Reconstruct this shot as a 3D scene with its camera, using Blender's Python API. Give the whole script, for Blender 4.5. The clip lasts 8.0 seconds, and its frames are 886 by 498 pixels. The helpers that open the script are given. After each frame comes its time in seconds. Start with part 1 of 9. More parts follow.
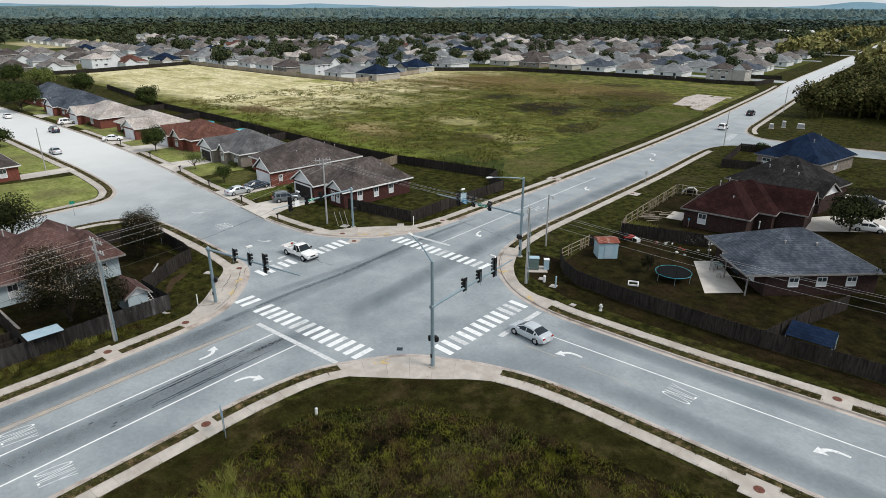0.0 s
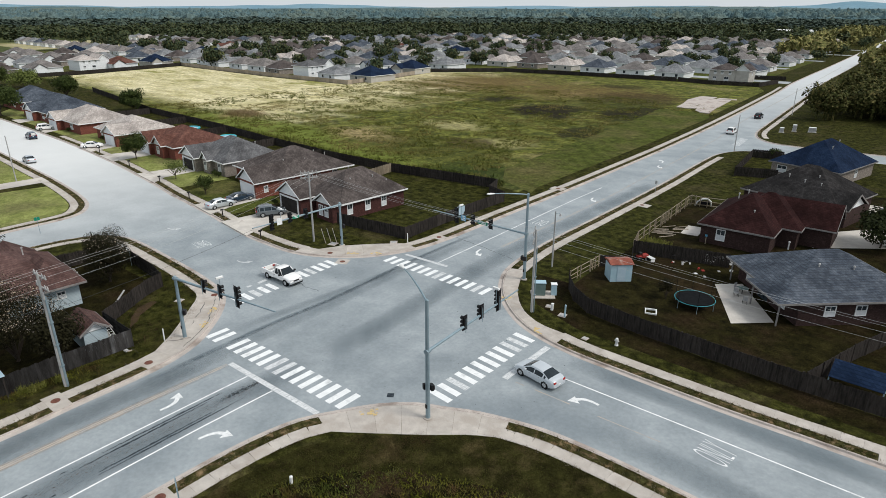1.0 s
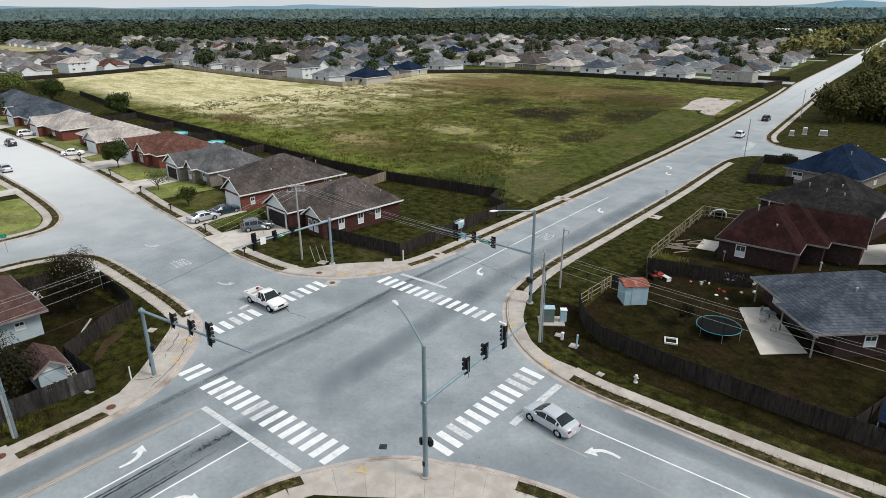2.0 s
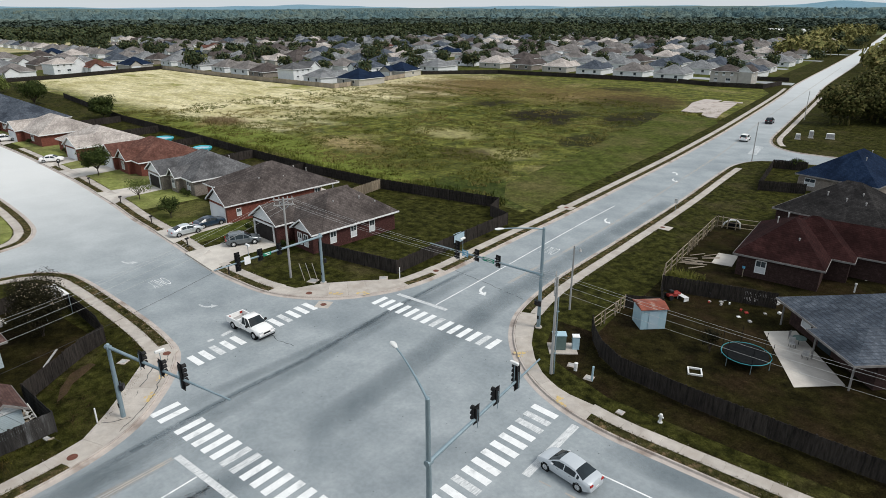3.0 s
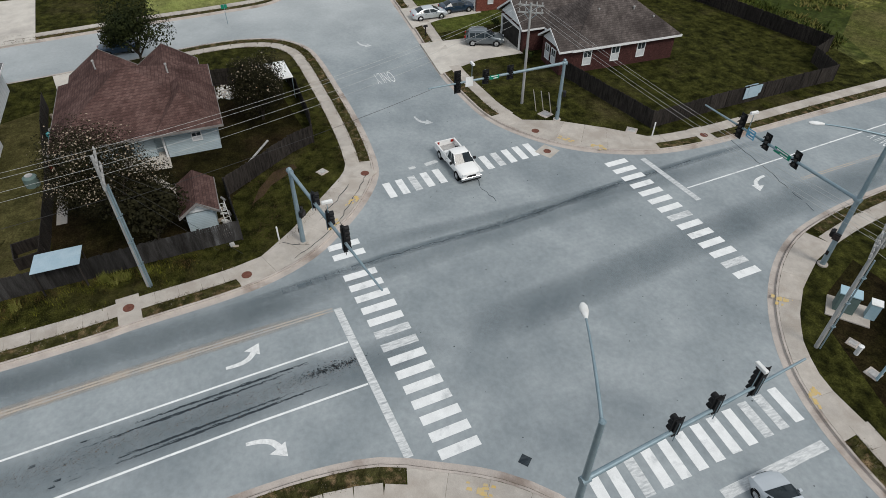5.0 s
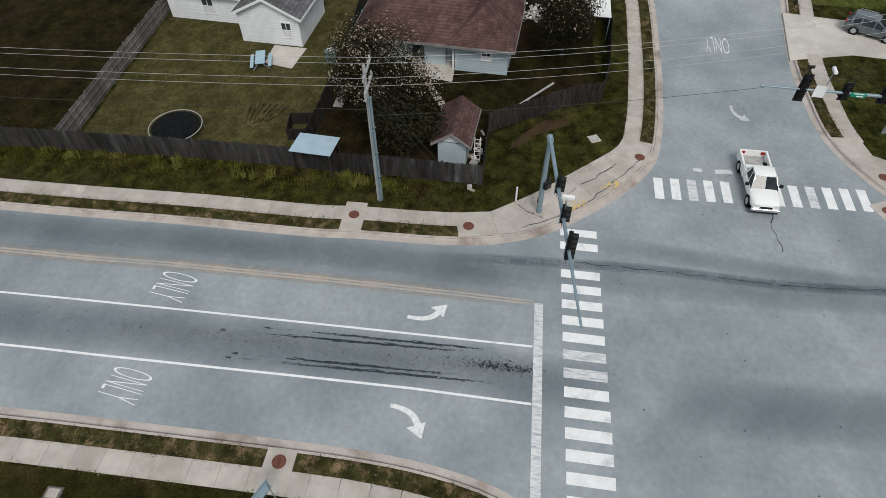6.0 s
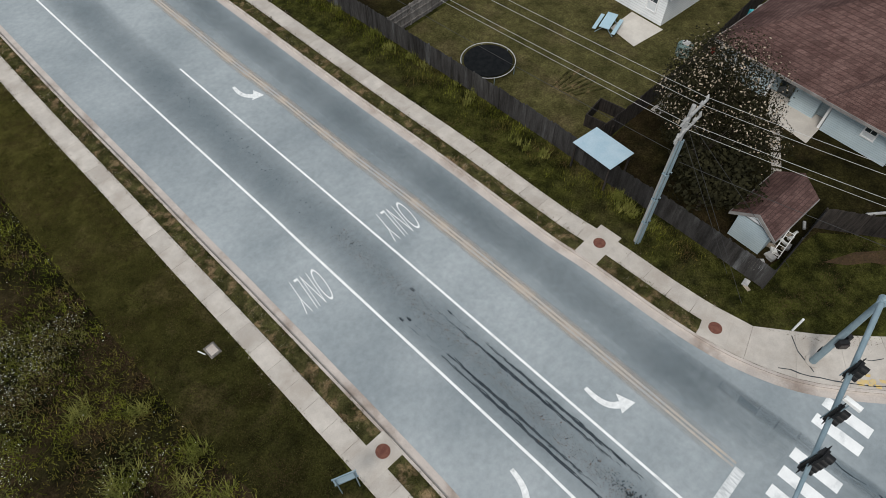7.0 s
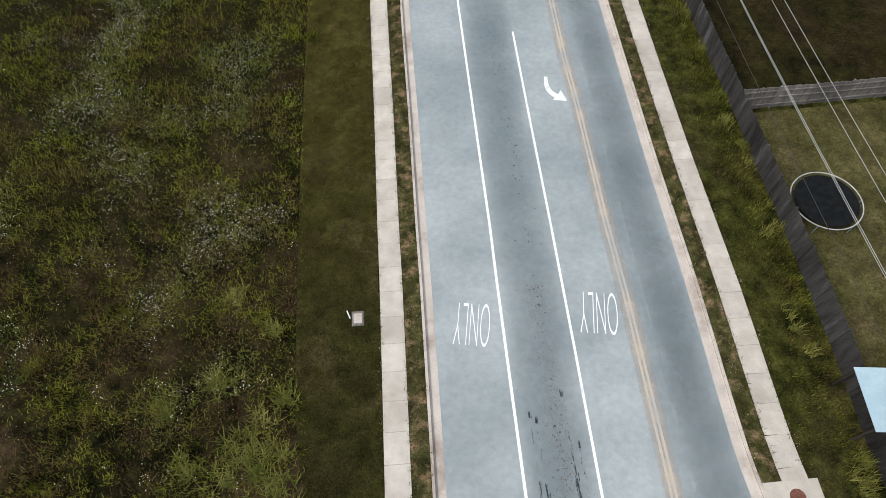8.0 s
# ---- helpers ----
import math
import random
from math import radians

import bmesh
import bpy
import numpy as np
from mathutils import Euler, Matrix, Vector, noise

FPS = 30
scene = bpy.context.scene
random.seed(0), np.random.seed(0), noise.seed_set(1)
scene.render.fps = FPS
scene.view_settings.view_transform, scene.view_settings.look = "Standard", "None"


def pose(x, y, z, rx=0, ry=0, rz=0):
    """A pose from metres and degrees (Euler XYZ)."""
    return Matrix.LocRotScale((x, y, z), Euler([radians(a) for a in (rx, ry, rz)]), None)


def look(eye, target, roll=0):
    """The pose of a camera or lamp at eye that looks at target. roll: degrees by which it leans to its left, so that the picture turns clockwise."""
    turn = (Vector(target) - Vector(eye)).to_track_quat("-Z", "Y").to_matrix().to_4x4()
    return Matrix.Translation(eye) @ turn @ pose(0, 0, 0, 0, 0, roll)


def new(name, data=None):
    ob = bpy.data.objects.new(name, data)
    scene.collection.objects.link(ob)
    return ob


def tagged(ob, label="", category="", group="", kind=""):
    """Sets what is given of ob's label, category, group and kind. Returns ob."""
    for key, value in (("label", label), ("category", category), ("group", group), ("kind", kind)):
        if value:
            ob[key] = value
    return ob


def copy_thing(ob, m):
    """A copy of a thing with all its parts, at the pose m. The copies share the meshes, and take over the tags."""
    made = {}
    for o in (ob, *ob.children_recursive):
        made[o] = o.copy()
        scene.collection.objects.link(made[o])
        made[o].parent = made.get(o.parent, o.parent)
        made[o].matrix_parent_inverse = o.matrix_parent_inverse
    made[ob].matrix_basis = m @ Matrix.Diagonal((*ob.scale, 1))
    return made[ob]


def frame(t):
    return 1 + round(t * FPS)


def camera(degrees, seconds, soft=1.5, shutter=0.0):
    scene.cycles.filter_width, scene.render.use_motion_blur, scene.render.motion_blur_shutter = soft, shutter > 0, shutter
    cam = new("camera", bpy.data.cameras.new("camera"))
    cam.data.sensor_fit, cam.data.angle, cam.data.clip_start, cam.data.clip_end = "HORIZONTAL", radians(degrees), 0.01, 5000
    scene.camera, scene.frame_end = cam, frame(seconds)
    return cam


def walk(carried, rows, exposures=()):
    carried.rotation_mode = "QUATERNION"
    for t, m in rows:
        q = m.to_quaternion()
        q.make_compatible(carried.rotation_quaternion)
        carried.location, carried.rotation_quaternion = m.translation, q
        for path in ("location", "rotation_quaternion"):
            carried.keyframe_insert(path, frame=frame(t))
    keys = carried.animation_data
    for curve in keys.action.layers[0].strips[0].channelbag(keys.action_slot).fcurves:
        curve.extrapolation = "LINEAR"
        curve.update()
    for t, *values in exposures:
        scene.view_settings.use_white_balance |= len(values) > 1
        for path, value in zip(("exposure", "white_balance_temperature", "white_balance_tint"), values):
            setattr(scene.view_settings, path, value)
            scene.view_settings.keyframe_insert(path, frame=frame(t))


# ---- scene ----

cam = camera(71.3, 8.0, soft=0.5)
PATH = [
    (0, (48.235, -43.467, 29.814), (46.948, -42.117, 29.094), 0.1),
    (0.5, (45.67, -40.735, 29.756), (44.386, -39.381, 29.036), 0.0),
    (1, (43.007, -37.892, 29.692), (41.726, -36.535, 28.972), -0.0),
    (1.5, (40.681, -35.293, 29.655), (39.402, -33.934, 28.936), -0.2),
    (3, (34.064, -29.513, 29.534), (32.804, -28.136, 28.815), -0.2),
    (3.2, (33.171, -28.645, 29.517), (31.916, -27.263, 28.798), -0.3),
    (3.5, (31.924, -27.209, 29.466), (30.685, -25.838, 28.701), -0.1),
    (4, (29.526, -24.653, 29.604), (28.377, -23.358, 28.602), -0.1),
    (4.4, (27.478, -22.61, 29.733), (26.261, -21.521, 28.578), 0.2),
    (4.5, (26.989, -22.063, 29.752), (25.737, -21.054, 28.563), 0.2),
    (5, (24.368, -19.61, 29.884), (22.972, -19.065, 28.559), 0.2),
    (5.2, (23.117, -18.861, 30.005), (21.711, -18.493, 28.632), 0.3),
    (6.3, (15.842, -17.005, 29.696), (14.689, -17.494, 28.137), -1.0),
    (6.5, (14.484, -17.33, 29.678), (13.443, -17.958, 28.09), -1.1),
    (7, (11.186, -18.943, 29.571), (10.457, -19.808, 27.922), -1.0),
    (7.2, (10.112, -19.816, 29.528), (9.522, -20.748, 27.86), -1.0),
    (7.5, (8.713, -21.481, 29.535), (8.354, -22.466, 27.832), -0.4),
    (8, (6.614, -24.521, 29.798), (6.634, -25.521, 28.066), -1.4),
]
walk(cam, [(t, look(eye, target, roll)) for t, eye, target, roll in PATH],
     exposures=[(0, 0.0), (1.5, 0.0), (3.5, -0.05), (4.5, -0.28), (5.2, -0.32), (6.5, -0.28), (7.2, -0.04), (8, 0.29)])

# ---- light: thin high cloud, soft sun from the east ----
SUN_EL, SUN_AZ = 50.0, 68.0          # degrees; azimuth clockwise from +y
world = bpy.data.worlds.new("sky")
scene.world = world
world.use_nodes = True
wn = world.node_tree.nodes
sky = wn.new("ShaderNodeTexSky")
sky.sky_type, sky.sun_disc = "NISHITA", False
sky.sun_elevation, sky.sun_rotation = radians(SUN_EL), radians(SUN_AZ)
sky.air_density, sky.dust_density, sky.ozone_density = 1.0, 3.0, 1.0
hazy = wn.new("ShaderNodeMix")
hazy.data_type = "RGBA"
hazy.inputs[0].default_value = 0.7
hazy.inputs[7].default_value = (11.0, 11.9, 12.6, 1)
world.node_tree.links.new(sky.outputs[0], hazy.inputs[6])
world.node_tree.links.new(hazy.outputs[2], wn["Background"].inputs[0])
wn["Background"].inputs[1].default_value = 0.078
sun = new("sun", bpy.data.lights.new("sun", "SUN"))
sun.data.energy, sun.data.angle, sun.data.color = 2.35, radians(20), (1.0, 0.955, 0.89)
sa, se = radians(SUN_AZ), radians(SUN_EL)
sun.matrix_world = look((math.sin(sa) * math.cos(se) * 90, math.cos(sa) * math.cos(se) * 90, math.sin(se) * 90), (0, 0, 0))

# ---- materials ----
def material(name, a, b, scale=1.0, rough=0.85, fine=0.0, bump=0.0, bump_scale=20.0, metal=0.0, c=None, c_scale=0.15, c_at=(0.45, 0.65),
             rand=0.0, stretch=None, local=False, spec=0.2, a_at=(0.35, 0.65), coat=0.0):
    """Two colours mixed by noise in metres, a third in broad stains, fine grain, a bump, and a random shade for each object."""
    m = bpy.data.materials.new(name)
    m.use_nodes = True
    n, link = m.node_tree.nodes, m.node_tree.links.new
    bsdf = n["Principled BSDF"]
    if local:
        where = n.new("ShaderNodeTexCoord").outputs["Object"]
    else:
        where = n.new("ShaderNodeNewGeometry").outputs["Position"]
    if stretch:
        mapping = n.new("ShaderNodeMapping")
        mapping.inputs["Scale"].default_value = stretch
        link(where, mapping.inputs[0])
        where = mapping.outputs[0]

    def cloud(size, detail, lo, hi):
        t = n.new("ShaderNodeTexNoise")
        t.inputs["Scale"].default_value, t.inputs["Detail"].default_value, t.inputs["Roughness"].default_value = size, detail, 0.62
        link(where, t.inputs["Vector"])
        r = n.new("ShaderNodeMapRange")
        r.inputs[1].default_value, r.inputs[2].default_value = lo, hi
        link(t.outputs["Fac"], r.inputs[0])
        return r.outputs[0]

    def mix(fac, one, two, blend="MIX"):
        x = n.new("ShaderNodeMix")
        x.data_type, x.blend_type = "RGBA", blend
        for socket, value in ((x.inputs[0], fac), (x.inputs[6], one), (x.inputs[7], two)):
            if isinstance(value, tuple):
                socket.default_value = (*value, 1)
            elif isinstance(value, float):
                socket.default_value = value
            else:
                link(value, socket)
        return x.outputs[2]

    colour = mix(cloud(scale, 6, *a_at), a, b)
    if c:
        colour = mix(cloud(c_scale, 4, *c_at), colour, c)
    if fine:
        grain = cloud(scale * 14, 3, 0.3, 0.7)
        shade = n.new("ShaderNodeMapRange")
        shade.inputs[3].default_value, shade.inputs[4].default_value = 1 - fine, 1 + fine
        link(grain, shade.inputs[0])
        hsv = n.new("ShaderNodeHueSaturation")
        link(shade.outputs[0], hsv.inputs["Value"])
        link(colour, hsv.inputs["Color"])
        colour = hsv.outputs[0]
    if rand:
        info = n.new("ShaderNodeObjectInfo")
        shade = n.new("ShaderNodeMapRange")
        shade.inputs[3].default_value, shade.inputs[4].default_value = 1 - rand, 1 + rand
        link(info.outputs["Random"], shade.inputs[0])
        hsv = n.new("ShaderNodeHueSaturation")
        link(shade.outputs[0], hsv.inputs["Value"])
        link(colour, hsv.inputs["Color"])
        colour = hsv.outputs[0]
    link(colour, bsdf.inputs["Base Color"])
    bsdf.inputs["Roughness"].default_value, bsdf.inputs["Metallic"].default_value = rough, metal
    bsdf.inputs["Specular IOR Level"].default_value = spec
    bsdf.inputs["Coat Weight"].default_value = coat
    if bump:
        b_node = n.new("ShaderNodeBump")
        b_node.inputs["Strength"].default_value, b_node.inputs["Distance"].default_value = bump, 0.06
        link(cloud(bump_scale, 4, 0.2, 0.8), b_node.inputs["Height"])
        link(b_node.outputs[0], bsdf.inputs["Normal"])
    return m


def courses(m, period, depth, axis="Z", dark=0.75, offset_brick=None):
    """Adds horizontal courses (bricks, shingle rows or lap siding) to a material's colour and bump, along the object's own axes."""
    n, link = m.node_tree.nodes, m.node_tree.links.new
    bsdf = n["Principled BSDF"]
    tex = n.new("ShaderNodeTexBrick")
    tex.inputs["Color1"].default_value = (1, 1, 1, 1)
    tex.inputs["Color2"].default_value = (dark, dark, dark, 1)
    tex.inputs["Mortar"].default_value = (dark * 0.8,) * 3 + (1,)
    tex.inputs["Scale"].default_value = 1.0
    tex.inputs["Mortar Size"].default_value = period * 0.1
    tex.inputs["Brick Width"].default_value = period * (offset_brick or 3.0)
    tex.inputs["Row Height"].default_value = period
    coord = n.new("ShaderNodeTexCoord")
    sep, com, add = n.new("ShaderNodeSeparateXYZ"), n.new("ShaderNodeCombineXYZ"), n.new("ShaderNodeMath")
    link(coord.outputs["Object"], sep.inputs[0])
    link(sep.outputs[0], add.inputs[0])
    link(sep.outputs[1], add.inputs[1])
    link(add.outputs[0], com.inputs[0])
    link(sep.outputs[2], com.inputs[1])
    link(com.outputs[0], tex.inputs["Vector"])
    mul = n.new("ShaderNodeMix")
    mul.data_type, mul.blend_type = "RGBA", "MULTIPLY"
    mul.inputs[0].default_value = 1.0
    link(bsdf.inputs["Base Color"].links[0].from_socket, mul.inputs[6])
    link(tex.outputs["Color"], mul.inputs[7])
    link(mul.outputs[2], bsdf.inputs["Base Color"])
    bump = n.new("ShaderNodeBump")
    bump.inputs["Strength"].default_value, bump.inputs["Distance"].default_value = depth, 0.03
    link(tex.outputs["Color"], bump.inputs["Height"])
    link(bump.outputs[0], bsdf.inputs["Normal"])
    return m


ASPHALT = material("asphalt", (0.218, 0.250, 0.266), (0.318, 0.350, 0.365), 0.2, 0.55, fine=0.10, bump=0.25, bump_scale=30, c=(0.182, 0.212, 0.230), c_scale=0.07, c_at=(0.5, 0.72), spec=0.5)
ASPHALT_TRACK = material("asphalt_worn_dark", (0.120, 0.156, 0.180), (0.160, 0.200, 0.224), 0.5, 0.55, fine=0.12, bump=0.2, bump_scale=30)
STREET = material("concrete_street", (0.30, 0.32, 0.33), (0.37, 0.385, 0.39), 0.3, 0.88, fine=0.06, bump=0.2, bump_scale=25, c=(0.25, 0.265, 0.275), c_scale=0.09)
CONCRETE = material("concrete_walk", (0.40, 0.365, 0.33), (0.49, 0.45, 0.405), 1.3, 0.9, fine=0.08, bump=0.2, bump_scale=40, c=(0.37, 0.33, 0.29), c_scale=0.5, rand=0.07)
KERB = material("concrete_kerb", (0.40, 0.355, 0.325), (0.50, 0.445, 0.405), 0.9, 0.9, fine=0.1, bump=0.25, bump_scale=30, c=(0.27, 0.22, 0.19), c_scale=0.35, c_at=(0.52, 0.68))
# Concrete tone raised for the sun on the western driveways.
DRIVE = material("concrete_drive", (0.50, 0.465, 0.42), (0.58, 0.545, 0.495), 0.6, 0.9, fine=0.06, c=(0.40, 0.37, 0.34), c_scale=0.2)
LAWN_DARK = material("back_yard_grass", (0.0075, 0.0068, 0.0028), (0.021, 0.0185, 0.0062), 0.6, 0.95, fine=0.5, bump=0.7, bump_scale=9, c=(0.022, 0.015, 0.008), c_scale=0.16, c_at=(0.46, 0.66), spec=0.02)
LAWN = material("lawn", (0.012, 0.013, 0.004), (0.040, 0.041, 0.010), 0.9, 0.95, fine=0.45, bump=0.7, bump_scale=9, c=(0.052, 0.044, 0.020), c_scale=0.11, c_at=(0.52, 0.74), spec=0.02)
LAWN_MID = material("mown_strip", (0.034, 0.044, 0.010), (0.074, 0.084, 0.020), 0.5, 0.95, fine=0.35, bump=0.5, bump_scale=9, c=(0.085, 0.078, 0.03), c_scale=0.06, spec=0.02)
LAWN_OLIVE = material("yard_olive_grass", (0.040, 0.038, 0.014), (0.074, 0.066, 0.026), 0.5, 0.95, fine=0.4, bump=0.6, bump_scale=9, c=(0.085, 0.066, 0.034), c_scale=0.2, c_at=(0.52, 0.72), spec=0.02)
# Mown lawn with the western sunlight put into its colour.
LAWN_LIGHT = material("lawn_mown_sunlit", (0.145, 0.168, 0.048), (0.235, 0.252, 0.085), 0.4, 0.95, fine=0.3, bump=0.5, bump_scale=9, c=(0.13, 0.125, 0.055), c_scale=0.08, spec=0.02)
FIELD = material("field_grass", (0.044, 0.052, 0.012), (0.142, 0.146, 0.032), 0.28, 0.95, fine=0.5, bump=1.0, bump_scale=1.6, c=(0.215, 0.185, 0.080), c_scale=0.05, c_at=(0.55, 0.72), spec=0.05, a_at=(0.40, 0.64))
FIELD_DRY = material("meadow_dry", (0.30, 0.265, 0.145), (0.40, 0.355, 0.205), 0.06, 0.95, fine=0.2, bump=0.6, bump_scale=2.2, c=(0.155, 0.155, 0.055), c_scale=0.02, c_at=(0.53, 0.7), spec=0.1)


def dry_out(m):
    """The field dries to straw towards the west, stays lush along its south fence, and has brown, straw and damp dark patches."""
    n, link = m.node_tree.nodes, m.node_tree.links.new
    bsdf = n["Principled BSDF"]
    where = n.new("ShaderNodeNewGeometry").outputs["Position"]

    def calc(op, a, b, c=None):
        k = n.new("ShaderNodeMath")
        k.operation = op
        for socket, value in zip(k.inputs, (a, b, c)):
            if value is None:
                continue
            if isinstance(value, (int, float)):
                socket.default_value = value
            else:
                link(value, socket)
        return k.outputs[0]

    def ramp(value, lo, hi):
        r = n.new("ShaderNodeMapRange")
        r.interpolation_type = "SMOOTHSTEP"
        r.inputs[1].default_value, r.inputs[2].default_value = lo, hi
        link(value, r.inputs[0])
        return r.outputs[0]

    def cloud(scale, stretch=(1, 1, 1), rough=0.65):
        mp, t = n.new("ShaderNodeMapping"), n.new("ShaderNodeTexNoise")
        mp.inputs["Scale"].default_value = stretch
        t.inputs["Scale"].default_value, t.inputs["Detail"].default_value, t.inputs["Roughness"].default_value = scale, 7, rough
        link(where, mp.inputs[0])
        link(mp.outputs[0], t.inputs["Vector"])
        return t.outputs["Fac"]

    def blend(one, two, fac):
        x = n.new("ShaderNodeMix")
        x.data_type = "RGBA"
        link(fac, x.inputs[0])
        for socket, value in ((x.inputs[6], one), (x.inputs[7], two)):
            if isinstance(value, tuple):
                socket.default_value = (*value, 1)
            else:
                link(value, socket)
        return x.outputs[2]

    def lay(fac, two):
        link(blend(bsdf.inputs["Base Color"].links[0].from_socket, two, fac), bsdf.inputs["Base Color"])

    sep = n.new("ShaderNodeSeparateXYZ")
    link(where, sep.inputs[0])
    px, py = sep.outputs[0], sep.outputs[1]
    rag, tussock = cloud(0.11, rough=0.7), cloud(0.9, rough=0.75)
    west = calc("MULTIPLY_ADD", py, -0.35, -84)
    west = calc("ADD", calc("SUBTRACT", west, px), calc("MULTIPLY", calc("SUBTRACT", cloud(0.035, (0.7, 1.4, 1)), 0.5), 150))
    dry = calc("MULTIPLY", ramp(west, -16, 30), ramp(calc("ADD", py, calc("MULTIPLY", rag, 18)), 58, 74))
    # Dry straw, its colours lightened for the sunlight on the western field.
    straw = blend((0.37, 0.33, 0.165), (0.56, 0.505, 0.315), ramp(cloud(0.07, (0.55, 1.5, 1), 0.7), 0.38, 0.62))
    lay(dry, blend(straw, (0.22, 0.215, 0.07), ramp(cloud(0.045, (0.5, 1.5, 1)), 0.56, 0.66)))

    def patch(cx, cy, rx, ry, colour, most=0.9, edge=0.5):
        dx = calc("MULTIPLY", calc("SUBTRACT", px, cx), 1 / rx)
        dy = calc("MULTIPLY", calc("SUBTRACT", py, cy), 1 / ry)
        r = calc("SQRT", calc("ADD", calc("MULTIPLY", dx, dx), calc("MULTIPLY", dy, dy)), 0)
        r = calc("ADD", r, calc("MULTIPLY_ADD", rag, 1.9, -0.95))
        r = calc("ADD", r, calc("MULTIPLY_ADD", tussock, 0.9, -0.45))
        lay(calc("MULTIPLY", ramp(r, 1 + edge, 1 - edge), most), colour)

    rust, pale, damp, lush = (0.125, 0.078, 0.034), (0.30, 0.27, 0.13), (0.017, 0.014, 0.007), (0.120, 0.146, 0.028)
    patch(-140, 176, 32, 34, rust, 0.7, 0.7)
    patch(-85, 178, 22, 26, rust, 0.6, 0.7)
    patch(-81, 63, 11, 6, (0.26, 0.20, 0.10), 0.8)
    patch(-120, 101, 13, 13, pale, 0.75)
    patch(-73, 90, 9, 6, pale, 0.7)
    patch(-46, 79, 7, 5, pale, 0.5)
    patch(-113, 53, 34, 7, lush, 0.9)
    patch(-66, 49, 24, 5, lush, 0.8)
    patch(-133, 60, 8, 6, (0.20, 0.135, 0.075), 0.8)
    patch(-70, 130, 12, 13, damp, 0.98, 0.22)
    patch(-47, 143, 9, 17, damp, 0.98, 0.22)
    patch(-62, 176, 15, 17, (0.060, 0.034, 0.016), 0.75, 0.4)
    patch(-98, 140, 7, 8, damp, 0.85, 0.4)
    patch(-41, 104, 6, 8, damp, 0.95, 0.25)
    patch(-54, 73, 8, 5, (0.045, 0.030, 0.014), 0.7, 0.4)
    patch(-84, 205, 9, 6, damp, 0.7)
    patch(-60, 120, 4, 6, damp, 0.7, 0.4)
    patch(-62, 160, 16, 22, (0.036, 0.040, 0.010), 0.65, 0.6)
    patch(-40, 122, 8, 22, (0.040, 0.046, 0.011), 0.6, 0.6)
    patch(-58, 62, 20, 9, (0.042, 0.046, 0.011), 0.55, 0.6)
    patch(-30, 53, 13, 8, (0.026, 0.038, 0.008), 0.9, 0.5)


def break_up(m, scales):
    """Uneven growth: darker and lighter tufts at several scales, each (size, darkest, lightest)."""
    n, link = m.node_tree.nodes, m.node_tree.links.new
    bsdf = n["Principled BSDF"]
    where = n.new("ShaderNodeNewGeometry").outputs["Position"]
    for size, lo, hi in scales:
        t, shade, hsv = n.new("ShaderNodeTexNoise"), n.new("ShaderNodeMapRange"), n.new("ShaderNodeHueSaturation")
        t.inputs["Scale"].default_value, t.inputs["Detail"].default_value, t.inputs["Roughness"].default_value = size, 7, 0.75
        link(where, t.inputs["Vector"])
        shade.inputs[1].default_value, shade.inputs[2].default_value, shade.inputs[3].default_value, shade.inputs[4].default_value = 0.34, 0.66, lo, hi
        link(t.outputs["Fac"], shade.inputs[0])
        link(shade.outputs[0], hsv.inputs["Value"])
        link(bsdf.inputs["Base Color"].links[0].from_socket, hsv.inputs["Color"])
        link(hsv.outputs[0], bsdf.inputs["Base Color"])


dry_out(FIELD)
break_up(FIELD, ((0.9, 0.62, 1.42), (0.33, 0.72, 1.3), (2.4, 0.75, 1.28)))
for grass in (LAWN, LAWN_DARK, LAWN_MID):
    break_up(grass, ((0.45, 0.72, 1.35), (1.7, 0.66, 1.42), (5.0, 0.7, 1.35)))
break_up(LAWN_LIGHT, ((0.3, 0.8, 1.22), (1.5, 0.78, 1.25)))
break_up(LAWN_OLIVE, ((0.6, 0.75, 1.3), (2.2, 0.7, 1.35)))
TUSSOCK = material("field_tussocks", (0.050, 0.060, 0.012), (0.13, 0.135, 0.034), 0.25, 0.95, fine=0.4, c=(0.19, 0.155, 0.06), c_scale=0.06, spec=0.02)
STRIP = material("mown_dark_strip", (0.014, 0.0135, 0.0045), (0.030, 0.029, 0.0085), 0.8, 0.95, fine=0.5, bump=0.7, bump_scale=9, c=(0.052, 0.040, 0.018), c_scale=0.25, c_at=(0.52, 0.72), spec=0.02)
WEEDS = material("weedy_ground", (0.003, 0.003, 0.0015), (0.018, 0.016, 0.006), 0.9, 0.95, fine=0.5, bump=1.0, bump_scale=5, c=(0.045, 0.030, 0.017), c_scale=0.22, c_at=(0.5, 0.7), spec=0.02)
VERGE = material("verge_grass", (0.024, 0.024, 0.009), (0.060, 0.056, 0.022), 1.6, 0.95, fine=0.5, bump=0.8, bump_scale=8, c=(0.19, 0.13, 0.075), c_scale=1.4, c_at=(0.51, 0.70), spec=0.02)


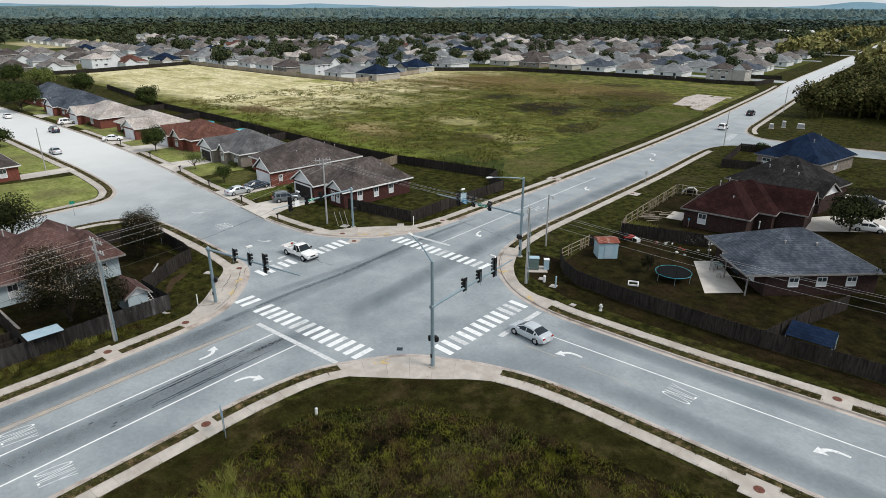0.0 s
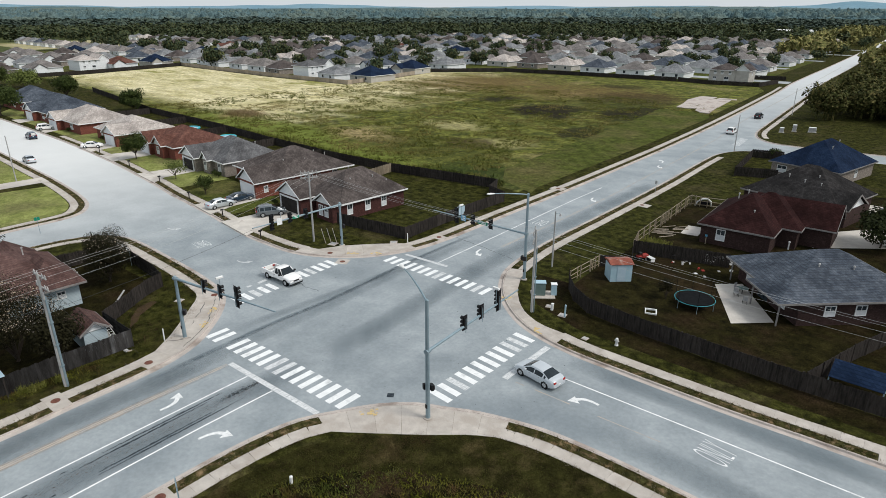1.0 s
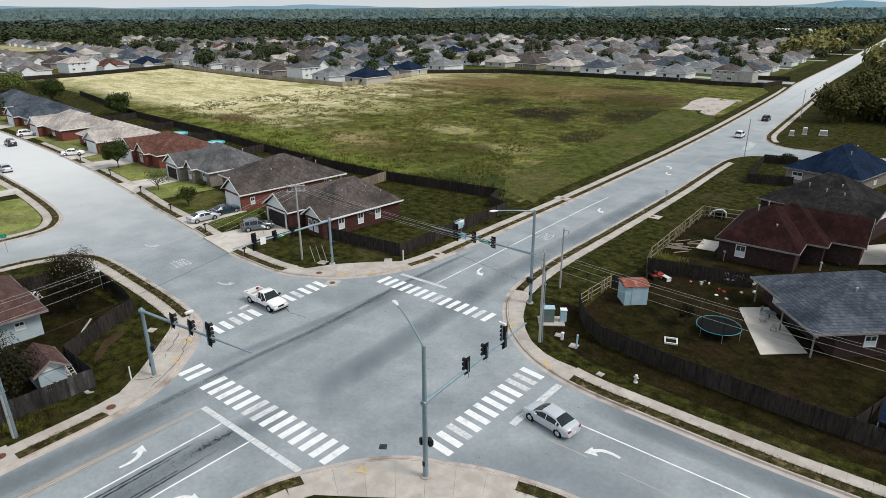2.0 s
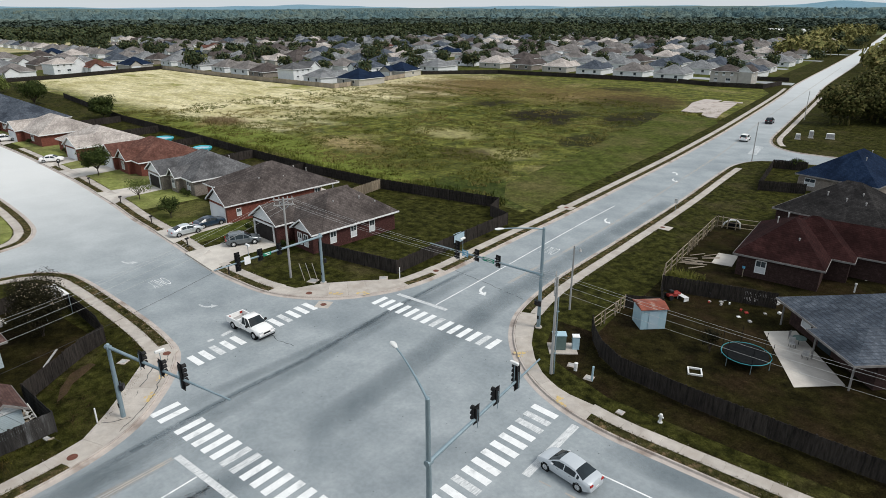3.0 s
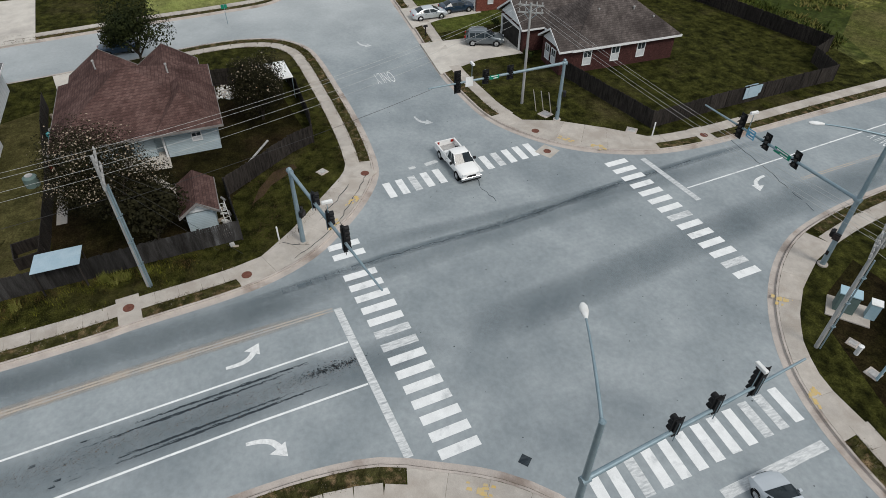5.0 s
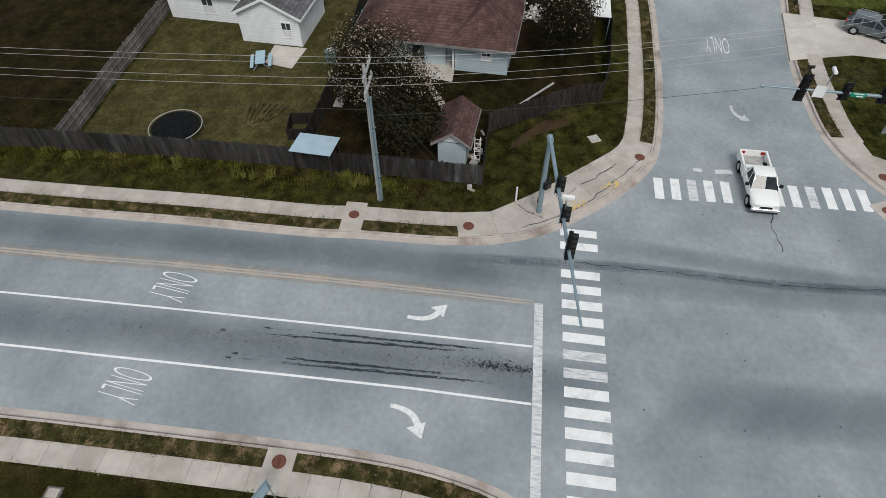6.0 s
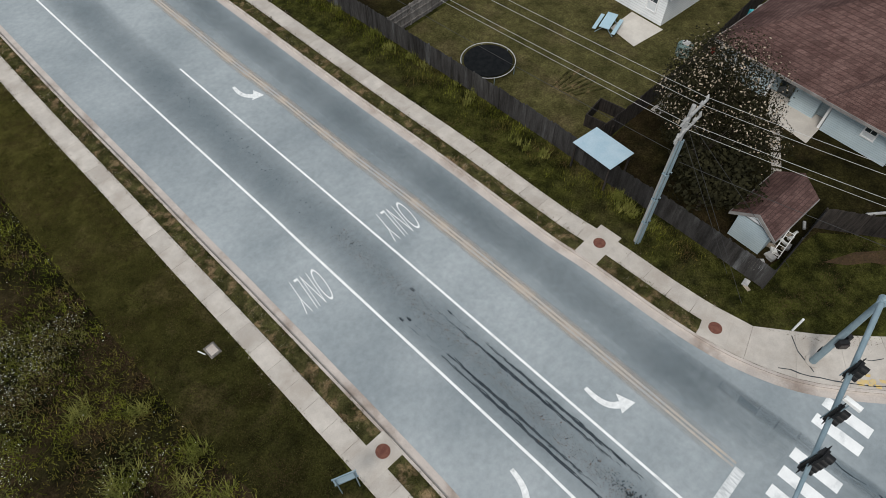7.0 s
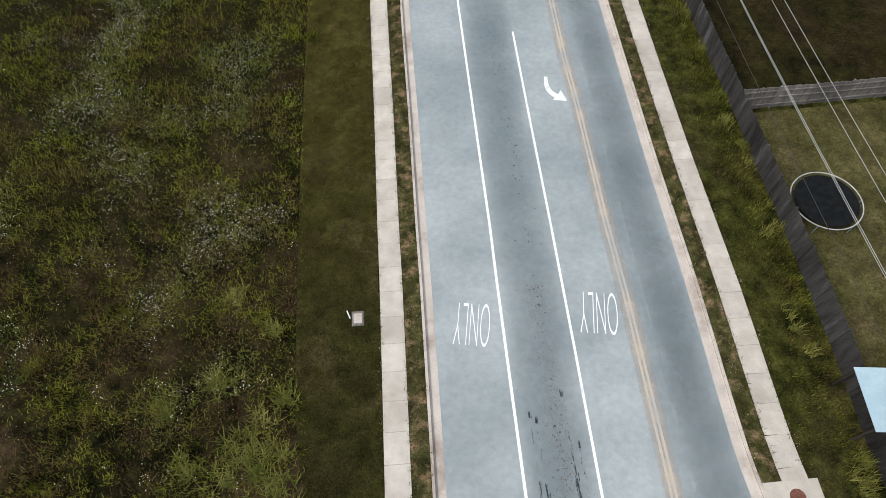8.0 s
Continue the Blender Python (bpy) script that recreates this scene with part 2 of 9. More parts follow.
def green_south(m, colour, most=0.75):
    """Mixes a colour into the plants by the road, more towards the south, with a noisy edge."""
    n, link = m.node_tree.nodes, m.node_tree.links.new
    bsdf = n["Principled BSDF"]
    where = n.new("ShaderNodeNewGeometry").outputs["Position"]
    sep, t, k, r, x = n.new("ShaderNodeSeparateXYZ"), n.new("ShaderNodeTexNoise"), n.new("ShaderNodeMath"), n.new("ShaderNodeMapRange"), n.new("ShaderNodeMix")
    t.inputs["Scale"].default_value, t.inputs["Detail"].default_value = 0.5, 6
    link(where, sep.inputs[0])
    link(where, t.inputs["Vector"])
    k.operation, k.inputs[1].default_value = "MULTIPLY_ADD", 26
    link(t.outputs["Fac"], k.inputs[0])
    link(sep.outputs[1], k.inputs[2])
    r.inputs[1].default_value, r.inputs[2].default_value, r.inputs[4].default_value = -20, -44, most
    link(k.outputs[0], r.inputs[0])
    x.data_type = "RGBA"
    x.inputs[7].default_value = (*colour, 1)
    link(r.outputs[0], x.inputs[0])
    link(bsdf.inputs["Base Color"].links[0].from_socket, x.inputs[6])
    link(x.outputs[2], bsdf.inputs["Base Color"])


green_south(WEEDS, (0.012, 0.011, 0.004))
green_south(STRIP, (0.056, 0.050, 0.013), 0.6)
break_up(WEEDS, ((0.6, 0.6, 1.5), (2.2, 0.6, 1.5)))
break_up(STRIP, ((0.5, 0.7, 1.4), (2.5, 0.7, 1.35)))
break_up(VERGE, ((0.8, 0.7, 1.35), (3.5, 0.7, 1.35)))
FARLAND = material("far_ground", (0.05, 0.065, 0.024), (0.09, 0.10, 0.04), 0.01, 0.95, fine=0.3, spec=0.02)
DIRT = material("bare_soil", (0.034, 0.021, 0.011), (0.066, 0.041, 0.021), 0.8, 0.95, fine=0.4, bump=0.5, bump_scale=8)
WHITE_ROAD = material("road_paint_white", (0.70, 0.71, 0.71), (0.80, 0.81, 0.81), 1.5, 0.75, fine=0.06, c=(0.42, 0.44, 0.45), c_scale=0.9, c_at=(0.56, 0.76))
WORN_ROAD = material("road_paint_worn", (0.44, 0.46, 0.47), (0.70, 0.71, 0.71), 3.0, 0.8, fine=0.15, stretch=(3, 0.6, 1), c=(0.35, 0.37, 0.385), c_scale=1.6, c_at=(0.54, 0.66))
ARROW_PAINT = material("road_paint_scuffed", (0.60, 0.61, 0.61), (0.78, 0.79, 0.79), 5.0, 0.8, fine=0.1, c=(0.36, 0.38, 0.395), c_scale=2.2, c_at=(0.60, 0.72))
YELLOW_ROAD = material("road_paint_yellow", (0.44, 0.375, 0.305), (0.39, 0.355, 0.315), 0.9, 0.8, fine=0.1, c=(0.32, 0.325, 0.325), c_scale=0.5, c_at=(0.42, 0.58))
YELLOW_SMEAR = material("road_paint_tan_smear", (0.47, 0.395, 0.325), (0.40, 0.36, 0.325), 0.6, 0.8, fine=0.1)
YELLOW_PAINT = material("survey_paint_yellow", (0.60, 0.42, 0.14), (0.50, 0.41, 0.26), 4.0, 0.85)
SKID = material("tyre_marks", (0.015, 0.022, 0.029), (0.048, 0.060, 0.070), 1.6, 0.7, stretch=(2.5, 0.5, 1))
CRUMB = material("gravel_crumbs", (0.085, 0.065, 0.055), (0.15, 0.11, 0.09), 3.0, 0.9)
RUST = material("cast_iron_rusty", (0.12, 0.045, 0.033), (0.18, 0.078, 0.056), 5, 0.8, bump=0.4, bump_scale=40)
GALV = material("galvanised_steel", (0.21, 0.285, 0.325), (0.27, 0.345, 0.385), 1.5, 0.45, metal=0.35, fine=0.06)
BLACK = material("black_polycarbonate", (0.008, 0.008, 0.009), (0.016, 0.016, 0.017), 6, 0.55)
LENS = material("signal_lens_dark", (0.02, 0.02, 0.02), (0.04, 0.03, 0.03), 6, 0.2)
SIGN_GREEN = material("sign_green", (0.01, 0.20, 0.12), (0.012, 0.23, 0.14), 3, 0.4)
SIGN_BLUE = material("sign_blue", (0.10, 0.32, 0.50), (0.12, 0.35, 0.52), 3, 0.4)
WHITE_PAINT = material("white_paint", (0.74, 0.75, 0.75), (0.80, 0.80, 0.79), 1.0, 0.6, fine=0.03, c=(0.62, 0.62, 0.60), c_scale=0.6)
POLE_WOOD = material("pole_wood_grey", (0.27, 0.27, 0.265), (0.42, 0.42, 0.41), 1.2, 0.9, fine=0.15, stretch=(6, 6, 0.5), bump=0.3)
WIRE = material("aluminium_wire", (0.42, 0.42, 0.42), (0.52, 0.52, 0.51), 1, 0.6, metal=0.2)
WIRE_DARK = material("black_cable", (0.03, 0.03, 0.03), (0.05, 0.05, 0.05), 1, 0.7)
FENCE_GREY = material("fence_silvered", (0.016, 0.0145, 0.0135), (0.048, 0.046, 0.045), 1.2, 0.92, fine=0.3, stretch=(2, 2, 0.3), c=(0.11, 0.112, 0.115), c_scale=0.5, c_at=(0.58, 0.72), rand=0.4, bump=0.4)
FENCE = material("fence_weathered", (0.013, 0.011, 0.010), (0.046, 0.039, 0.034), 2.0, 0.92, fine=0.25, stretch=(3, 3, 0.4), rand=0.25, bump=0.4)
FENCE_TAN = material("fence_bare_timber", (0.17, 0.135, 0.095), (0.32, 0.27, 0.20), 2.0, 0.92, fine=0.3, stretch=(3, 3, 0.4), rand=0.3, bump=0.4)
FENCE_ASH = material("fence_ash_timber", (0.13, 0.118, 0.110), (0.23, 0.21, 0.195), 1.5, 0.92, fine=0.3, stretch=(3, 3, 0.4), rand=0.3, bump=0.4)
FENCE_PALE = material("fence_pale_timber", (0.27, 0.225, 0.175), (0.38, 0.325, 0.26), 2.0, 0.9, fine=0.2, stretch=(3, 3, 0.4), rand=0.2, bump=0.4)
def shingles(name, a, b):
    return courses(material(name, a, b, 1.3, 0.92, fine=0.3, c=tuple(0.72 * v for v in a), c_scale=0.25, bump=0.3, spec=0.05), 0.15, 0.8, dark=0.66, offset_brick=2.0)
ROOF_BROWN = shingles("shingles_brown_grey", (0.088, 0.074, 0.070), (0.150, 0.128, 0.120))
ROOF_GREY = shingles("shingles_grey", (0.125, 0.125, 0.13), (0.185, 0.185, 0.19))
ROOF_SLATE = shingles("shingles_blue_grey", (0.070, 0.085, 0.110), (0.135, 0.155, 0.185))
ROOF_RED = shingles("shingles_dark_red", (0.026, 0.0105, 0.0105), (0.046, 0.019, 0.018))
ROOF_RUST = shingles("shingles_red_brown", (0.135, 0.062, 0.048), (0.205, 0.102, 0.080))
ROOF_DARK = shingles("shingles_charcoal", (0.024, 0.023, 0.023), (0.048, 0.045, 0.045))
ROOF_BLUE = shingles("shingles_navy_blue", (0.010, 0.021, 0.050), (0.018, 0.034, 0.072))
# Tan lifted in colour for the sun on the western roofs.
ROOF_TAN = shingles("shingles_pale_tan", (0.50, 0.445, 0.41), (0.62, 0.565, 0.52))
ROOF_ASH = shingles("shingles_ash_grey", (0.21, 0.218, 0.226), (0.32, 0.33, 0.338))
ROOF_MUSHROOM = shingles("shingles_mushroom_brown", (0.195, 0.178, 0.170), (0.29, 0.268, 0.255))
ROOF_MAROON = shingles("shingles_maroon_brown", (0.105, 0.061, 0.055), (0.165, 0.102, 0.092))
def bricks(name, a, b):
    return courses(material(name, a, b, 6.0, 0.9, fine=0.3, c=tuple(1.35 * v for v in b), c_scale=2.5, c_at=(0.55, 0.7)), 0.075, 0.6, dark=0.72, offset_brick=2.8)
BRICK_RED = bricks("brick_red", (0.17, 0.055, 0.042), (0.25, 0.090, 0.065))
BRICK_DARK = bricks("brick_dark_red", (0.055, 0.022, 0.020), (0.095, 0.040, 0.036))
# Dark brick deepened further for the eave shade on the north-east walls.
BRICK_BROWN = bricks("brick_dark_brown", (0.038, 0.022, 0.020), (0.064, 0.038, 0.034))
BRICK_TAN = bricks("brick_tan_grey", (0.22, 0.19, 0.165), (0.34, 0.30, 0.265))
SIDING = courses(material("white_lap_siding", (0.70, 0.73, 0.75), (0.78, 0.80, 0.81), 0.8, 0.6, fine=0.03), 0.2, 0.6, dark=0.97, offset_brick=40)
SIDING_BLUE = courses(material("pale_blue_lap_siding", (0.40, 0.49, 0.54), (0.46, 0.55, 0.59), 0.8, 0.6, fine=0.04), 0.15, 0.4, dark=0.95, offset_brick=40)
SIDING_BEIGE = courses(material("beige_lap_siding", (0.42, 0.40, 0.37), (0.50, 0.48, 0.44), 0.8, 0.6, fine=0.03), 0.2, 0.6, dark=0.97, offset_brick=40)
TRIM = material("white_trim", (0.70, 0.71, 0.72), (0.78, 0.78, 0.78), 1.5, 0.55, fine=0.03)
TRIM_DULL = material("weathered_fascia", (0.16, 0.15, 0.145), (0.26, 0.25, 0.24), 1.5, 0.7, fine=0.1)
BAY_SHADE = material("bay_shade", (0.018, 0.016, 0.015), (0.034, 0.03, 0.028), 1.5, 0.9)
GARAGE = material("garage_door_white", (0.66, 0.69, 0.72), (0.74, 0.76, 0.78), 0.8, 0.5)
GLASS = material("window_glass", (0.025, 0.035, 0.042), (0.05, 0.065, 0.075), 0.6, 0.06, spec=0.8)
BLIND = material("window_blind", (0.52, 0.55, 0.57), (0.62, 0.64, 0.65), 2, 0.5)
RUBBER = material("tyre_rubber", (0.012, 0.012, 0.013), (0.02, 0.02, 0.02), 8, 0.85)
ALLOY = material("wheel_alloy", (0.40, 0.42, 0.43), (0.50, 0.51, 0.52), 8, 0.35, metal=0.7)
CHROME = material("chrome_trim", (0.55, 0.56, 0.57), (0.62, 0.63, 0.64), 5, 0.2, metal=0.9)
LAMP_CLEAR = material("headlamp_clear", (0.55, 0.57, 0.58), (0.65, 0.66, 0.67), 8, 0.15)
LAMP_RED = material("tail_lamp_red", (0.30, 0.015, 0.012), (0.36, 0.02, 0.016), 8, 0.2)
AUTO_GLASS = material("vehicle_glass", (0.006, 0.011, 0.015), (0.018, 0.028, 0.034), 0.8, 0.08, spec=0.35)
def paint(name, a, metal=0.0):
    return material(name, a, tuple(min(1, v * 1.06) for v in a), 1.2, 0.3, metal=metal, coat=0.6, fine=0.02)
PAINT_SILVER = paint("car_paint_silver", (0.52, 0.555, 0.585), 0.3)
PAINT_WHITE = paint("car_paint_white", (0.80, 0.80, 0.79))
PAINT_BLACK = paint("car_paint_black", (0.012, 0.014, 0.018))
PAINT_NAVY = paint("car_paint_navy", (0.018, 0.035, 0.06))
PAINT_GREY = paint("car_paint_grey", (0.13, 0.15, 0.165), 0.4)
BARK = material("bark", (0.045, 0.035, 0.027), (0.085, 0.068, 0.052), 3, 0.95, stretch=(3, 3, 0.6), bump=0.6)
def leaves(name, a, b, c=None):
    m = material(name, a, b, 1.1, 0.75, fine=0.35, c=c, c_scale=0.7, c_at=(0.5, 0.62), spec=0.05)
    m.node_tree.nodes["Principled BSDF"].inputs["Subsurface Weight"].default_value = 0.0
    return m
LEAF = leaves("leaves_green", (0.016, 0.027, 0.008), (0.060, 0.078, 0.022))
LEAF_DEEP = leaves("leaves_deep_green", (0.009, 0.013, 0.005), (0.032, 0.038, 0.013))
LEAF_NEAR = leaves("roadside_leaves", (0.018, 0.025, 0.008), (0.082, 0.086, 0.027), (0.13, 0.11, 0.042))
LEAF_BLOOM = leaves("leaves_dark_bronze", (0.009, 0.009, 0.005), (0.026, 0.024, 0.011))
BLOOM = material("pale_blossom", (0.26, 0.21, 0.155), (0.42, 0.35, 0.27), 4, 0.8, fine=0.3)
LEAF_PALE = leaves("leaves_pale_green", (0.085, 0.11, 0.03), (0.14, 0.165, 0.05))
LEAF_FAR = leaves("forest_leaves", (0.018, 0.032, 0.020), (0.062, 0.082, 0.040), (0.105, 0.100, 0.042))
LEAF_WOOD = leaves("woodland_leaves", (0.060, 0.068, 0.024), (0.21, 0.21, 0.072), (0.33, 0.265, 0.11))
# Blue distance haze is mixed into these forest and hill colours.
LEAF_HAZE = material("haze_tinted_forest", (0.070, 0.115, 0.125), (0.110, 0.165, 0.170), 0.02, 0.95, fine=0.35, c=(0.125, 0.155, 0.130), c_scale=0.004, spec=0.0)
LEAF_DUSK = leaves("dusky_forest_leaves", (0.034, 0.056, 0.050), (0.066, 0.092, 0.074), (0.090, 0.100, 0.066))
HILL = material("haze_tinted_hills", (0.15, 0.255, 0.32), (0.19, 0.295, 0.355), 0.004, 1.0, fine=0.1, spec=0.0)
BLADE_DARK = material("grass_blades_brown", (0.020, 0.012, 0.008), (0.060, 0.038, 0.022), 0.9, 0.9, fine=0.5, spec=0.02)
BLADE = material("grass_blades", (0.013, 0.017, 0.0025), (0.150, 0.155, 0.022), 0.9, 0.9, fine=0.6, c=(0.075, 0.045, 0.022), c_scale=0.35, c_at=(0.46, 0.66), spec=0.02)
green_south(BLADE, (0.086, 0.102, 0.010), 0.45)
BLADE_SHORT = material("short_grass_blades", (0.022, 0.026, 0.006), (0.085, 0.084, 0.022), 0.9, 0.9, fine=0.5, c=(0.070, 0.046, 0.024), c_scale=0.35, c_at=(0.46, 0.66), spec=0.02)
BLADE_LIGHT = material("weed_blades_light", (0.085, 0.098, 0.018), (0.195, 0.190, 0.055), 0.8, 0.9, fine=0.4, spec=0.02)
FLOWER = material("weed_flowers_white", (0.50, 0.50, 0.44), (0.60, 0.60, 0.54), 3, 0.8)
PLASTIC_BLUE = material("turquoise_vinyl", (0.05, 0.36, 0.44), (0.07, 0.42, 0.50), 3, 0.6)
PLASTIC_TEAL = material("faded_teal_vinyl", (0.035, 0.24, 0.29), (0.06, 0.30, 0.35), 3, 0.7)
NET = material("black_mat", (0.006, 0.007, 0.008), (0.012, 0.013, 0.014), 3, 0.95, spec=0.05)
TIN_RED = material("rusty_sheet_roof", (0.16, 0.045, 0.030), (0.27, 0.085, 0.055), 1.5, 0.7, fine=0.25, c=(0.30, 0.20, 0.16), c_scale=0.9, c_at=(0.55, 0.7))
TIN_BLUE = material("pale_blue_sheet", (0.33, 0.45, 0.53), (0.40, 0.51, 0.58), 1.0, 0.5, fine=0.06)
CLUTTER_GREY = material("scrap_grey", (0.28, 0.28, 0.28), (0.45, 0.44, 0.43), 3, 0.8)
CLUTTER_RED = material("scrap_red", (0.22, 0.025, 0.022), (0.30, 0.04, 0.03), 3, 0.6)
CABINET_GREEN = material("cabinet_green_grey", (0.10, 0.15, 0.14), (0.13, 0.18, 0.17), 2, 0.55)
CABINET_BLUE = material("cabinet_pale_blue", (0.32, 0.46, 0.53), (0.36, 0.50, 0.57), 2, 0.5)


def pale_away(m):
    """Paints the west and north legs paler, for the sunlight and grazing gleam there."""
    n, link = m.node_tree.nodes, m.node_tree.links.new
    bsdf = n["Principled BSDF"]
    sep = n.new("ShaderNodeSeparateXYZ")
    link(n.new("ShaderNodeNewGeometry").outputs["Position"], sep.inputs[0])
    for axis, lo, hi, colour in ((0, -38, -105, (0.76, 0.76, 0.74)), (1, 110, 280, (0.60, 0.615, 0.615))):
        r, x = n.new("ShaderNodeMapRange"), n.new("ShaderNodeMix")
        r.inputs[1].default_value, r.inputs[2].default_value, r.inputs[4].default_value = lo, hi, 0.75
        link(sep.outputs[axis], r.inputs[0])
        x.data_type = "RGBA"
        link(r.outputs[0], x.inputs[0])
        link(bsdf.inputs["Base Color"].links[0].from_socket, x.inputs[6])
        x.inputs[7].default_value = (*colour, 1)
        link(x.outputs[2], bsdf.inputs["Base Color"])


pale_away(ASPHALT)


# ---- mesh tools ----
class Build:
    """Collects vertices and faces for one mesh."""

    def __init__(self):
        self.v, self.f = [], []

    def add(self, verts, faces):
        k = len(self.v)
        self.v += [tuple(p) for p in verts]
        self.f += [tuple(i + k for i in face) for face in faces]
        return self

    def box(self, x0, y0, z0, x1, y1, z1, m=None, bevel=0.0):
        pts = [(x, y, z) for z in (z0, z1) for x, y in ((x0, y0), (x1, y0), (x1, y1), (x0, y1))]
        if bevel:
            b = bevel
            pts = ([(x, y, z0) for x, y in ((x0, y0), (x1, y0), (x1, y1), (x0, y1))]
                   + [(x, y, z1 - b) for x, y in ((x0, y0), (x1, y0), (x1, y1), (x0, y1))]
                   + [(x, y, z1) for x, y in ((x0 + b, y0 + b), (x1 - b, y0 + b), (x1 - b, y1 - b), (x0 + b, y1 - b))])
            faces = [(3, 2, 1, 0), (8, 9, 10, 11)] + [(k * 4 + i, k * 4 + (i + 1) % 4, k * 4 + 4 + (i + 1) % 4, k * 4 + 4 + i) for k in (0, 1) for i in range(4)]
        else:
            faces = [(3, 2, 1, 0), (4, 5, 6, 7), (0, 1, 5, 4), (1, 2, 6, 5), (2, 3, 7, 6), (3, 0, 4, 7)]
        if m:
            pts = [m @ Vector(p) for p in pts]
        return self.add(pts, faces)

    def prism(self, poly, z0, z1):
        n = len(poly)
        pts = [(x, y, z0) for x, y in poly] + [(x, y, z1) for x, y in poly]
        return self.add(pts, [tuple(range(n))[::-1], tuple(range(n, 2 * n))] + [(i, (i + 1) % n, n + (i + 1) % n, n + i) for i in range(n)])

    def loft(self, rings, caps=True):
        n = len(rings[0])
        pts = [p for ring in rings for p in ring]
        faces = [(k * n + i, k * n + (i + 1) % n, (k + 1) * n + (i + 1) % n, (k + 1) * n + i) for k in range(len(rings) - 1) for i in range(n)]
        if caps:
            faces += [tuple(range(n))[::-1], tuple(range(len(pts) - n, len(pts)))]
        return self.add(pts, faces)

    def tube(self, path, radii, n=8, caps=True):
        path = [Vector(p) for p in path]
        if not hasattr(radii, "__len__"):
            radii = [radii] * len(path)
        rings = []
        for k, p in enumerate(path):
            d = (path[min(k + 1, len(path) - 1)] - path[max(k - 1, 0)]).normalized()
            side = d.cross(Vector((0, 0, 1)) if abs(d.z) < 0.95 else Vector((0, 1, 0))).normalized()
            up = side.cross(d)
            rings.append([p + radii[k] * (math.cos(a) * side + math.sin(a) * up) for a in (2 * math.pi * i / n for i in range(n))])
        return self.loft(rings, caps)

    def disc(self, x, y, z, r, n=16, h=0.01):
        return self.prism([(x + r * math.cos(2 * math.pi * i / n), y + r * math.sin(2 * math.pi * i / n)) for i in range(n)], z - h, z)

    def mesh(self, name, mats, smooth=False, index=None):
        me = bpy.data.meshes.new(name)
        me.from_pydata(self.v, [], self.f)
        for m in mats if isinstance(mats, (list, tuple)) else [mats]:
            me.materials.append(m)
        if smooth:
            me.polygons.foreach_set("use_smooth", [True] * len(me.polygons))
            me.set_sharp_from_angle(angle=radians(38))
        if index:
            me.polygons.foreach_set("material_index", index)
        me.update()
        return me


def thing(name, x=0.0, y=0.0, z=0.0, rz=0.0, label="", category="", group="", kind=""):
    ob = new(name)
    ob.empty_display_size = 0.3
    ob.matrix_basis = pose(x, y, z, 0, 0, rz)
    return tagged(ob, label, category, group, kind)


def part(name, build, mat, parent, label="", smooth=False):
    ob = new(name, build if isinstance(build, bpy.types.Mesh) else build.mesh(name, mat, smooth))
    ob.parent = parent
    return tagged(ob, label)


def single(name, build, mat, label="", category="", kind="", smooth=False, group=""):
    return tagged(new(name, build.mesh(name, mat, smooth)), label, category, group, kind)


def spline(points, step=1.0):
    """A smooth line through points, in steps of about that length."""
    pts = [np.array(p, float) for p in points]
    out = []
    for i in range(len(pts) - 1):
        a, b = pts[i], pts[i + 1]
        p, q = pts[max(i - 1, 0)], pts[min(i + 2, len(pts) - 1)]
        gap = np.linalg.norm(b - a)
        ta = (b - p) / max(np.linalg.norm(b - a) + np.linalg.norm(a - p), 1e-6) * gap
        tb = (q - a) / max(np.linalg.norm(q - b) + np.linalg.norm(b - a), 1e-6) * gap
        n = max(1, int(gap / (step if gap < 60 else 12)))
        for k in range(n):
            s = k / n
            out.append((2 * s**3 - 3 * s**2 + 1) * a + (s**3 - 2 * s**2 + s) * ta + (3 * s**2 - 2 * s**3) * b + (s**3 - s**2) * tb)
    out.append(pts[-1])
    return np.array(out)


def offset(line, d):
    """The line moved d metres to its right."""
    t = np.gradient(line, axis=0)
    t /= np.linalg.norm(t, axis=1)[:, None]
    return line + d * np.stack([t[:, 1], -t[:, 0]], 1)


def lengths(line):
    return np.r_[0, np.cumsum(np.linalg.norm(np.diff(line, axis=0), axis=1))]


def nearest(line, x, y):
    return int(np.argmin(((line - (x, y)) ** 2).sum(1)))


def ribbon(build, one, two, z0, z1):
    """A slab between two lines with as many points each."""
    rings = [[(a[0], a[1], z0), (b[0], b[1], z0), (b[0], b[1], z1), (a[0], a[1], z1)] for a, b in zip(one, two)]
    return build.loft(rings)


ROAD_Z, LAND_Z = 0.0, 0.13

# ---- streets, kerbs and ground ----
KERB_SE = spline([(36, -400), (16.5, -150), (11.1, -80), (9.85, -62), (9.0, -51.7), (8.35, -43.2), (8.05, -39.6), (7.4, -30.7), (7.15, -27), (6.98, -23.5), (7.05, -20), (7.6, -16.6), (8.9, -13.95), (10.65, -11), (12.7, -8.9), (14.5, -7.9),
                  (17.2, -6.35), (21.8, -4.75), (25.9, -4.15), (29.9, -3.9), (37.4, -3.65), (42, -3.5), (80, -2.0), (400, 8)])
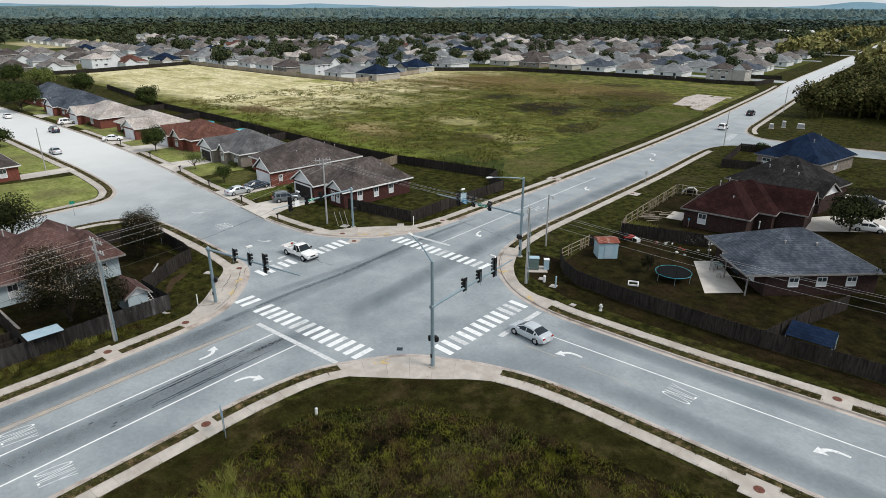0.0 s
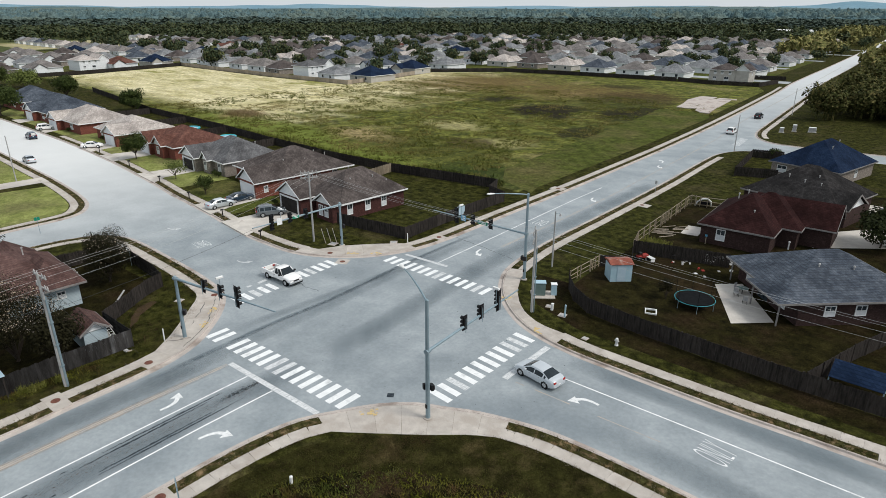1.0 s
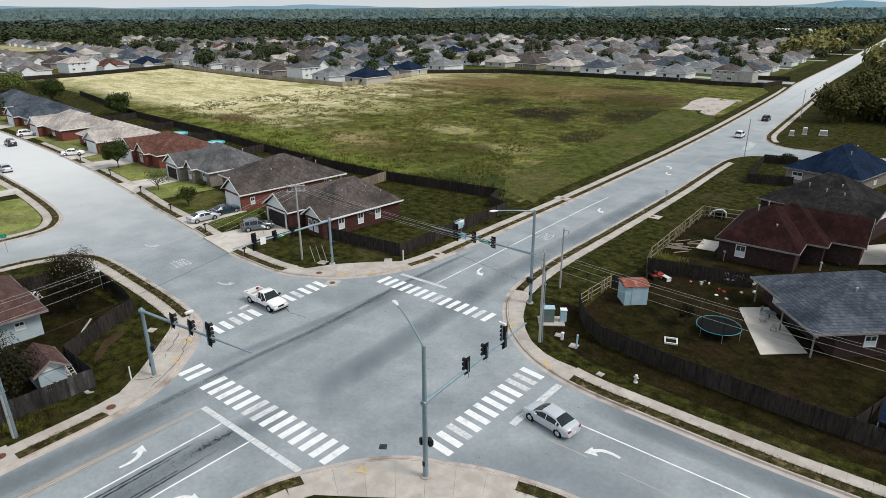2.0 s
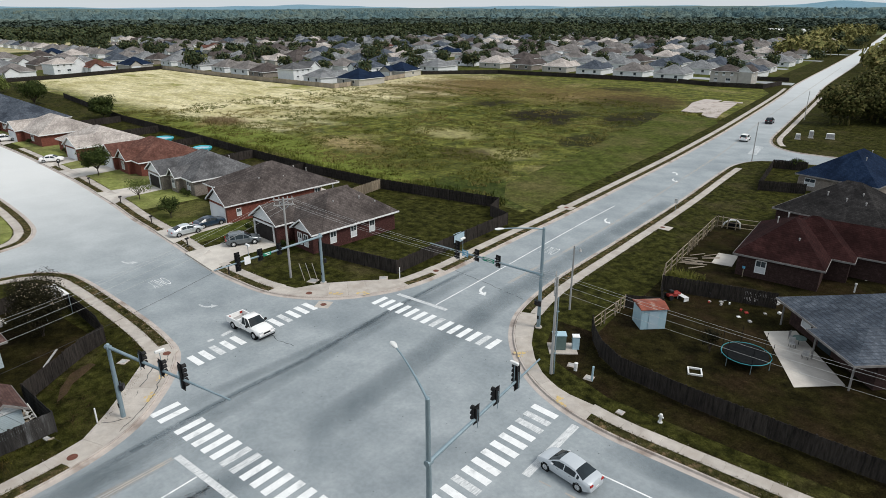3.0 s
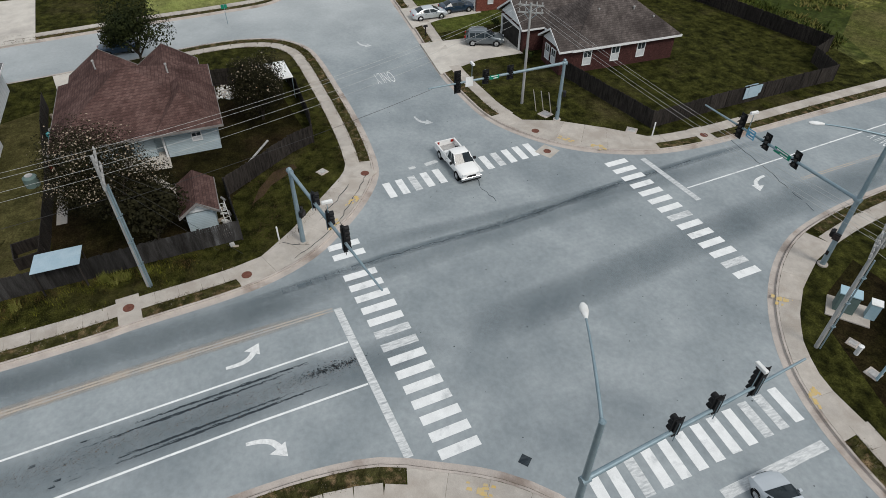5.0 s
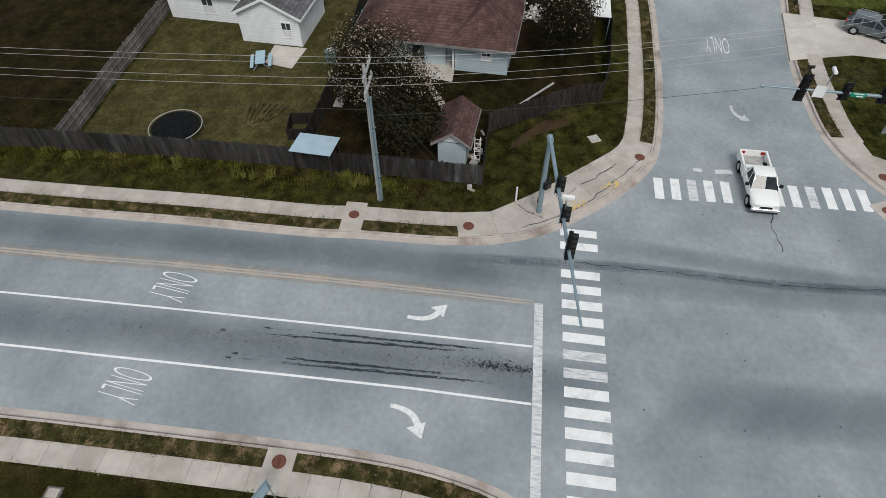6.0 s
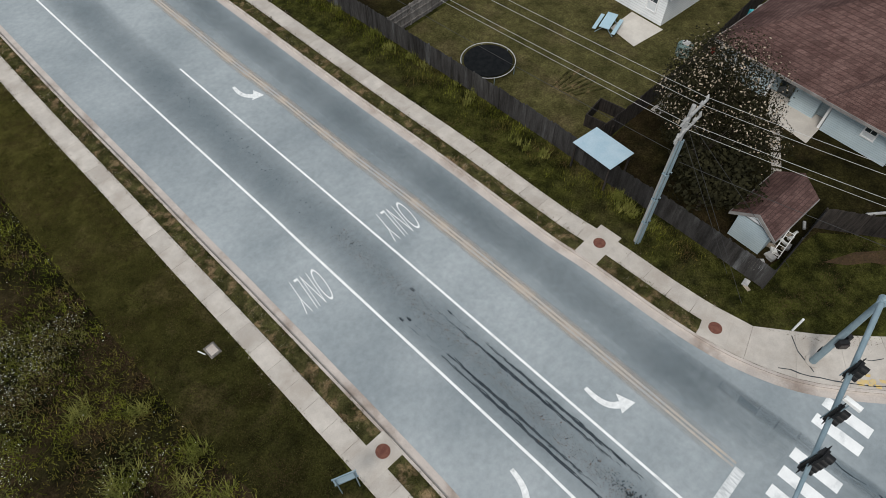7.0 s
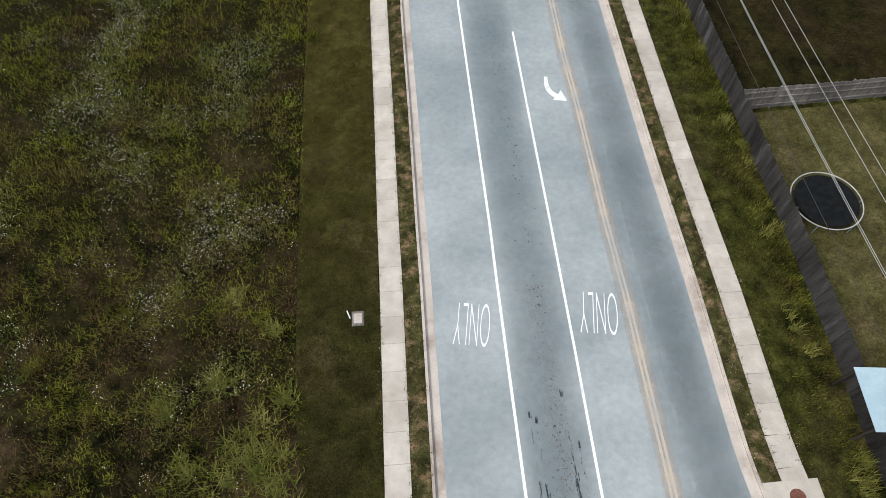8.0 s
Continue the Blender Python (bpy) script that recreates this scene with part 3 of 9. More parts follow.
KERB_NE = spline([(400, 22), (80, 11.4), (45, 8.85), (38, 8.2), (31.3, 7.5), (22, 6.97), (17.5, 6.82), (14.3, 7.15), (11.4, 7.9), (8.6, 9.3), (5.7, 11.5), (3.1, 14.4), (1.2, 17.7), (0.1, 21.6),
                  (-0.6, 26), (-1.05, 31), (-1.75, 45.5), (-3.15, 70), (-5.2, 95), (-5.2, 103), (-2.6, 109), (3.3, 111.5), (14.4, 114), (70, 124)])
KERB_NE2 = spline([(70, 134), (14.4, 124), (0.7, 123), (-4.7, 127), (-7.9, 135), (-9.8, 148), (-12.6, 170), (-20, 228), (-26, 270), (-37, 382), (-50, 500), (-71, 700), (-118, 1100)])
KERB_NW = spline([(-128, 1100), (-81, 700), (-60, 500), (-48, 382), (-37, 270), (-31, 228), (-21.4, 148), (-16.9, 101.8), (-14.8, 72.4), (-13.5, 51.8), (-12.85, 36.5), (-12.3, 26), (-12.1, 20.5), (-12.5, 15.6),
                  (-13.85, 11.75), (-15.9, 8.5), (-19.1, 5.7), (-23.2, 3.75), (-28.4, 3.15), (-34, 3.0), (-48, 4.2), (-62, 5.0), (-72.5, 6.0), (-97.6, 7.4), (-134, 7.6), (-203, 5), (-400, -5)])
KERB_SW2 = spline([(-400, -18), (-203, -8.6), (-143, -7.0), (-97, -6.1), (-84, -6.0), (-71, -6.6), (-65.2, -7.8), (-61.3, -10.7), (-60.1, -18), (-59.6, -26), (-58.6, -37), (-57, -60), (-56, -200)])
KERB_SW = spline([(-45, -200), (-46, -60), (-47.4, -40.5), (-48.7, -30), (-50.2, -21), (-50.1, -15.5), (-48.5, -11.7), (-45.5, -9.6), (-42, -8.95), (-34.4, -8.65), (-28, -8.55), (-22, -8.75), (-18, -9.4), (-14.6, -11.5),
                  (-11.85, -14.1), (-9.9, -16.5), (-8.6, -19.4), (-7.95, -22.6), (-7.45, -28), (-7.05, -31), (-6.5, -39.5), (-5.85, -47), (-5.5, -51.6), (-4.75, -62.3), (-3.4, -80), (2.2, -150), (22, -400)])
KERBS = [KERB_SE, KERB_NE, KERB_NE2, KERB_NW, KERB_SW2, KERB_SW]
outline = np.concatenate(KERBS)

# Regions of the ground: each is cut into the one sheet and takes its own vegetation.
FAR = 4900.0
walk_nw = [tuple(map(float, p)) for p in offset(KERB_NW, 2.4)[::3] if -200 < p[0] < -43.5 and p[1] < 30]
walk_sw = [tuple(map(float, p)) for p in offset(KERB_SW2, 2.4)[::3] if -200 < p[0] and p[1] > -27]
regions = [
    ("mown", [(-17.0, 48), (-26.0, 51.5), (-31.3, 59), (-34.8, 87), (-42.0, 140), (-45, 157), (-30, 158), (-26.2, 150), (-21.8, 101), (-19.8, 72), (-18.4, 52)]),
    ("field_green", [(-19, 47), (-24, 47.5), (-45.8, 43), (-63.3, 41.5), (-113, 42.4), (-155, 42.4), (-226, 50), (-304, 51), (-304, 71), (-318, 126), (-226, 127), (-174, 132), (-176, 150), (-187, 198), (-162, 224), (-116, 234),
                     (-77, 240), (-42, 242), (-36, 230), (-27, 150), (-22.5, 101), (-20.5, 72)]),
    ("dark", [(9.2, 20), (11.7, 16.5), (14.4, 14.9), (26.5, 14.4), (44, 15.2), (64, 17), (70, 60), (40, 100), (26, 84), (12, 64), (5.2, 63.5), (8.0, 40), (8.7, 31), (8.4, 27.8)]),
    ("dark", [(4.6, 19.6), (6.5, 15.2), (9.2, 12.7), (15.2, 10.9), (32, 11.5), (64, 13.7), (64, 16.4), (44, 14.9), (26.5, 14.1), (14.3, 14.6), (11.5, 16.3), (8.9, 19.9)]),
    ("dark", [(-13.9, -21.5), (-13.6, -26.4), (-13.4, -33.6), (-34, -35.2), (-40, -35.4), (-40, -21), (-38, -14.4), (-27.2, -13.4), (-25, -13.6), (-24.6, -15), (-19, -20.8)]),
    ("dark", [(-11.5, -51.8), (-20.6, -52.8), (-32, -53.8), (-45, -70), (-14, -80), (-9.9, -69.7)]),
    ("strip", [(9.6, -29), (10.5, -40), (12.2, -64), (13.5, -80), (18.4, -80), (17.3, -70), (15.6, -48), (14.2, -33), (12.4, -25), (12.7, -21), (15.1, -17.3), (17.9, -14.7), (22.8, -12.1), (28.2, -10.6), (42, -8), (80, -7), (80, -5), (42, -6.3), (25, -6.4), (20, -7.6), (15.6, -11.4), (12, -14.8), (10.3, -18.5)]),
    ("mown", [p for p in walk_nw if p[0] > -64] + [(-63.9, 17), (-44, 16)]),
    # Western front lawns, in the green brightened for sunlight.
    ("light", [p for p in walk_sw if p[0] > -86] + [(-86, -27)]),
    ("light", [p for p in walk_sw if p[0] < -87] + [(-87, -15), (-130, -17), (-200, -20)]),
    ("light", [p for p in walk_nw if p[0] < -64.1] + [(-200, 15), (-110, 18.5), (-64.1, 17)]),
    ("mown", [(-48, 246), (-78, 246), (-116, 240), (-163, 230), (-190, 200), (-180, 150), (-178, 136), (-226, 131), (-318, 130), (-330, 120), (-312, 71), (-312, 52), (-520, 60), (-556, 262), (-640, 330), (-600, 640), (-100, 640), (-62, 400)]),
    ("olive", [(-12.9, -34.3), (-12.3, -43), (-11.6, -51.3), (-20.6, -52.3), (-32, -53.3), (-40, -36.2), (-34.1, -35.7), (-24.1, -34.5), (-18.6, -34.3)]),
    ("weeds", [(17.3, -70), (15.6, -48), (14.2, -33), (12.4, -25), (12.7, -21), (15.1, -17.3), (17.9, -14.7), (22.8, -12.1), (28.2, -10.6), (42, -8), (80, -7), (300, 0), (300, -90), (25, -110)]),
]
coords, rings = [], []
span = []
for a in range(72):
    span.append((FAR * math.cos(2 * math.pi * a / 72), FAR * math.sin(2 * math.pi * a / 72)))
for ring in [span, [tuple(p) for p in outline]] + [r for _, r in regions]:
    rings.append(list(range(len(coords), len(coords) + len(ring))))
    coords += [Vector(p) for p in ring]
from mathutils import geometry
flat, _, tris, _, _, owner = geometry.delaunay_2d_cdt(coords, [], rings, 1, 1e-4)
def inside(x, y, ring):
    hit = False
    for (ax, ay), (bx, by) in zip(ring, ring[1:] + ring[:1]):
        if (ay > y) != (by > y) and x < (bx - ax) * (y - ay) / (by - ay) + ax:
            hit = not hit
    return hit


order = {"field_dry": 2, "field_green": 1, "weeds": 3, "dark": 5, "light": 6, "mown": 7, "strip": 8, "olive": 9}
ground, index = Build(), []
ground.v = [(p.x, p.y, LAND_Z) for p in flat]
for t, o in zip(tris, owner):
    if 1 in o:
        continue
    c = sum((flat[i] for i in t), Vector((0, 0))) / len(t)
    slot = next((order[n] for n, ring in regions if inside(c.x, c.y, ring)), None)
    ground.f.append(tuple(t))
    far_off = max((flat[i] - Vector((-60, 60))).length for i in t) > 900
    index.append(slot if slot is not None else (4 if far_off else 0))
tagged(new("ground", ground.mesh("ground", [LAWN, FIELD, FIELD_DRY, WEEDS, FARLAND, LAWN_DARK, LAWN_LIGHT, LAWN_MID, STRIP, LAWN_OLIVE], index=index)), "dark green lawns, dry grass field and weedy plots round the junction", "ground", kind="structure")

road = Build()
road.v = [(p.x, p.y, ROAD_Z) for p in flat]
road.f = [tuple(t) for t, o in zip(tris, owner) if 1 in o]
single("road", road, ASPHALT, "sun-bleached grey asphalt roadway of a four-way junction", "road", "structure")

for line in KERBS:
    pieces = Build()
    prof = [(-0.46, -0.05), (-0.46, 0.008), (-0.05, 0.003), (0.0, 0.12), (0.04, 0.15), (0.17, 0.15), (0.17, -0.05)]
    base = [offset(line, d) for d, _ in prof]
    pieces.loft([[(b[k][0], b[k][1], z) for b, (_, z) in zip(base, prof)] for k in range(len(line))])
    single("kerb", pieces, KERB, "pale concrete kerb and gutter along the roadway", "kerb", "structure")


def cut(line, a, b):
    i, j = nearest(line, *a), nearest(line, *b)
    return line[min(i, j):max(i, j) + 1]


# Sidewalks: square slabs beside a grass verge; large aprons at the corners.
slab = Build().box(-0.738, -0.61, -0.12, 0.738, 0.61, 0.0, bevel=0.005).mesh("slab", CONCRETE)
walks = [(KERB_SE, (11.1, -80), (8.3, -15.2)), (KERB_SE, (20.0, -5.2), (75, -2.2)), (KERB_NE, (75, 11.6), (15.2, 7.5)), (KERB_NE, (0.3, 19.2), (-6.2, 99)), (KERB_NE2, (-6.0, 128), (-20, 228)),
         (KERB_NW, (-34, 250), (-13.0, 15.5)), (KERB_NW, (-23.5, 2.8), (-135, 7.6)), (KERB_SW2, (-150, -7.0), (-58.0, -46)), (KERB_SW, (-49.4, -26), (-20.4, -8.9)), (KERB_SW, (-8.1, -21.8), (-3.0, -86))]
walk_slabs = []
for line, a, b in walks:
    run = offset(cut(line, a, b), 1.71)
    s = lengths(run)
    base = thing("sidewalk", *run[len(run) // 2], LAND_Z, label="pale concrete sidewalk of square slabs beside a grass verge", category="sidewalk", kind="structure")
    inv = base.matrix_basis.inverted()
    for d in np.arange(0.1, s[-1] + 0.4, 1.485):
        p = np.array([np.interp(d, s, run[:, k]) for k in (0, 1)])
        q = np.array([np.interp(d + 0.4, s, run[:, k]) for k in (0, 1)]) - p
        walk_slabs.append((base, inv @ pose(p[0], p[1], LAND_Z + 0.028 + random.uniform(-0.006, 0.006), random.uniform(-0.25, 0.25), random.uniform(-0.25, 0.25), math.degrees(math.atan2(q[1], q[0])))))
    verge = cut(line, a, b)
    single("verge", ribbon(Build(), offset(verge, 0.19), offset(verge, 1.08), LAND_Z - 0.05, LAND_Z + 0.006), VERGE, "narrow verge of worn brownish grass between kerb and sidewalk", "grass", "structure")

aprons = [
    (KERB_SE, (8.2, -15.5), (19.3, -5.4), [(20.3, -7.5), (18.4, -8.8), (16.0, -11.1), (13.5, -13.25), (11.4, -15.0), (10.3, -15.9)]),
    (KERB_NE, (15.2, 7.1), (0.8, 19.0), [(2.9, 19.6), (3.7, 17.2), (5.5, 14.1), (7.5, 11.8), (9.5, 10.2), (12.0, 9.2), (15.2, 9.2)]),
    (KERB_NW, (-12.5, 15.6), (-23.2, 3.75), [(-23.5, 5.9), (-21.6, 6.4), (-20.3, 9.4), (-17.3, 13.2), (-14.7, 15.9)]),
    (KERB_SW, (-20.4, -8.9), (-8.1, -21.8), [(-10.4, -21.9), (-10.9, -19.8), (-13.2, -17.1), (-16.3, -14.2), (-19.0, -11.7), (-20.4, -11.2)]),
]
for line, a, b, back in aprons:
    front = offset(cut(line, a, b), 0.18)
    rim = [tuple(p) for p in front] + back
    base = thing("corner_apron", *front[len(front) // 2], LAND_Z, label="broad pale concrete corner apron with pedestrian ramps", category="sidewalk", kind="structure")
    # cut the apron into radial slabs with narrow joints
    s, sb = lengths(front), lengths(np.array(back[::-1]))
    n = 7
    bk = np.array(back[::-1])
    for k in range(n):
        f0, f1 = s[-1] * k / n + 0.006, s[-1] * (k + 1) / n - 0.006
        b0, b1 = sb[-1] * k / n + 0.006, sb[-1] * (k + 1) / n - 0.006
        at = lambda arr, ss, d: tuple(np.interp(d, ss, arr[:, i]) for i in (0, 1))
        quad = [at(front, s, f0), at(front, s, (f0 + f1) / 2), at(front, s, f1), at(bk, sb, b1), at(bk, sb, (b0 + b1) / 2), at(bk, sb, b0)]
        w = [(x - base.location.x, y - base.location.y) for x, y in quad]
        area = sum(w[i][0] * w[(i + 1) % 6][1] - w[(i + 1) % 6][0] * w[i][1] for i in range(6))
        part("slab", Build().prism(w if area > 0 else w[::-1], -0.1, 0.022 + 0.003 * (k % 3)), CONCRETE, base)

# ---- road markings ----
def bar(a, b, width, z=0.006, h=0.006):
    """A painted bar from a to b."""
    d = Vector((b[0] - a[0], b[1] - a[1], 0))
    m = Matrix.Translation(((a[0] + b[0]) / 2, (a[1] + b[1]) / 2, z)) @ Matrix.Rotation(math.atan2(d.y, d.x), 4, "Z")
    return Build().box(-d.length / 2, -width / 2, -h, d.length / 2, width / 2, 0, m)


def crosswalk(first, last, count, reach, width, skip=(), worn=()):
    ob = thing("crosswalk", 0, 0, ROAD_Z, label="zebra crosswalk of worn white painted bars on the asphalt", category="crosswalk", kind="structure")
    for k in range(count):
        if k in skip:
            continue
        s = k / (count - 1)
        c = [first[i] + (last[i] - first[i]) * s for i in (0, 1)]
        part("stripe", bar((c[0] - reach[0] / 2, c[1] - reach[1] / 2), (c[0] + reach[0] / 2, c[1] + reach[1] / 2), width), WORN_ROAD if k in worn else WHITE_ROAD, ob)


crosswalk((-10.15, -13.98), (8.17, -12.29), 17, (-0.12, 2.35), 0.62, skip=(2,), worn=(8, 9))
crosswalk((13.15, -6.58), (12.33, 6.05), 12, (2.3, -0.05), 0.62, worn=(2, 9, 10))
crosswalk((-12.28, 10.85), (2.81, 11.72), 14, (-0.1, 2.1), 0.62, worn=(7, 12))
crosswalk((-15.45, -8.75), (-16.8, 4.85), 13, (2.1, 0.1), 0.62, skip=(5,), worn=(2, 9))


def lines(name, label, pieces, mat, category="road marking"):
    ob = thing(name, 0, 0, ROAD_Z, label=label, category=category, kind="structure")
    for a, b, w in pieces:
        part("paint_line", bar(a, b, w), mat, ob)


def runs(points, w, step=6.0):
    p = spline(points, step)
    return [(p[i], p[i + 1], w) for i in range(len(p) - 1)]


lines("stop_line", "worn white stop line before the crosswalk", [((-4.1, -15.95), (7.75, -15.0), 0.5)], WORN_ROAD)
lines("stop_line", "worn white stop line before the crosswalk", [((15.42, -0.9), (15.1, 6.15), 0.6)], WORN_ROAD)
lines("stop_line", "worn white stop line before the crosswalk", [((-12.0, 13.35), (-5.3, 14.05), 0.5)], WORN_ROAD)
lines("stop_line", "faded remains of a white stop line", [((-18.1, -3.6), (-17.9, -4.8), 0.45), ((-17.9, -5.7), (-17.85, -6.3), 0.35)], WORN_ROAD)
lines("lane_line", "solid white lane line", runs([(2.42, -15.72), (2.72, -22), (3.2, -28.5), (3.55, -33), (4.05, -39.6), (4.3, -43.3), (5.0, -51.8), (5.8, -61.6), (7.2, -80)], 0.14), WHITE_ROAD)
lines("lane_line", "solid white turn-lane line", runs([(-1.08, -16.02), (-0.68, -22), (-0.2, -29), (0.25, -35.5), (0.82, -43.2), (1.5, -51.7), (2.08, -59.2)], 0.13), WHITE_ROAD)
lines("lane_line", "solid white turn-lane line", runs([(15.65, 2.4), (19, 2.62), (30.5, 3.42), (44.4, 4.3), (70, 6.4)], 0.13), WHITE_ROAD)
lines("lane_line", "solid white turn-lane line", runs([(-6.98, 14.2), (-7.85, 27), (-8.75, 38.4), (-9.6, 50), (-10.1, 60)], 0.13), WHITE_ROAD)
for d in (-0.11, 0.11):
    lines("centre_line", "faded yellow double centre line", runs([(-4.1 + d, -16.25), (-3.78 + d, -23), (-3.4 + d, -29.5), (-2.75 + d, -39), (-2.3 + d, -43.6), (-1.72 + d, -51.7), (-1.22 + d, -57), (-0.85 + d, -63), (1.0 + d, -90)], 0.12), YELLOW_ROAD)
    lines("centre_line", "faded yellow double centre line", runs([(-4.6 + d, 24), (-5.4 + d, 42), (-6.3 + d, 56), (-8.0 + d, 74), (-12.5 + d, 120), (-17 + d, 150), (-25.5 + d, 228), (-42 + d, 380)], 0.1, 10), YELLOW_ROAD)
lines("centre_line", "faded yellow dashes of a centre line", [((16.4, -0.7), (17.3, -0.62), 0.12), ((18.3, -0.5), (21.6, -0.25), 0.12), ((24, -0.1), (29, 0.3), 0.1)], YELLOW_ROAD)


def arrow(name, x, y, heading, turn, mat=ARROW_PAINT, size=0.86):
    """A turn arrow; heading in degrees counter-clockwise from +y; turn +1 bends to the left, -1 to the right."""
    path = [(0.12, -1.45), (0.10, -0.9), (0.0, -0.35), (-0.25, 0.15), (-0.7, 0.5)]
    w = 0.17
    left, right = [], []
    p = spline(path, 0.2)
    wide = np.linspace(0.75, 1.25, len(p))[:, None]
    for a, b in zip(p + (offset(p, w) - p) * wide, p + (offset(p, -w) - p) * wide):
        left.append(a)
        right.append(b)
    outline = [tuple(v) for v in left] + [(-0.42, 0.92), (-1.5, 0.95), (-1.02, -0.12)] + [tuple(v) for v in right[::-1]]
    outline = [(turn * px, py) for px, py in outline]
    if turn < 0:
        outline = outline[::-1]
    ob = single(name, Build().prism([(px * size, py * size) for px, py in outline], 0.0, 0.006), mat, "white painted turn arrow on the asphalt", "road marking", "structure")
    ob.matrix_basis = pose(x, y, ROAD_Z + 0.001, 0, 0, heading)


arrow("turn_arrow", -1.75, -22.1, -3, 1)
arrow("turn_arrow", 4.05, -21.7, -3, -1)
arrow("turn_arrow", 0.15, -53.6, -5, 1)
arrow("turn_arrow", 22.1, 1.25, 85, 1)
arrow("turn_arrow", 43.4, 2.7, 85, 1)
arrow("turn_arrow", -5.85, 20.2, 186, 1)
arrow("turn_arrow", -7.6, 52.0, 186, 1)
arrow("turn_arrow", -10.0, 82.0, 186, 1)
arrow("turn_arrow", -11.2, 87.3, 6, 1)
arrow("turn_arrow", -25.0, -2.8, -88, 1, WORN_ROAD, 0.75)
arrow("turn_arrow", -44.0, -3.3, -88, 1, WORN_ROAD, 0.75)


def lettering(text, x, y, heading, width, height):
    data = bpy.data.curves.new("word", "FONT")
    data.body, data.size, data.align_x, data.align_y = text, 1.0, "CENTER", "CENTER"
    data.extrude, data.offset = 0.003, -0.022
    holder = bpy.data.objects.new("word", data)
    scene.collection.objects.link(holder)
    bpy.context.view_layer.update()
    me = bpy.data.meshes.new_from_object(holder)
    bpy.data.objects.remove(holder)
    xs = np.array([v.co.x for v in me.vertices])
    ys = np.array([v.co.y for v in me.vertices])
    cx, cy = (xs.max() + xs.min()) / 2, (ys.max() + ys.min()) / 2
    for v in me.vertices:
        v.co.x, v.co.y = (v.co.x - cx) * width / np.ptp(xs), (v.co.y - cy) * height / np.ptp(ys)
    me.materials.clear()
    me.materials.append(WHITE_ROAD)
    ob = tagged(new("road_word", me), "the word ONLY in tall white painted letters", "road marking", kind="structure")
    ob.matrix_basis = pose(x, y, ROAD_Z + 0.003, 0, 0, heading)


lettering("ONLY", 5.45, -37.2, -5, 1.85, 2.4)
lettering("ONLY", -1.2, -37.8, -5, 1.95, 2.4)
lettering("ONLY", 32.4, 1.85, 86, 2.0, 2.5)
lettering("ONLY", -6.8, 36.1, 185, 2.0, 2.5)
lettering("ONLY", -35.0, -3.2, -90, 2.0, 2.5)


# Darker wheel-worn bands along the driven lines, with tyre marks and tar-filled cracks.
def band(points, w, label, strength, across=6, mat=None, z=0.0025):
    """A wheel-darkened strip that fades out to both sides by its own wear attribute."""
    p = spline(points, 1.0)
    normal = offset(p, 1.0) - p
    rows = np.linspace(-0.5, 0.5, across + 1)
    b = Build()
    b.v = [(*(q + n * w * r), z) for q, n in zip(p, normal) for r in rows]
    k = across + 1
    b.f = [(i * k + j, (i + 1) * k + j, (i + 1) * k + j + 1, i * k + j + 1) for i in range(len(p) - 1) for j in range(across)]
    ob = single("worn_lane", b, mat or ASPHALT_TRACK, label, "stains", "structure")
    wear = ob.data.attributes.new("wear", "FLOAT", "POINT")
    ends = np.minimum(1, np.minimum(np.arange(len(p)), np.arange(len(p))[::-1]) / 6)
    wear.data.foreach_set("value", [float(strength * e * math.cos(math.pi * r) ** 0.8) for e in ends for r in rows * 0.98])


def worn_through(m, lo, hi, scale):
    """Lets the road show through a stain by its wear attribute and a broken noise."""
    n, link = m.node_tree.nodes, m.node_tree.links.new
    attr, tex, mul, clear, mix = n.new("ShaderNodeAttribute"), n.new("ShaderNodeTexNoise"), n.new("ShaderNodeMath"), n.new("ShaderNodeBsdfTransparent"), n.new("ShaderNodeMixShader")
    attr.attribute_name = "wear"
    tex.inputs["Scale"].default_value, tex.inputs["Detail"].default_value = scale, 6
    link(n.new("ShaderNodeNewGeometry").outputs["Position"], tex.inputs["Vector"])
    rng_ = n.new("ShaderNodeMapRange")
    rng_.inputs[1].default_value, rng_.inputs[2].default_value, rng_.inputs[3].default_value, rng_.inputs[4].default_value = 0.3, 0.7, lo, hi
    link(tex.outputs["Fac"], rng_.inputs[0])
    mul.operation = "MULTIPLY"
    link(attr.outputs["Fac"], mul.inputs[0])
    link(rng_.outputs[0], mul.inputs[1])
    link(mul.outputs[0], mix.inputs[0])
    link(clear.outputs[0], mix.inputs[1])
    link(n["Principled BSDF"].outputs[0], mix.inputs[2])
    link(mix.outputs[0], n["Material Output"].inputs["Surface"])


worn_through(ASPHALT_TRACK, 0.55, 1.0, 0.25)
worn_through(YELLOW_SMEAR, 0.35, 1.0, 0.8)
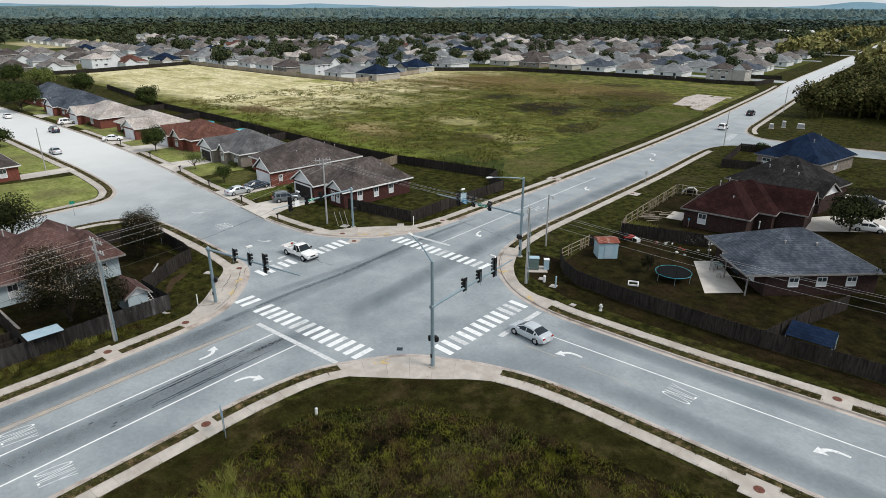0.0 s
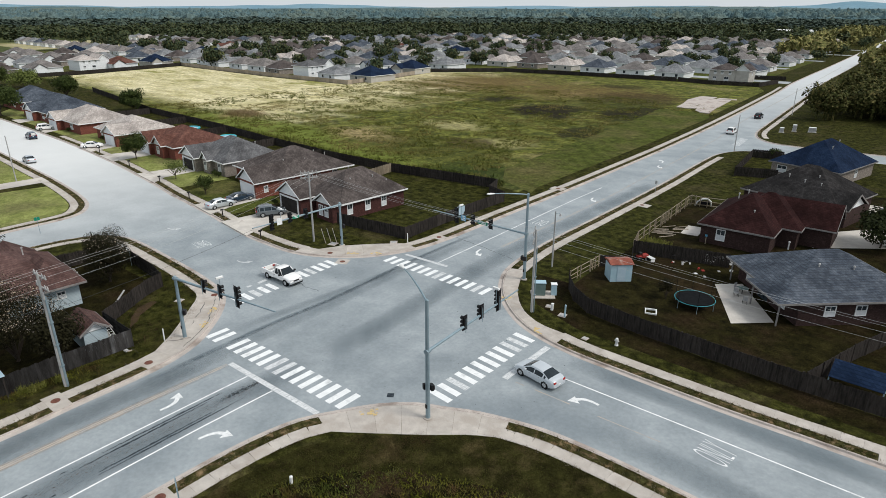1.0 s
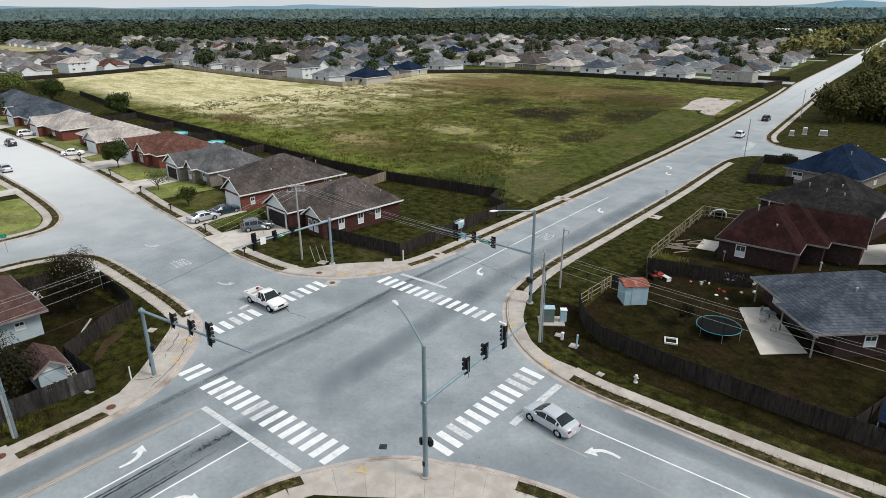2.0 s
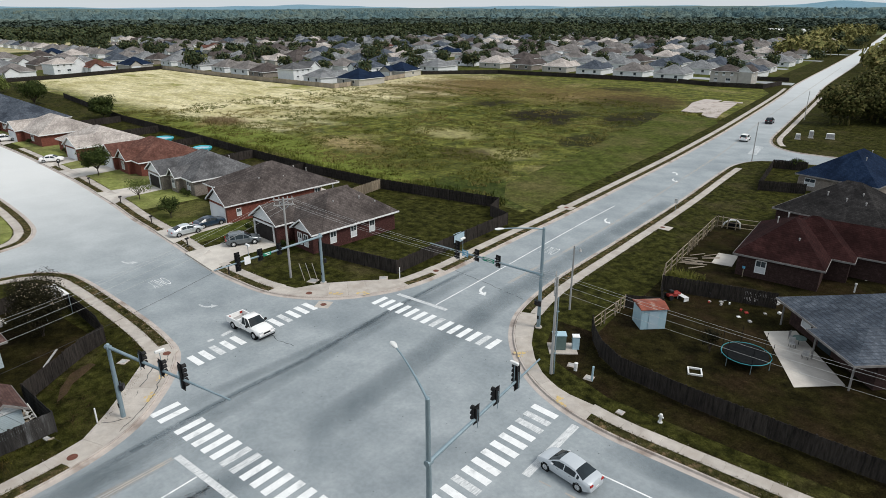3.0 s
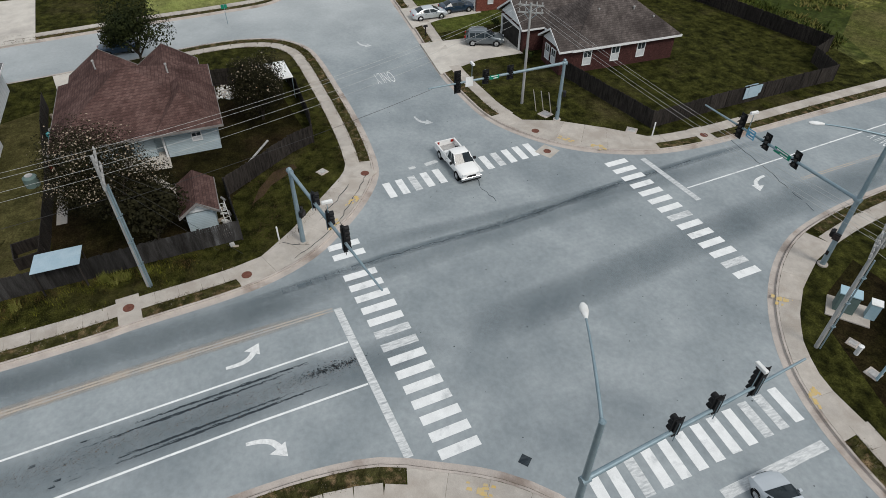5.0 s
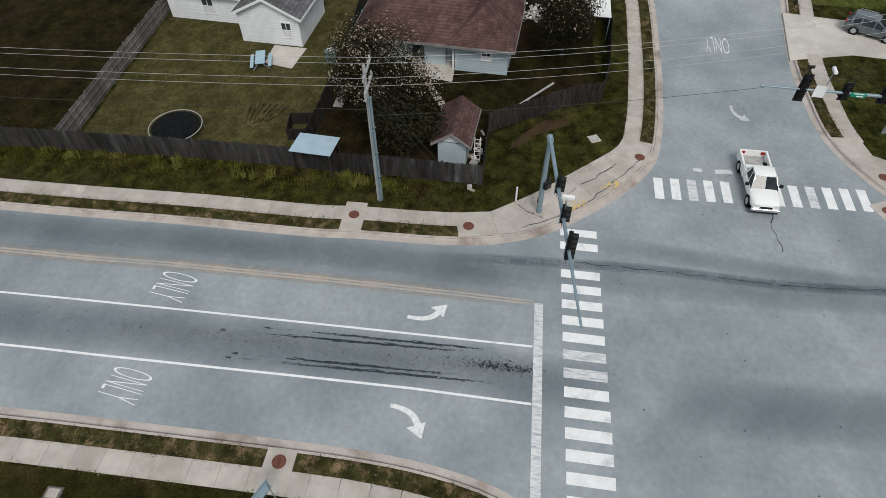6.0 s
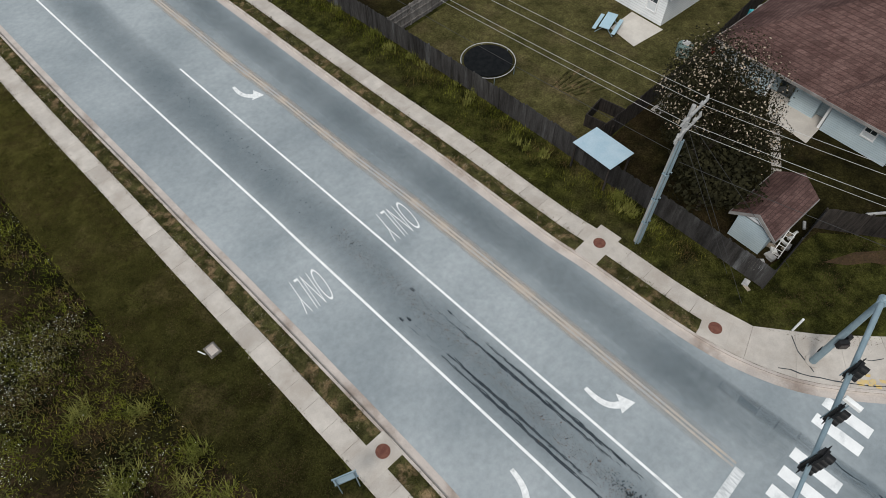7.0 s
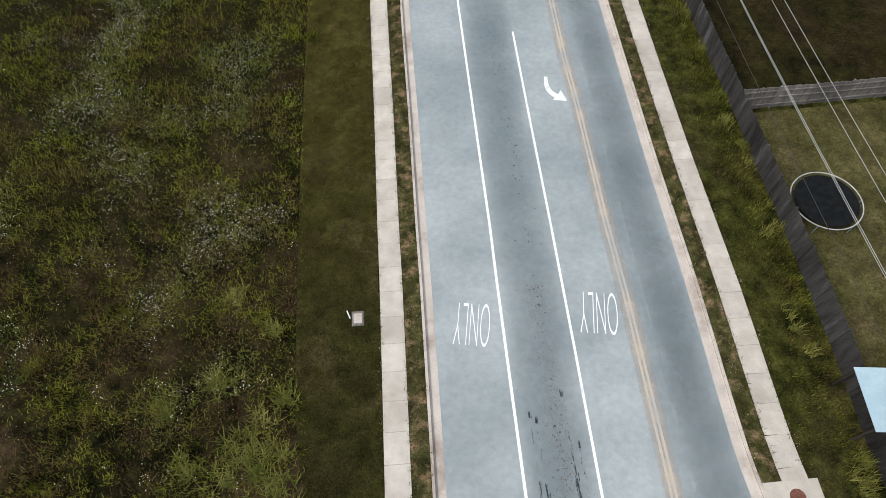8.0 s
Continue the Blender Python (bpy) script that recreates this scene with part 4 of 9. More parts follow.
for pts, w, strength in (([(0.75, -10), (1.5, -29), (2.55, -43), (3.7, -58), (5.0, -80)], 3.4, 0.5), ([(-3.2, -85), (-3.2, -62), (-4.4, -45), (-5.6, -28), (-6.0, -18), (-7.3, -4), (-8.6, 10), (-9.2, 24)], 2.4, 0.33), ([(-1.9, -95), (-2.8, -62), (-4.0, -45), (-5.3, -28), (-5.9, -14)], 4.4, 0.36),
               ([(0.9, -10), (0.3, -2), (-1.2, 10), (-2.6, 22), (-3.4, 40), (-4.6, 70)], 3.6, 0.46), ([(-9.6, -13), (-9.2, 0), (-9.0, 12)], 1.6, 0.35), ([(46, 7.2), (30, 6.2), (17, 5.6)], 3.0, 0.5), ([(60, -0.6), (40, -1.3), (24, -1.6)], 3.0, 0.4)):
    band(pts, w, "traffic-darkened strip of worn asphalt", strength)
band([(-6.4, -24), (-7.3, -16), (-7.94, -9.6), (-8.27, -1.3), (-9.0, 5), (-9.62, 10), (-10.2, 17), (-10.6, 26)], 0.9, "dark seam of worn asphalt along the junction", 0.75)
band([(-4.1, -16.3), (-3.78, -23), (-3.4, -29.5), (-2.75, -39), (-2.3, -43.6), (-1.72, -51.7), (-1.22, -57), (-0.85, -63), (1.0, -90)], 0.95, "faded tan smear of the old centre line", 0.95, mat=YELLOW_SMEAR, z=0.0035)

random.seed(11)
SKID_RAILS = ((-0.42, -18.4, 0.36, -28.4), (-0.05, -19.6, 0.93, -30.6), (1.46, -19.8, 2.28, -29.6), (1.58, -17.8, 2.56, -29.4))
for ax, ay, bx, by in SKID_RAILS:
    b = Build()
    for k in range(300):
        q = min(1.25, max(-0.08, random.betavariate(1.5, 1.5) if k < 270 else random.uniform(0.9, 2.2)))
        core = max(0.15, 1 - abs(2 * q - 1) ** 2)
        L, w = random.uniform(0.1, 0.3 + 0.5 * core), random.uniform(0.015, 0.03 + 0.065 * core)
        slope = (bx - ax) / (by - ay)
        x, y = ax + (bx - ax) * q + random.gauss(0, 0.035), ay + (by - ay) * q
        n = 6
        side = [[(x + slope * -L * i / n + d * w / 2 * random.uniform(0.25, 1) * (0.25 if i in (0, n) else 1), y - L * i / n, 0.0042 + 0.000003 * k) for i in range(n + 1)] for d in (-1, 1)]
        b.add(side[0] + side[1][::-1], [tuple(range(2 * n + 2))])
    single("tyre_marks", b, SKID, "ragged blue-black tyre streaks on the through lane", "tyre marks", "stuff")


def crumb(b, x, y, r, z=0.0052):
    b.add([(x - r, y - r * 0.6, z), (x + r * 0.8, y - r, z), (x + r, y + r * 0.7, z), (x - r * 0.5, y + r, z)], [(0, 1, 2, 3)])


for name_mat, count, label in ((SKID, 1300, "dark oil drops and crumbs along the through lane"), (CRUMB, 3600, "brown gravel crumbs along the through lane")):
    b = Build()
    for k in range(count):
        y = -15.5 - 24 * random.random() ** 1.1
        x = random.gauss(float(np.interp(-y, (16, 20, 28, 36, 60), (0.55, 0.9, 1.3, 1.75, 3.6))), 0.34)
        crumb(b, x, y, random.uniform(0.006, 0.018) if k % 40 else random.uniform(0.02, 0.045))
    single("asphalt_spots", b, name_mat, label, "stains", "stuff")
b = Build()
for k in range(460):
    y = -17.6 + random.gauss(0, 1.1)
    crumb(b, random.gauss(0.52 - 0.05 * (y + 17.6), 0.16), y, random.uniform(0.012, 0.045))
for k in range(90):
    y = random.uniform(-38, -62)
    crumb(b, random.gauss(float(np.interp(-y, (36, 60), (1.75, 3.6))), 0.3), y, random.uniform(0.015, 0.045))
for k in range(160):
    x, y = random.uniform(-30, 20), random.uniform(-12, 12)
    crumb(b, x, y, random.uniform(0.015, 0.05))
single("asphalt_spots", b, SKID, "dark oil drops and crumbs on the roadway", "stains", "stuff")


def crack(points, z=0.004, broad=1.0):
    p = spline(points, 0.5)
    p = np.array([q + np.array([random.gauss(0, 0.05), random.gauss(0, 0.05)]) for q in p])
    b = Build()
    for i in range(len(p) - 1):
        if random.random() < 0.85:
            d = bar(p[i], p[i + 1], random.uniform(0.025, 0.075) * broad, z, 0.004)
            b.add(d.v, d.f)
    single("asphalt_crack", b, SKID, "thin dark sealed crack in the asphalt", "crack", "structure")


crack([(-12.6, 22.8), (-6, 22.2), (-0.3, 21.5)])
crack([(-16, -1), (-13.5, -1.6), (-11, -1.2)])
crack([(-13.4, -15.0), (-14.6, -14.0), (-15.9, -12.8), (-17.35, -11.6)], LAND_Z + 0.04, 1.1)
crack([(-9.8, -17.6), (-10.9, -15.9), (-12.6, -13.85), (-15.8, -11.5), (-18.2, -9.9)], LAND_Z + 0.04, 1.0)
crack([(-11.0, -16.4), (-11.3, -17.4), (-11.9, -18.2)], LAND_Z + 0.04, 0.9)

# Manholes and storm inlets
def manhole(x, y, size=2.0, r=0.36, rz=0.0, z=LAND_Z + 0.035, along=None, at=0.0):
    ob = thing("storm_inlet", x, y, z, rz, label="concrete storm inlet with a round rusty iron cover", category="manhole", group="storm inlets")
    h = (along or size) / 2
    part("slab", Build().box(-size / 2 + at, -h, -0.1, size / 2 + at, h, 0.0, bevel=0.015), CONCRETE, ob)
    cover = Build().disc(0, 0, 0.014, r, 20, 0.02)
    for a in range(3):
        cover.box(-r * 0.7, -0.12 + a * 0.12 - 0.012, 0.014, r * 0.7, -0.12 + a * 0.12 + 0.012, 0.02)
    part("cover", cover, RUST, ob, "rusty cast-iron cover")
    return ob


INLETS = ((-8.9, -28.7, 2.55, 1.45, 0.1, 5), (-9.3, -21.05, 1.7, 1.5, 0, 20), (7.9, -27.5, 2.1, 1.5, 0.4, 3), (-18.3, -10.05, 1.5, 1.5, 0, 40), (-19.3, 6.6, 1.5, 1.5, 0, 35), (-13.1, 20.75, 2.2, 1.5, -0.3, 0),
                                  (-15.2, 53.6, 2.5, 1.8, 0, 2), (0.4, 54.5, 2.5, 1.8, 0, 2), (42.1, 8.75 + 1.1, 2.2, 2.2, 0, 6), (41, -5.4, 2.2, 2.2, 0, 3))
for x, y, size, along, at, rz in INLETS:
    manhole(x, y, size, rz=rz, along=along, at=at)
ob = thing("road_manhole", -16.05, 6.1, ROAD_Z, 30, label="round iron manhole cover set in a concrete square", category="manhole")
part("slab", Build().box(-0.8, -0.8, -0.05, 0.8, 0.8, 0.008), CONCRETE, ob)
part("cover", Build().disc(0, 0, 0.018, 0.34, 20, 0.02), RUST, ob)
ob = thing("road_drain", 10.1, -9.36, ROAD_Z, 40, label="small square iron drain cover in the asphalt", category="manhole")
part("cover", Build().box(-0.28, -0.28, -0.04, 0.28, 0.28, 0.012).box(-0.2, -0.2, 0.012, 0.2, -0.1, 0.02).box(-0.2, 0.1, 0.012, 0.2, 0.2, 0.02), SKID, ob)
for x, y, rz in ((10.85, -12.1, 60), (5.85, 11.9, -50), (12.5, 7.95, -20), (-14.7, 10.7, 55), (-17.1, 8.45, 40), (-15.15, -11.8, -40), (-12.5, -14.15, -50)):
    b = Build()
    for k in range(12):
        px, py, r = random.gauss(0, 0.35), random.gauss(0, 0.22), random.uniform(0.05, 0.22)
        b.add([(px - r, py - r * 0.5, 0), (px + r, py - r * 0.6, 0), (px + r * 0.8, py + r * 0.5, 0), (px - r * 0.7, py + r * 0.6, 0)], [(0, 1, 2, 3)])
        b.v[-4:] = [(q[0], q[1], 0.0015 * k) for q in b.v[-4:]]
    ob = single("ramp_paint", b, YELLOW_PAINT, "worn yellow paint on a pedestrian ramp", "road marking", "stuff")
    ob.matrix_basis = pose(x, y, LAND_Z + 0.034, 0, 0, rz)
crack([(-7.6, -14), (-7.94, -9.6), (-8.27, -1.3), (-9.0, 5), (-9.62, 10), (-10.2, 17)])

# ---- traffic signals and poles ----
def signal_head(parent, at, facing, sections=3):
    """A signal head with visors and back plate, its lenses facing that way (degrees; 0 looks along +y)."""
    m = Matrix.Translation(at) @ Matrix.Rotation(radians(facing), 4, "Z")
    h = 0.36 * sections
    body = Build().box(-0.17, -0.12, -h / 2, 0.17, 0.1, h / 2, m).box(-0.30, -0.02, -h / 2 - 0.12, 0.30, 0.0, h / 2 + 0.12, m)
    head = part("signal_head", body, BLACK, parent, "black signal head with back plate")
    for k in range(sections):
        z = h / 2 - 0.18 - 0.36 * k
        lens = Build().tube([m @ Vector((0, 0.1, z)), m @ Vector((0, 0.125, z))], 0.14, 12)
        part("lens", lens, LENS, head)
        visor = Build()
        ring = [(0.16 * math.cos(a), 0.16 * math.sin(a)) for a in (radians(-20 + 22 * i) for i in range(11))]
        n = len(ring)
        pts = [m @ Vector((x, 0.1, z + zz)) for x, zz in ring] + [m @ Vector((x, 0.36, z + zz)) for x, zz in ring]
        visor.add(pts, [(i, i + 1, n + i + 1, n + i) for i in range(n - 1)])
        part("visor", visor, BLACK, head)
    return head


def signal_pole(x, y, height, arm_end, heads, facing, signs=(), light=None, arm_z=5.75, arm_rise=0.2, detector=None, ped=(), lift=0.1):
    ob = thing("traffic_signal", x, y, LAND_Z, label="blue-grey steel traffic signal pole with mast arm and black signals", category="traffic signal", group="junction signals")
    part("pole", Build().tube([(0, 0, 0.05), (0, 0, height * 0.5), (0, 0, height)], [0.19, 0.165, 0.13], 14), GALV, ob, smooth=True)
    part("base_plate", Build().disc(0, 0, 0.1, 0.36, 18, 0.1), CONCRETE, ob)
    part("cap", Build().tube([(0, 0, height), (0, 0, height + 0.08)], [0.15, 0.09], 12), GALV, ob)
    part("hand_hole", Build().box(-0.09, -0.21, 1.0, 0.09, -0.15, 1.35), BLACK, ob)
    a, e = Vector((0, 0, arm_z)), Vector((arm_end[0] - x, arm_end[1] - y, arm_z + arm_rise))
    part("mast_arm", Build().tube([a, a.lerp(e, 0.5), e], [0.13, 0.105, 0.06], 12), GALV, ob, smooth=True)
    part("flange", Build().tube([a - (e - a).normalized() * 0.2, a + (e - a).normalized() * 0.22], 0.2, 12), GALV, ob)
    for s, sections in heads:
        p = a.lerp(e, s)
        head = signal_head(ob, p + Vector((0, 0, lift)), facing, sections)
        side = Matrix.Rotation(radians(facing), 4, "Z") @ Vector((0, -0.14, 0))
        part("bracket", Build().tube([p + side + Vector((0, 0, -0.6)), p + side + Vector((0, 0, 0.7))], 0.03, 6), GALV, ob)
    for s, w, h, mat, text in signs:
        p = a.lerp(e, s)
        m = Matrix.Translation(p) @ Matrix.Rotation(radians(facing), 4, "Z")
        plate = part("sign_plate", Build().box(-w / 2, 0.10, -h / 2, w / 2, 0.125, h / 2, m), mat, ob, "sheet-metal sign hung on the arm")
        marks = Build()
        for row in range(text):
            z = h / 2 - h * (row + 0.5) / text
            marks.box(-w * 0.36, 0.125, z - h / text * 0.2, w * (0.1 if row % 2 else 0.34), 0.13, z + h / text * 0.2, m)
        part("marking", marks, WHITE_PAINT, plate)
    if light:
        lx, ly, lz = light[0] - x, light[1] - y, light[2]
        top = Vector((0, 0, height - 0.1))
        path = [top] + [Vector((lx * q, ly * q, top.z + (lz - top.z) * (1.9 * q - 0.9 * q * q))) for q in (0.15, 0.35, 0.6, 0.8, 1.0)]
        part("lamp_arm", Build().tube(path, [0.08, 0.075, 0.07, 0.06, 0.05, 0.05], 10), GALV, ob, smooth=True)
        d = Vector((lx, ly, 0)).normalized()
        m = Matrix.Translation((lx, ly, lz)) @ Matrix.Rotation(math.atan2(d.y, d.x), 4, "Z")
        rings = []
        for k, (px, w, h) in enumerate(((-0.15, 0.07, 0.06), (0.05, 0.13, 0.09), (0.3, 0.19, 0.11), (0.55, 0.18, 0.10), (0.72, 0.09, 0.05))):
            rings.append([m @ Vector((px, w * math.cos(a_), h * math.sin(a_))) for a_ in (2 * math.pi * i / 12 for i in range(12))])
        part("luminaire", Build().loft(rings), WHITE_PAINT, ob, "pale cobra-head street light", smooth=True)
    if detector is not None:
        p = a.lerp(e, detector)
        part("detector_post", Build().tube([p, p + Vector((0, 0, 1.5))], 0.025, 6), GALV, ob)
        m = Matrix.Translation(p + Vector((0, 0, 1.55))) @ Matrix.Rotation(radians(facing), 4, "Z")
        part("detector", Build().box(-0.1, -0.3, -0.08, 0.1, 0.35, 0.1, m, bevel=0.03), WHITE_PAINT, ob, "white camera housing")
    for face in ped:
        m = Matrix.Rotation(radians(face), 4, "Z")
        signal = part("walk_signal", Build().box(-0.22, 0.22, 2.5, 0.22, 0.45, 2.98, m), BLACK, ob, "black pedestrian signal box")
        part("visor", Build().box(-0.2, 0.45, 2.56, 0.2, 0.52, 2.92, m), LENS, signal)
    return ob


signal_pole(-11.4, -16.68, 6.45, (1.74, -14.22), [(0.31, 3), (0.48, 3), (0.645, 5)], 0, detector=0.49, ped=(60, -40), arm_z=6.25, lift=0.2)
signal_pole(-20.45, 9.48, 6.0, (-19.8, -3.7), [(0.42, 3), (0.60, 3), (0.80, 5)], 90 + 180, [(0.54, 0.9, 0.35, SIGN_GREEN, 2), (0.72, 0.7, 0.85, WHITE_PAINT, 3)], ped=(-30,), arm_z=5.7, detector=0.7)
signal_pole(4.2, 17.13, 10.45, (-9.4, 15.9), [(0.36, 3), (0.55, 3), (0.73, 5)], 180, [(0.44, 1.5, 0.42, SIGN_GREEN, 2), (0.65, 0.8, 0.7, SIGN_BLUE, 3)], light=(1.85, 13.8, 10.7), ped=(120, 200), arm_z=5.7, detector=0.68)
signal_pole(14.65, -9.55, 10.15, (13.16, 3.57), [(0.366, 3), (0.547, 3), (0.749, 5)], 90, light=(10.55, -7.95, 11.0), ped=(70, -20), arm_z=5.95, arm_rise=0.12, detector=0.72, lift=0.3)


def insulator(b, p, up=0.28):
    b.tube([p, p + Vector((0, 0, up * 0.45)), p + Vector((0, 0, up))], [0.05, 0.07, 0.03], 7)


def utility_pole(x, y, height, arm_turn, arms=(0.3, 1.3), conduits=0, lean=(0, 0), transformer=False, kind_label="weathered grey wooden utility pole with crossarms"):
    ob = thing("utility_pole", x, y, LAND_Z, label=kind_label, category="utility pole", group="utility poles")
    top = Vector((lean[0], lean[1], height))
    thick = 1.0 if arms else 0.75
    part("shaft", Build().tube([(0, 0, -0.2), top * 0.5, top], [0.14 * thick, 0.125 * thick, 0.10 * thick], 12), POLE_WOOD, ob, smooth=True)
    r = Matrix.Rotation(radians(arm_turn), 4, "Z")
    for k, drop in enumerate(arms):
        c = top - Vector((0, 0, drop))
        m = Matrix.Translation(c) @ r
        arm = part("crossarm", Build().box(-1.15, 0.1, -0.06, 1.15, 0.2, 0.06, m), POLE_WOOD, ob)
        for px in (-1.0, -0.45, 0.5, 1.0):
            b = Build()
            insulator(b, m @ Vector((px, 0.15, 0.06)))
            part("insulator", b, CLUTTER_GREY, arm)
        part("brace", Build().tube([m @ Vector((-0.6, 0.1, -0.05)), c + Vector((0, 0, -0.6))], 0.02, 5), GALV, ob)
        part("brace", Build().tube([m @ Vector((0.6, 0.1, -0.05)), c + Vector((0, 0, -0.6))], 0.02, 5), GALV, ob)
    for k in range(conduits):
        a = radians(30 + 40 * k)
        part("conduit", Build().tube([(0.22 * math.cos(a), 0.22 * math.sin(a), 0), (0.19 * math.cos(a) + lean[0] * 0.8, 0.19 * math.sin(a) + lean[1] * 0.8, height * 0.8)], 0.05, 7), GALV, ob)
        for z in (2.0, 4.0, 6.0):
            part("clamp", Build().box(0.15 * math.cos(a) - 0.12, 0.15 * math.sin(a) - 0.12, z, 0.15 * math.cos(a) + 0.14, 0.15 * math.sin(a) + 0.14, z + 0.06), GALV, ob)
    if transformer:
        part("cutout", Build().tube([(0.3, 0, height - 2.2), (0.3, 0, height - 1.6)], 0.08, 8), CLUTTER_GREY, ob)
    return ob


utility_pole(-10.63, -27.42, 10.4, 6, conduits=3, transformer=True)
utility_pole(-24.5, 7.8, 9.85, 60, arms=(0.25, 0.9))
utility_pole(9.8, 10.85, 9.2, 120, arms=(0.3, 1.2), conduits=1)
ob = utility_pole(4.43, 22.6, 7.2, 0, arms=(), kind_label="slim wooden pole carrying a small area light")
part("light_bracket", Build().tube([(0, 0, 6.9), (0.35, 0.1, 7.05), (0.6, 0.15, 6.95)], 0.03, 6), GALV, ob)
part("light_head", Build().tube([(0.6, 0.15, 7.0), (0.6, 0.15, 6.85), (0.6, 0.15, 6.7)], [0.07, 0.12, 0.16], 10), CLUTTER_GREY, ob)
utility_pole(-4.0, 107.7, 8.0, 0, arms=(), kind_label="slim bare wooden pole on the verge")
utility_pole(-9.8, 171.6, 8.0, 0, arms=(), kind_label="slim bare wooden pole on the verge")
utility_pole(-91.0, -11.2, 8.5, 0, arms=(), kind_label="slim street-light pole at the verge")
utility_pole(66.0, 15.0, 9.2, 80, arms=(0.3, 1.2))
utility_pole(-5.2, -92.0, 10.4, 96)


def cable(a, b, sag, mat=WIRE, r=0.009):
    a, b = Vector(a), Vector(b)
    pts = [a.lerp(b, k / 24) - Vector((0, 0, sag * 4 * (k / 24) * (1 - k / 24))) for k in range(25)]
    single("power_line", Build().tube(pts, r, 5), mat, "thin sagging overhead wire between utility poles", "cable", smooth=True)


for dx, h in ((-1.05, 10.35), (-0.45, 10.35), (1.0, 10.35), (0.2, 9.3)):
    cable((-10.63 + dx, -27.42 + dx * 0.1, h), (-24.5 + dx * 0.6, 7.8 + dx * 0.8, h - 0.5), 0.75)
    cable((-10.63 + dx, -27.42 + dx * 0.1, h), (-5.2 + dx, -92 + dx * 0.1, h), 0.8)
for dx in (-0.9, -0.4, 0.5, 0.95):
    cable((-24.5 + dx * 0.6, 7.8 + dx * 0.8, 9.85), (9.8 - dx * 0.5, 10.85 + dx * 0.85, 9.1), 0.55)
for dx, h in ((-0.9, 9.1), (0.4, 9.1), (0.95, 9.1), (0.0, 8.0)):
    cable((9.8 + dx * 0.4, 10.9 + dx * 0.85, h), (66 + dx * 0.2, 15 + dx, h), 0.9)
cable((-10.63, -27.0, 7.2), (-19.85, -3.4, 5.9), 0.3, WIRE_DARK, 0.013)
cable((-10.63, -27.0, 7.6), (-5.2, -92, 7.6), 0.9, WIRE_DARK, 0.013)
cable((-10.63, -27.2, 9.6), (-15.6, -20.6, 0.2), 0.0, WIRE_DARK, 0.012)
cable((-10.63, -27.2, 9.2), (-11.6, -21.0, 0.2), 0.0, WIRE_DARK, 0.012)
cable((-10.63, -27.2, 8.6), (-12.6, -22.6, 0.2), 0.0, WIRE_DARK, 0.012)


def post_marker(name, x, y, h, r, mat, label, category="marker post"):
    ob = thing(name, x, y, LAND_Z, label=label, category=category)
    part("post", Build().tube([(0, 0, 0), (0.03, 0.0, h)], r, 8), mat, ob)
    part("cap", Build().tube([(0.03, 0, h), (0.03, 0, h + 0.05)], [r * 1.15, r * 0.6], 8), mat, ob)


post_marker("marker_post", -12.25, -18.3, 1.25, 0.06, WHITE_PAINT, "white utility marker post in the grass")
post_marker("marker_post", -14.7, 16.2, 1.4, 0.06, WHITE_PAINT, "white utility marker post in the grass")
post_marker("marker_post", 11.1, 12.7, 0.75, 0.16, WHITE_PAINT, "short white capped utility pedestal in the grass", "pedestal")
post_marker("marker_post", 13.0, -20.9, 0.6, 0.11, WHITE_PAINT, "short white utility pedestal in the weeds", "pedestal")
post_marker("marker_post", 13.0, 12.2, 1.4, 0.09, CABINET_BLUE, "pale blue utility pedestal in the grass", "pedestal")
for k in range(3):
    ob = thing("guy_guard", -22.6 + k * 0.5, 8.4 + 0.55 * k, LAND_Z, label="slanting yellowish guy-wire guard in the lawn", category="cable guard", group="guy guards")
    part("guard", Build().tube([(0, 0, 0), (-0.5, -0.25, 2.1)], 0.04, 6), YELLOW_ROAD, ob)
for x, y, rz, w in ((-21.75, 8.95, 20, 1.1), (-16.2, 15.0, 45, 1.0), (12.6, 12.4, 10, 0.8), (16.9, 9.75, 0, 0.6), (-19.8, -13.35, 30, 0.8), (10.4, 13.2, 20, 0.7)):
    ob = thing("hand_hole_box", x, y, LAND_Z, rz, label="flat concrete utility box lid set in the grass", category="utility box", group="utility lids")
    part("rim", Build().box(-w / 2, -w / 2, -0.05, w / 2, w / 2, 0.07, bevel=0.04), KERB, ob)
    part("lid", Build().box(-w / 3, -w / 3, 0.07, w / 3, w / 3, 0.09), CLUTTER_GREY, ob)
ob = thing("hand_hole_box", 11.4, -37.5, LAND_Z, 5, label="soiled stone-grey utility box lid in the mown grass", category="utility box", group="utility lids")
part("rim", Build().box(-0.32, -0.42, -0.05, 0.32, 0.42, 0.05, bevel=0.05), FENCE_ASH, ob)
part("lid", Build().box(-0.22, -0.28, 0.05, 0.22, 0.28, 0.065, bevel=0.01), KERB, ob)
ob = thing("marker_stake", 11.9, -37.7, LAND_Z, 25, label="short white stake lying beside a utility lid", category="stake")
part("stake", Build().box(-0.03, -0.24, 0.03, 0.03, 0.24, 0.08, bevel=0.01), WHITE_PAINT, ob)

ob = thing("hydrant", 19.75, 10.65, LAND_Z, label="white fire hydrant in the grass by the sidewalk", category="fire hydrant")
part("barrel", Build().tube([(0, 0, 0), (0, 0, 0.08), (0, 0, 0.1), (0, 0, 0.55), (0, 0, 0.62), (0, 0, 0.74), (0, 0, 0.8)], [0.18, 0.18, 0.12, 0.12, 0.15, 0.12, 0.04], 12), WHITE_PAINT, ob, smooth=True)
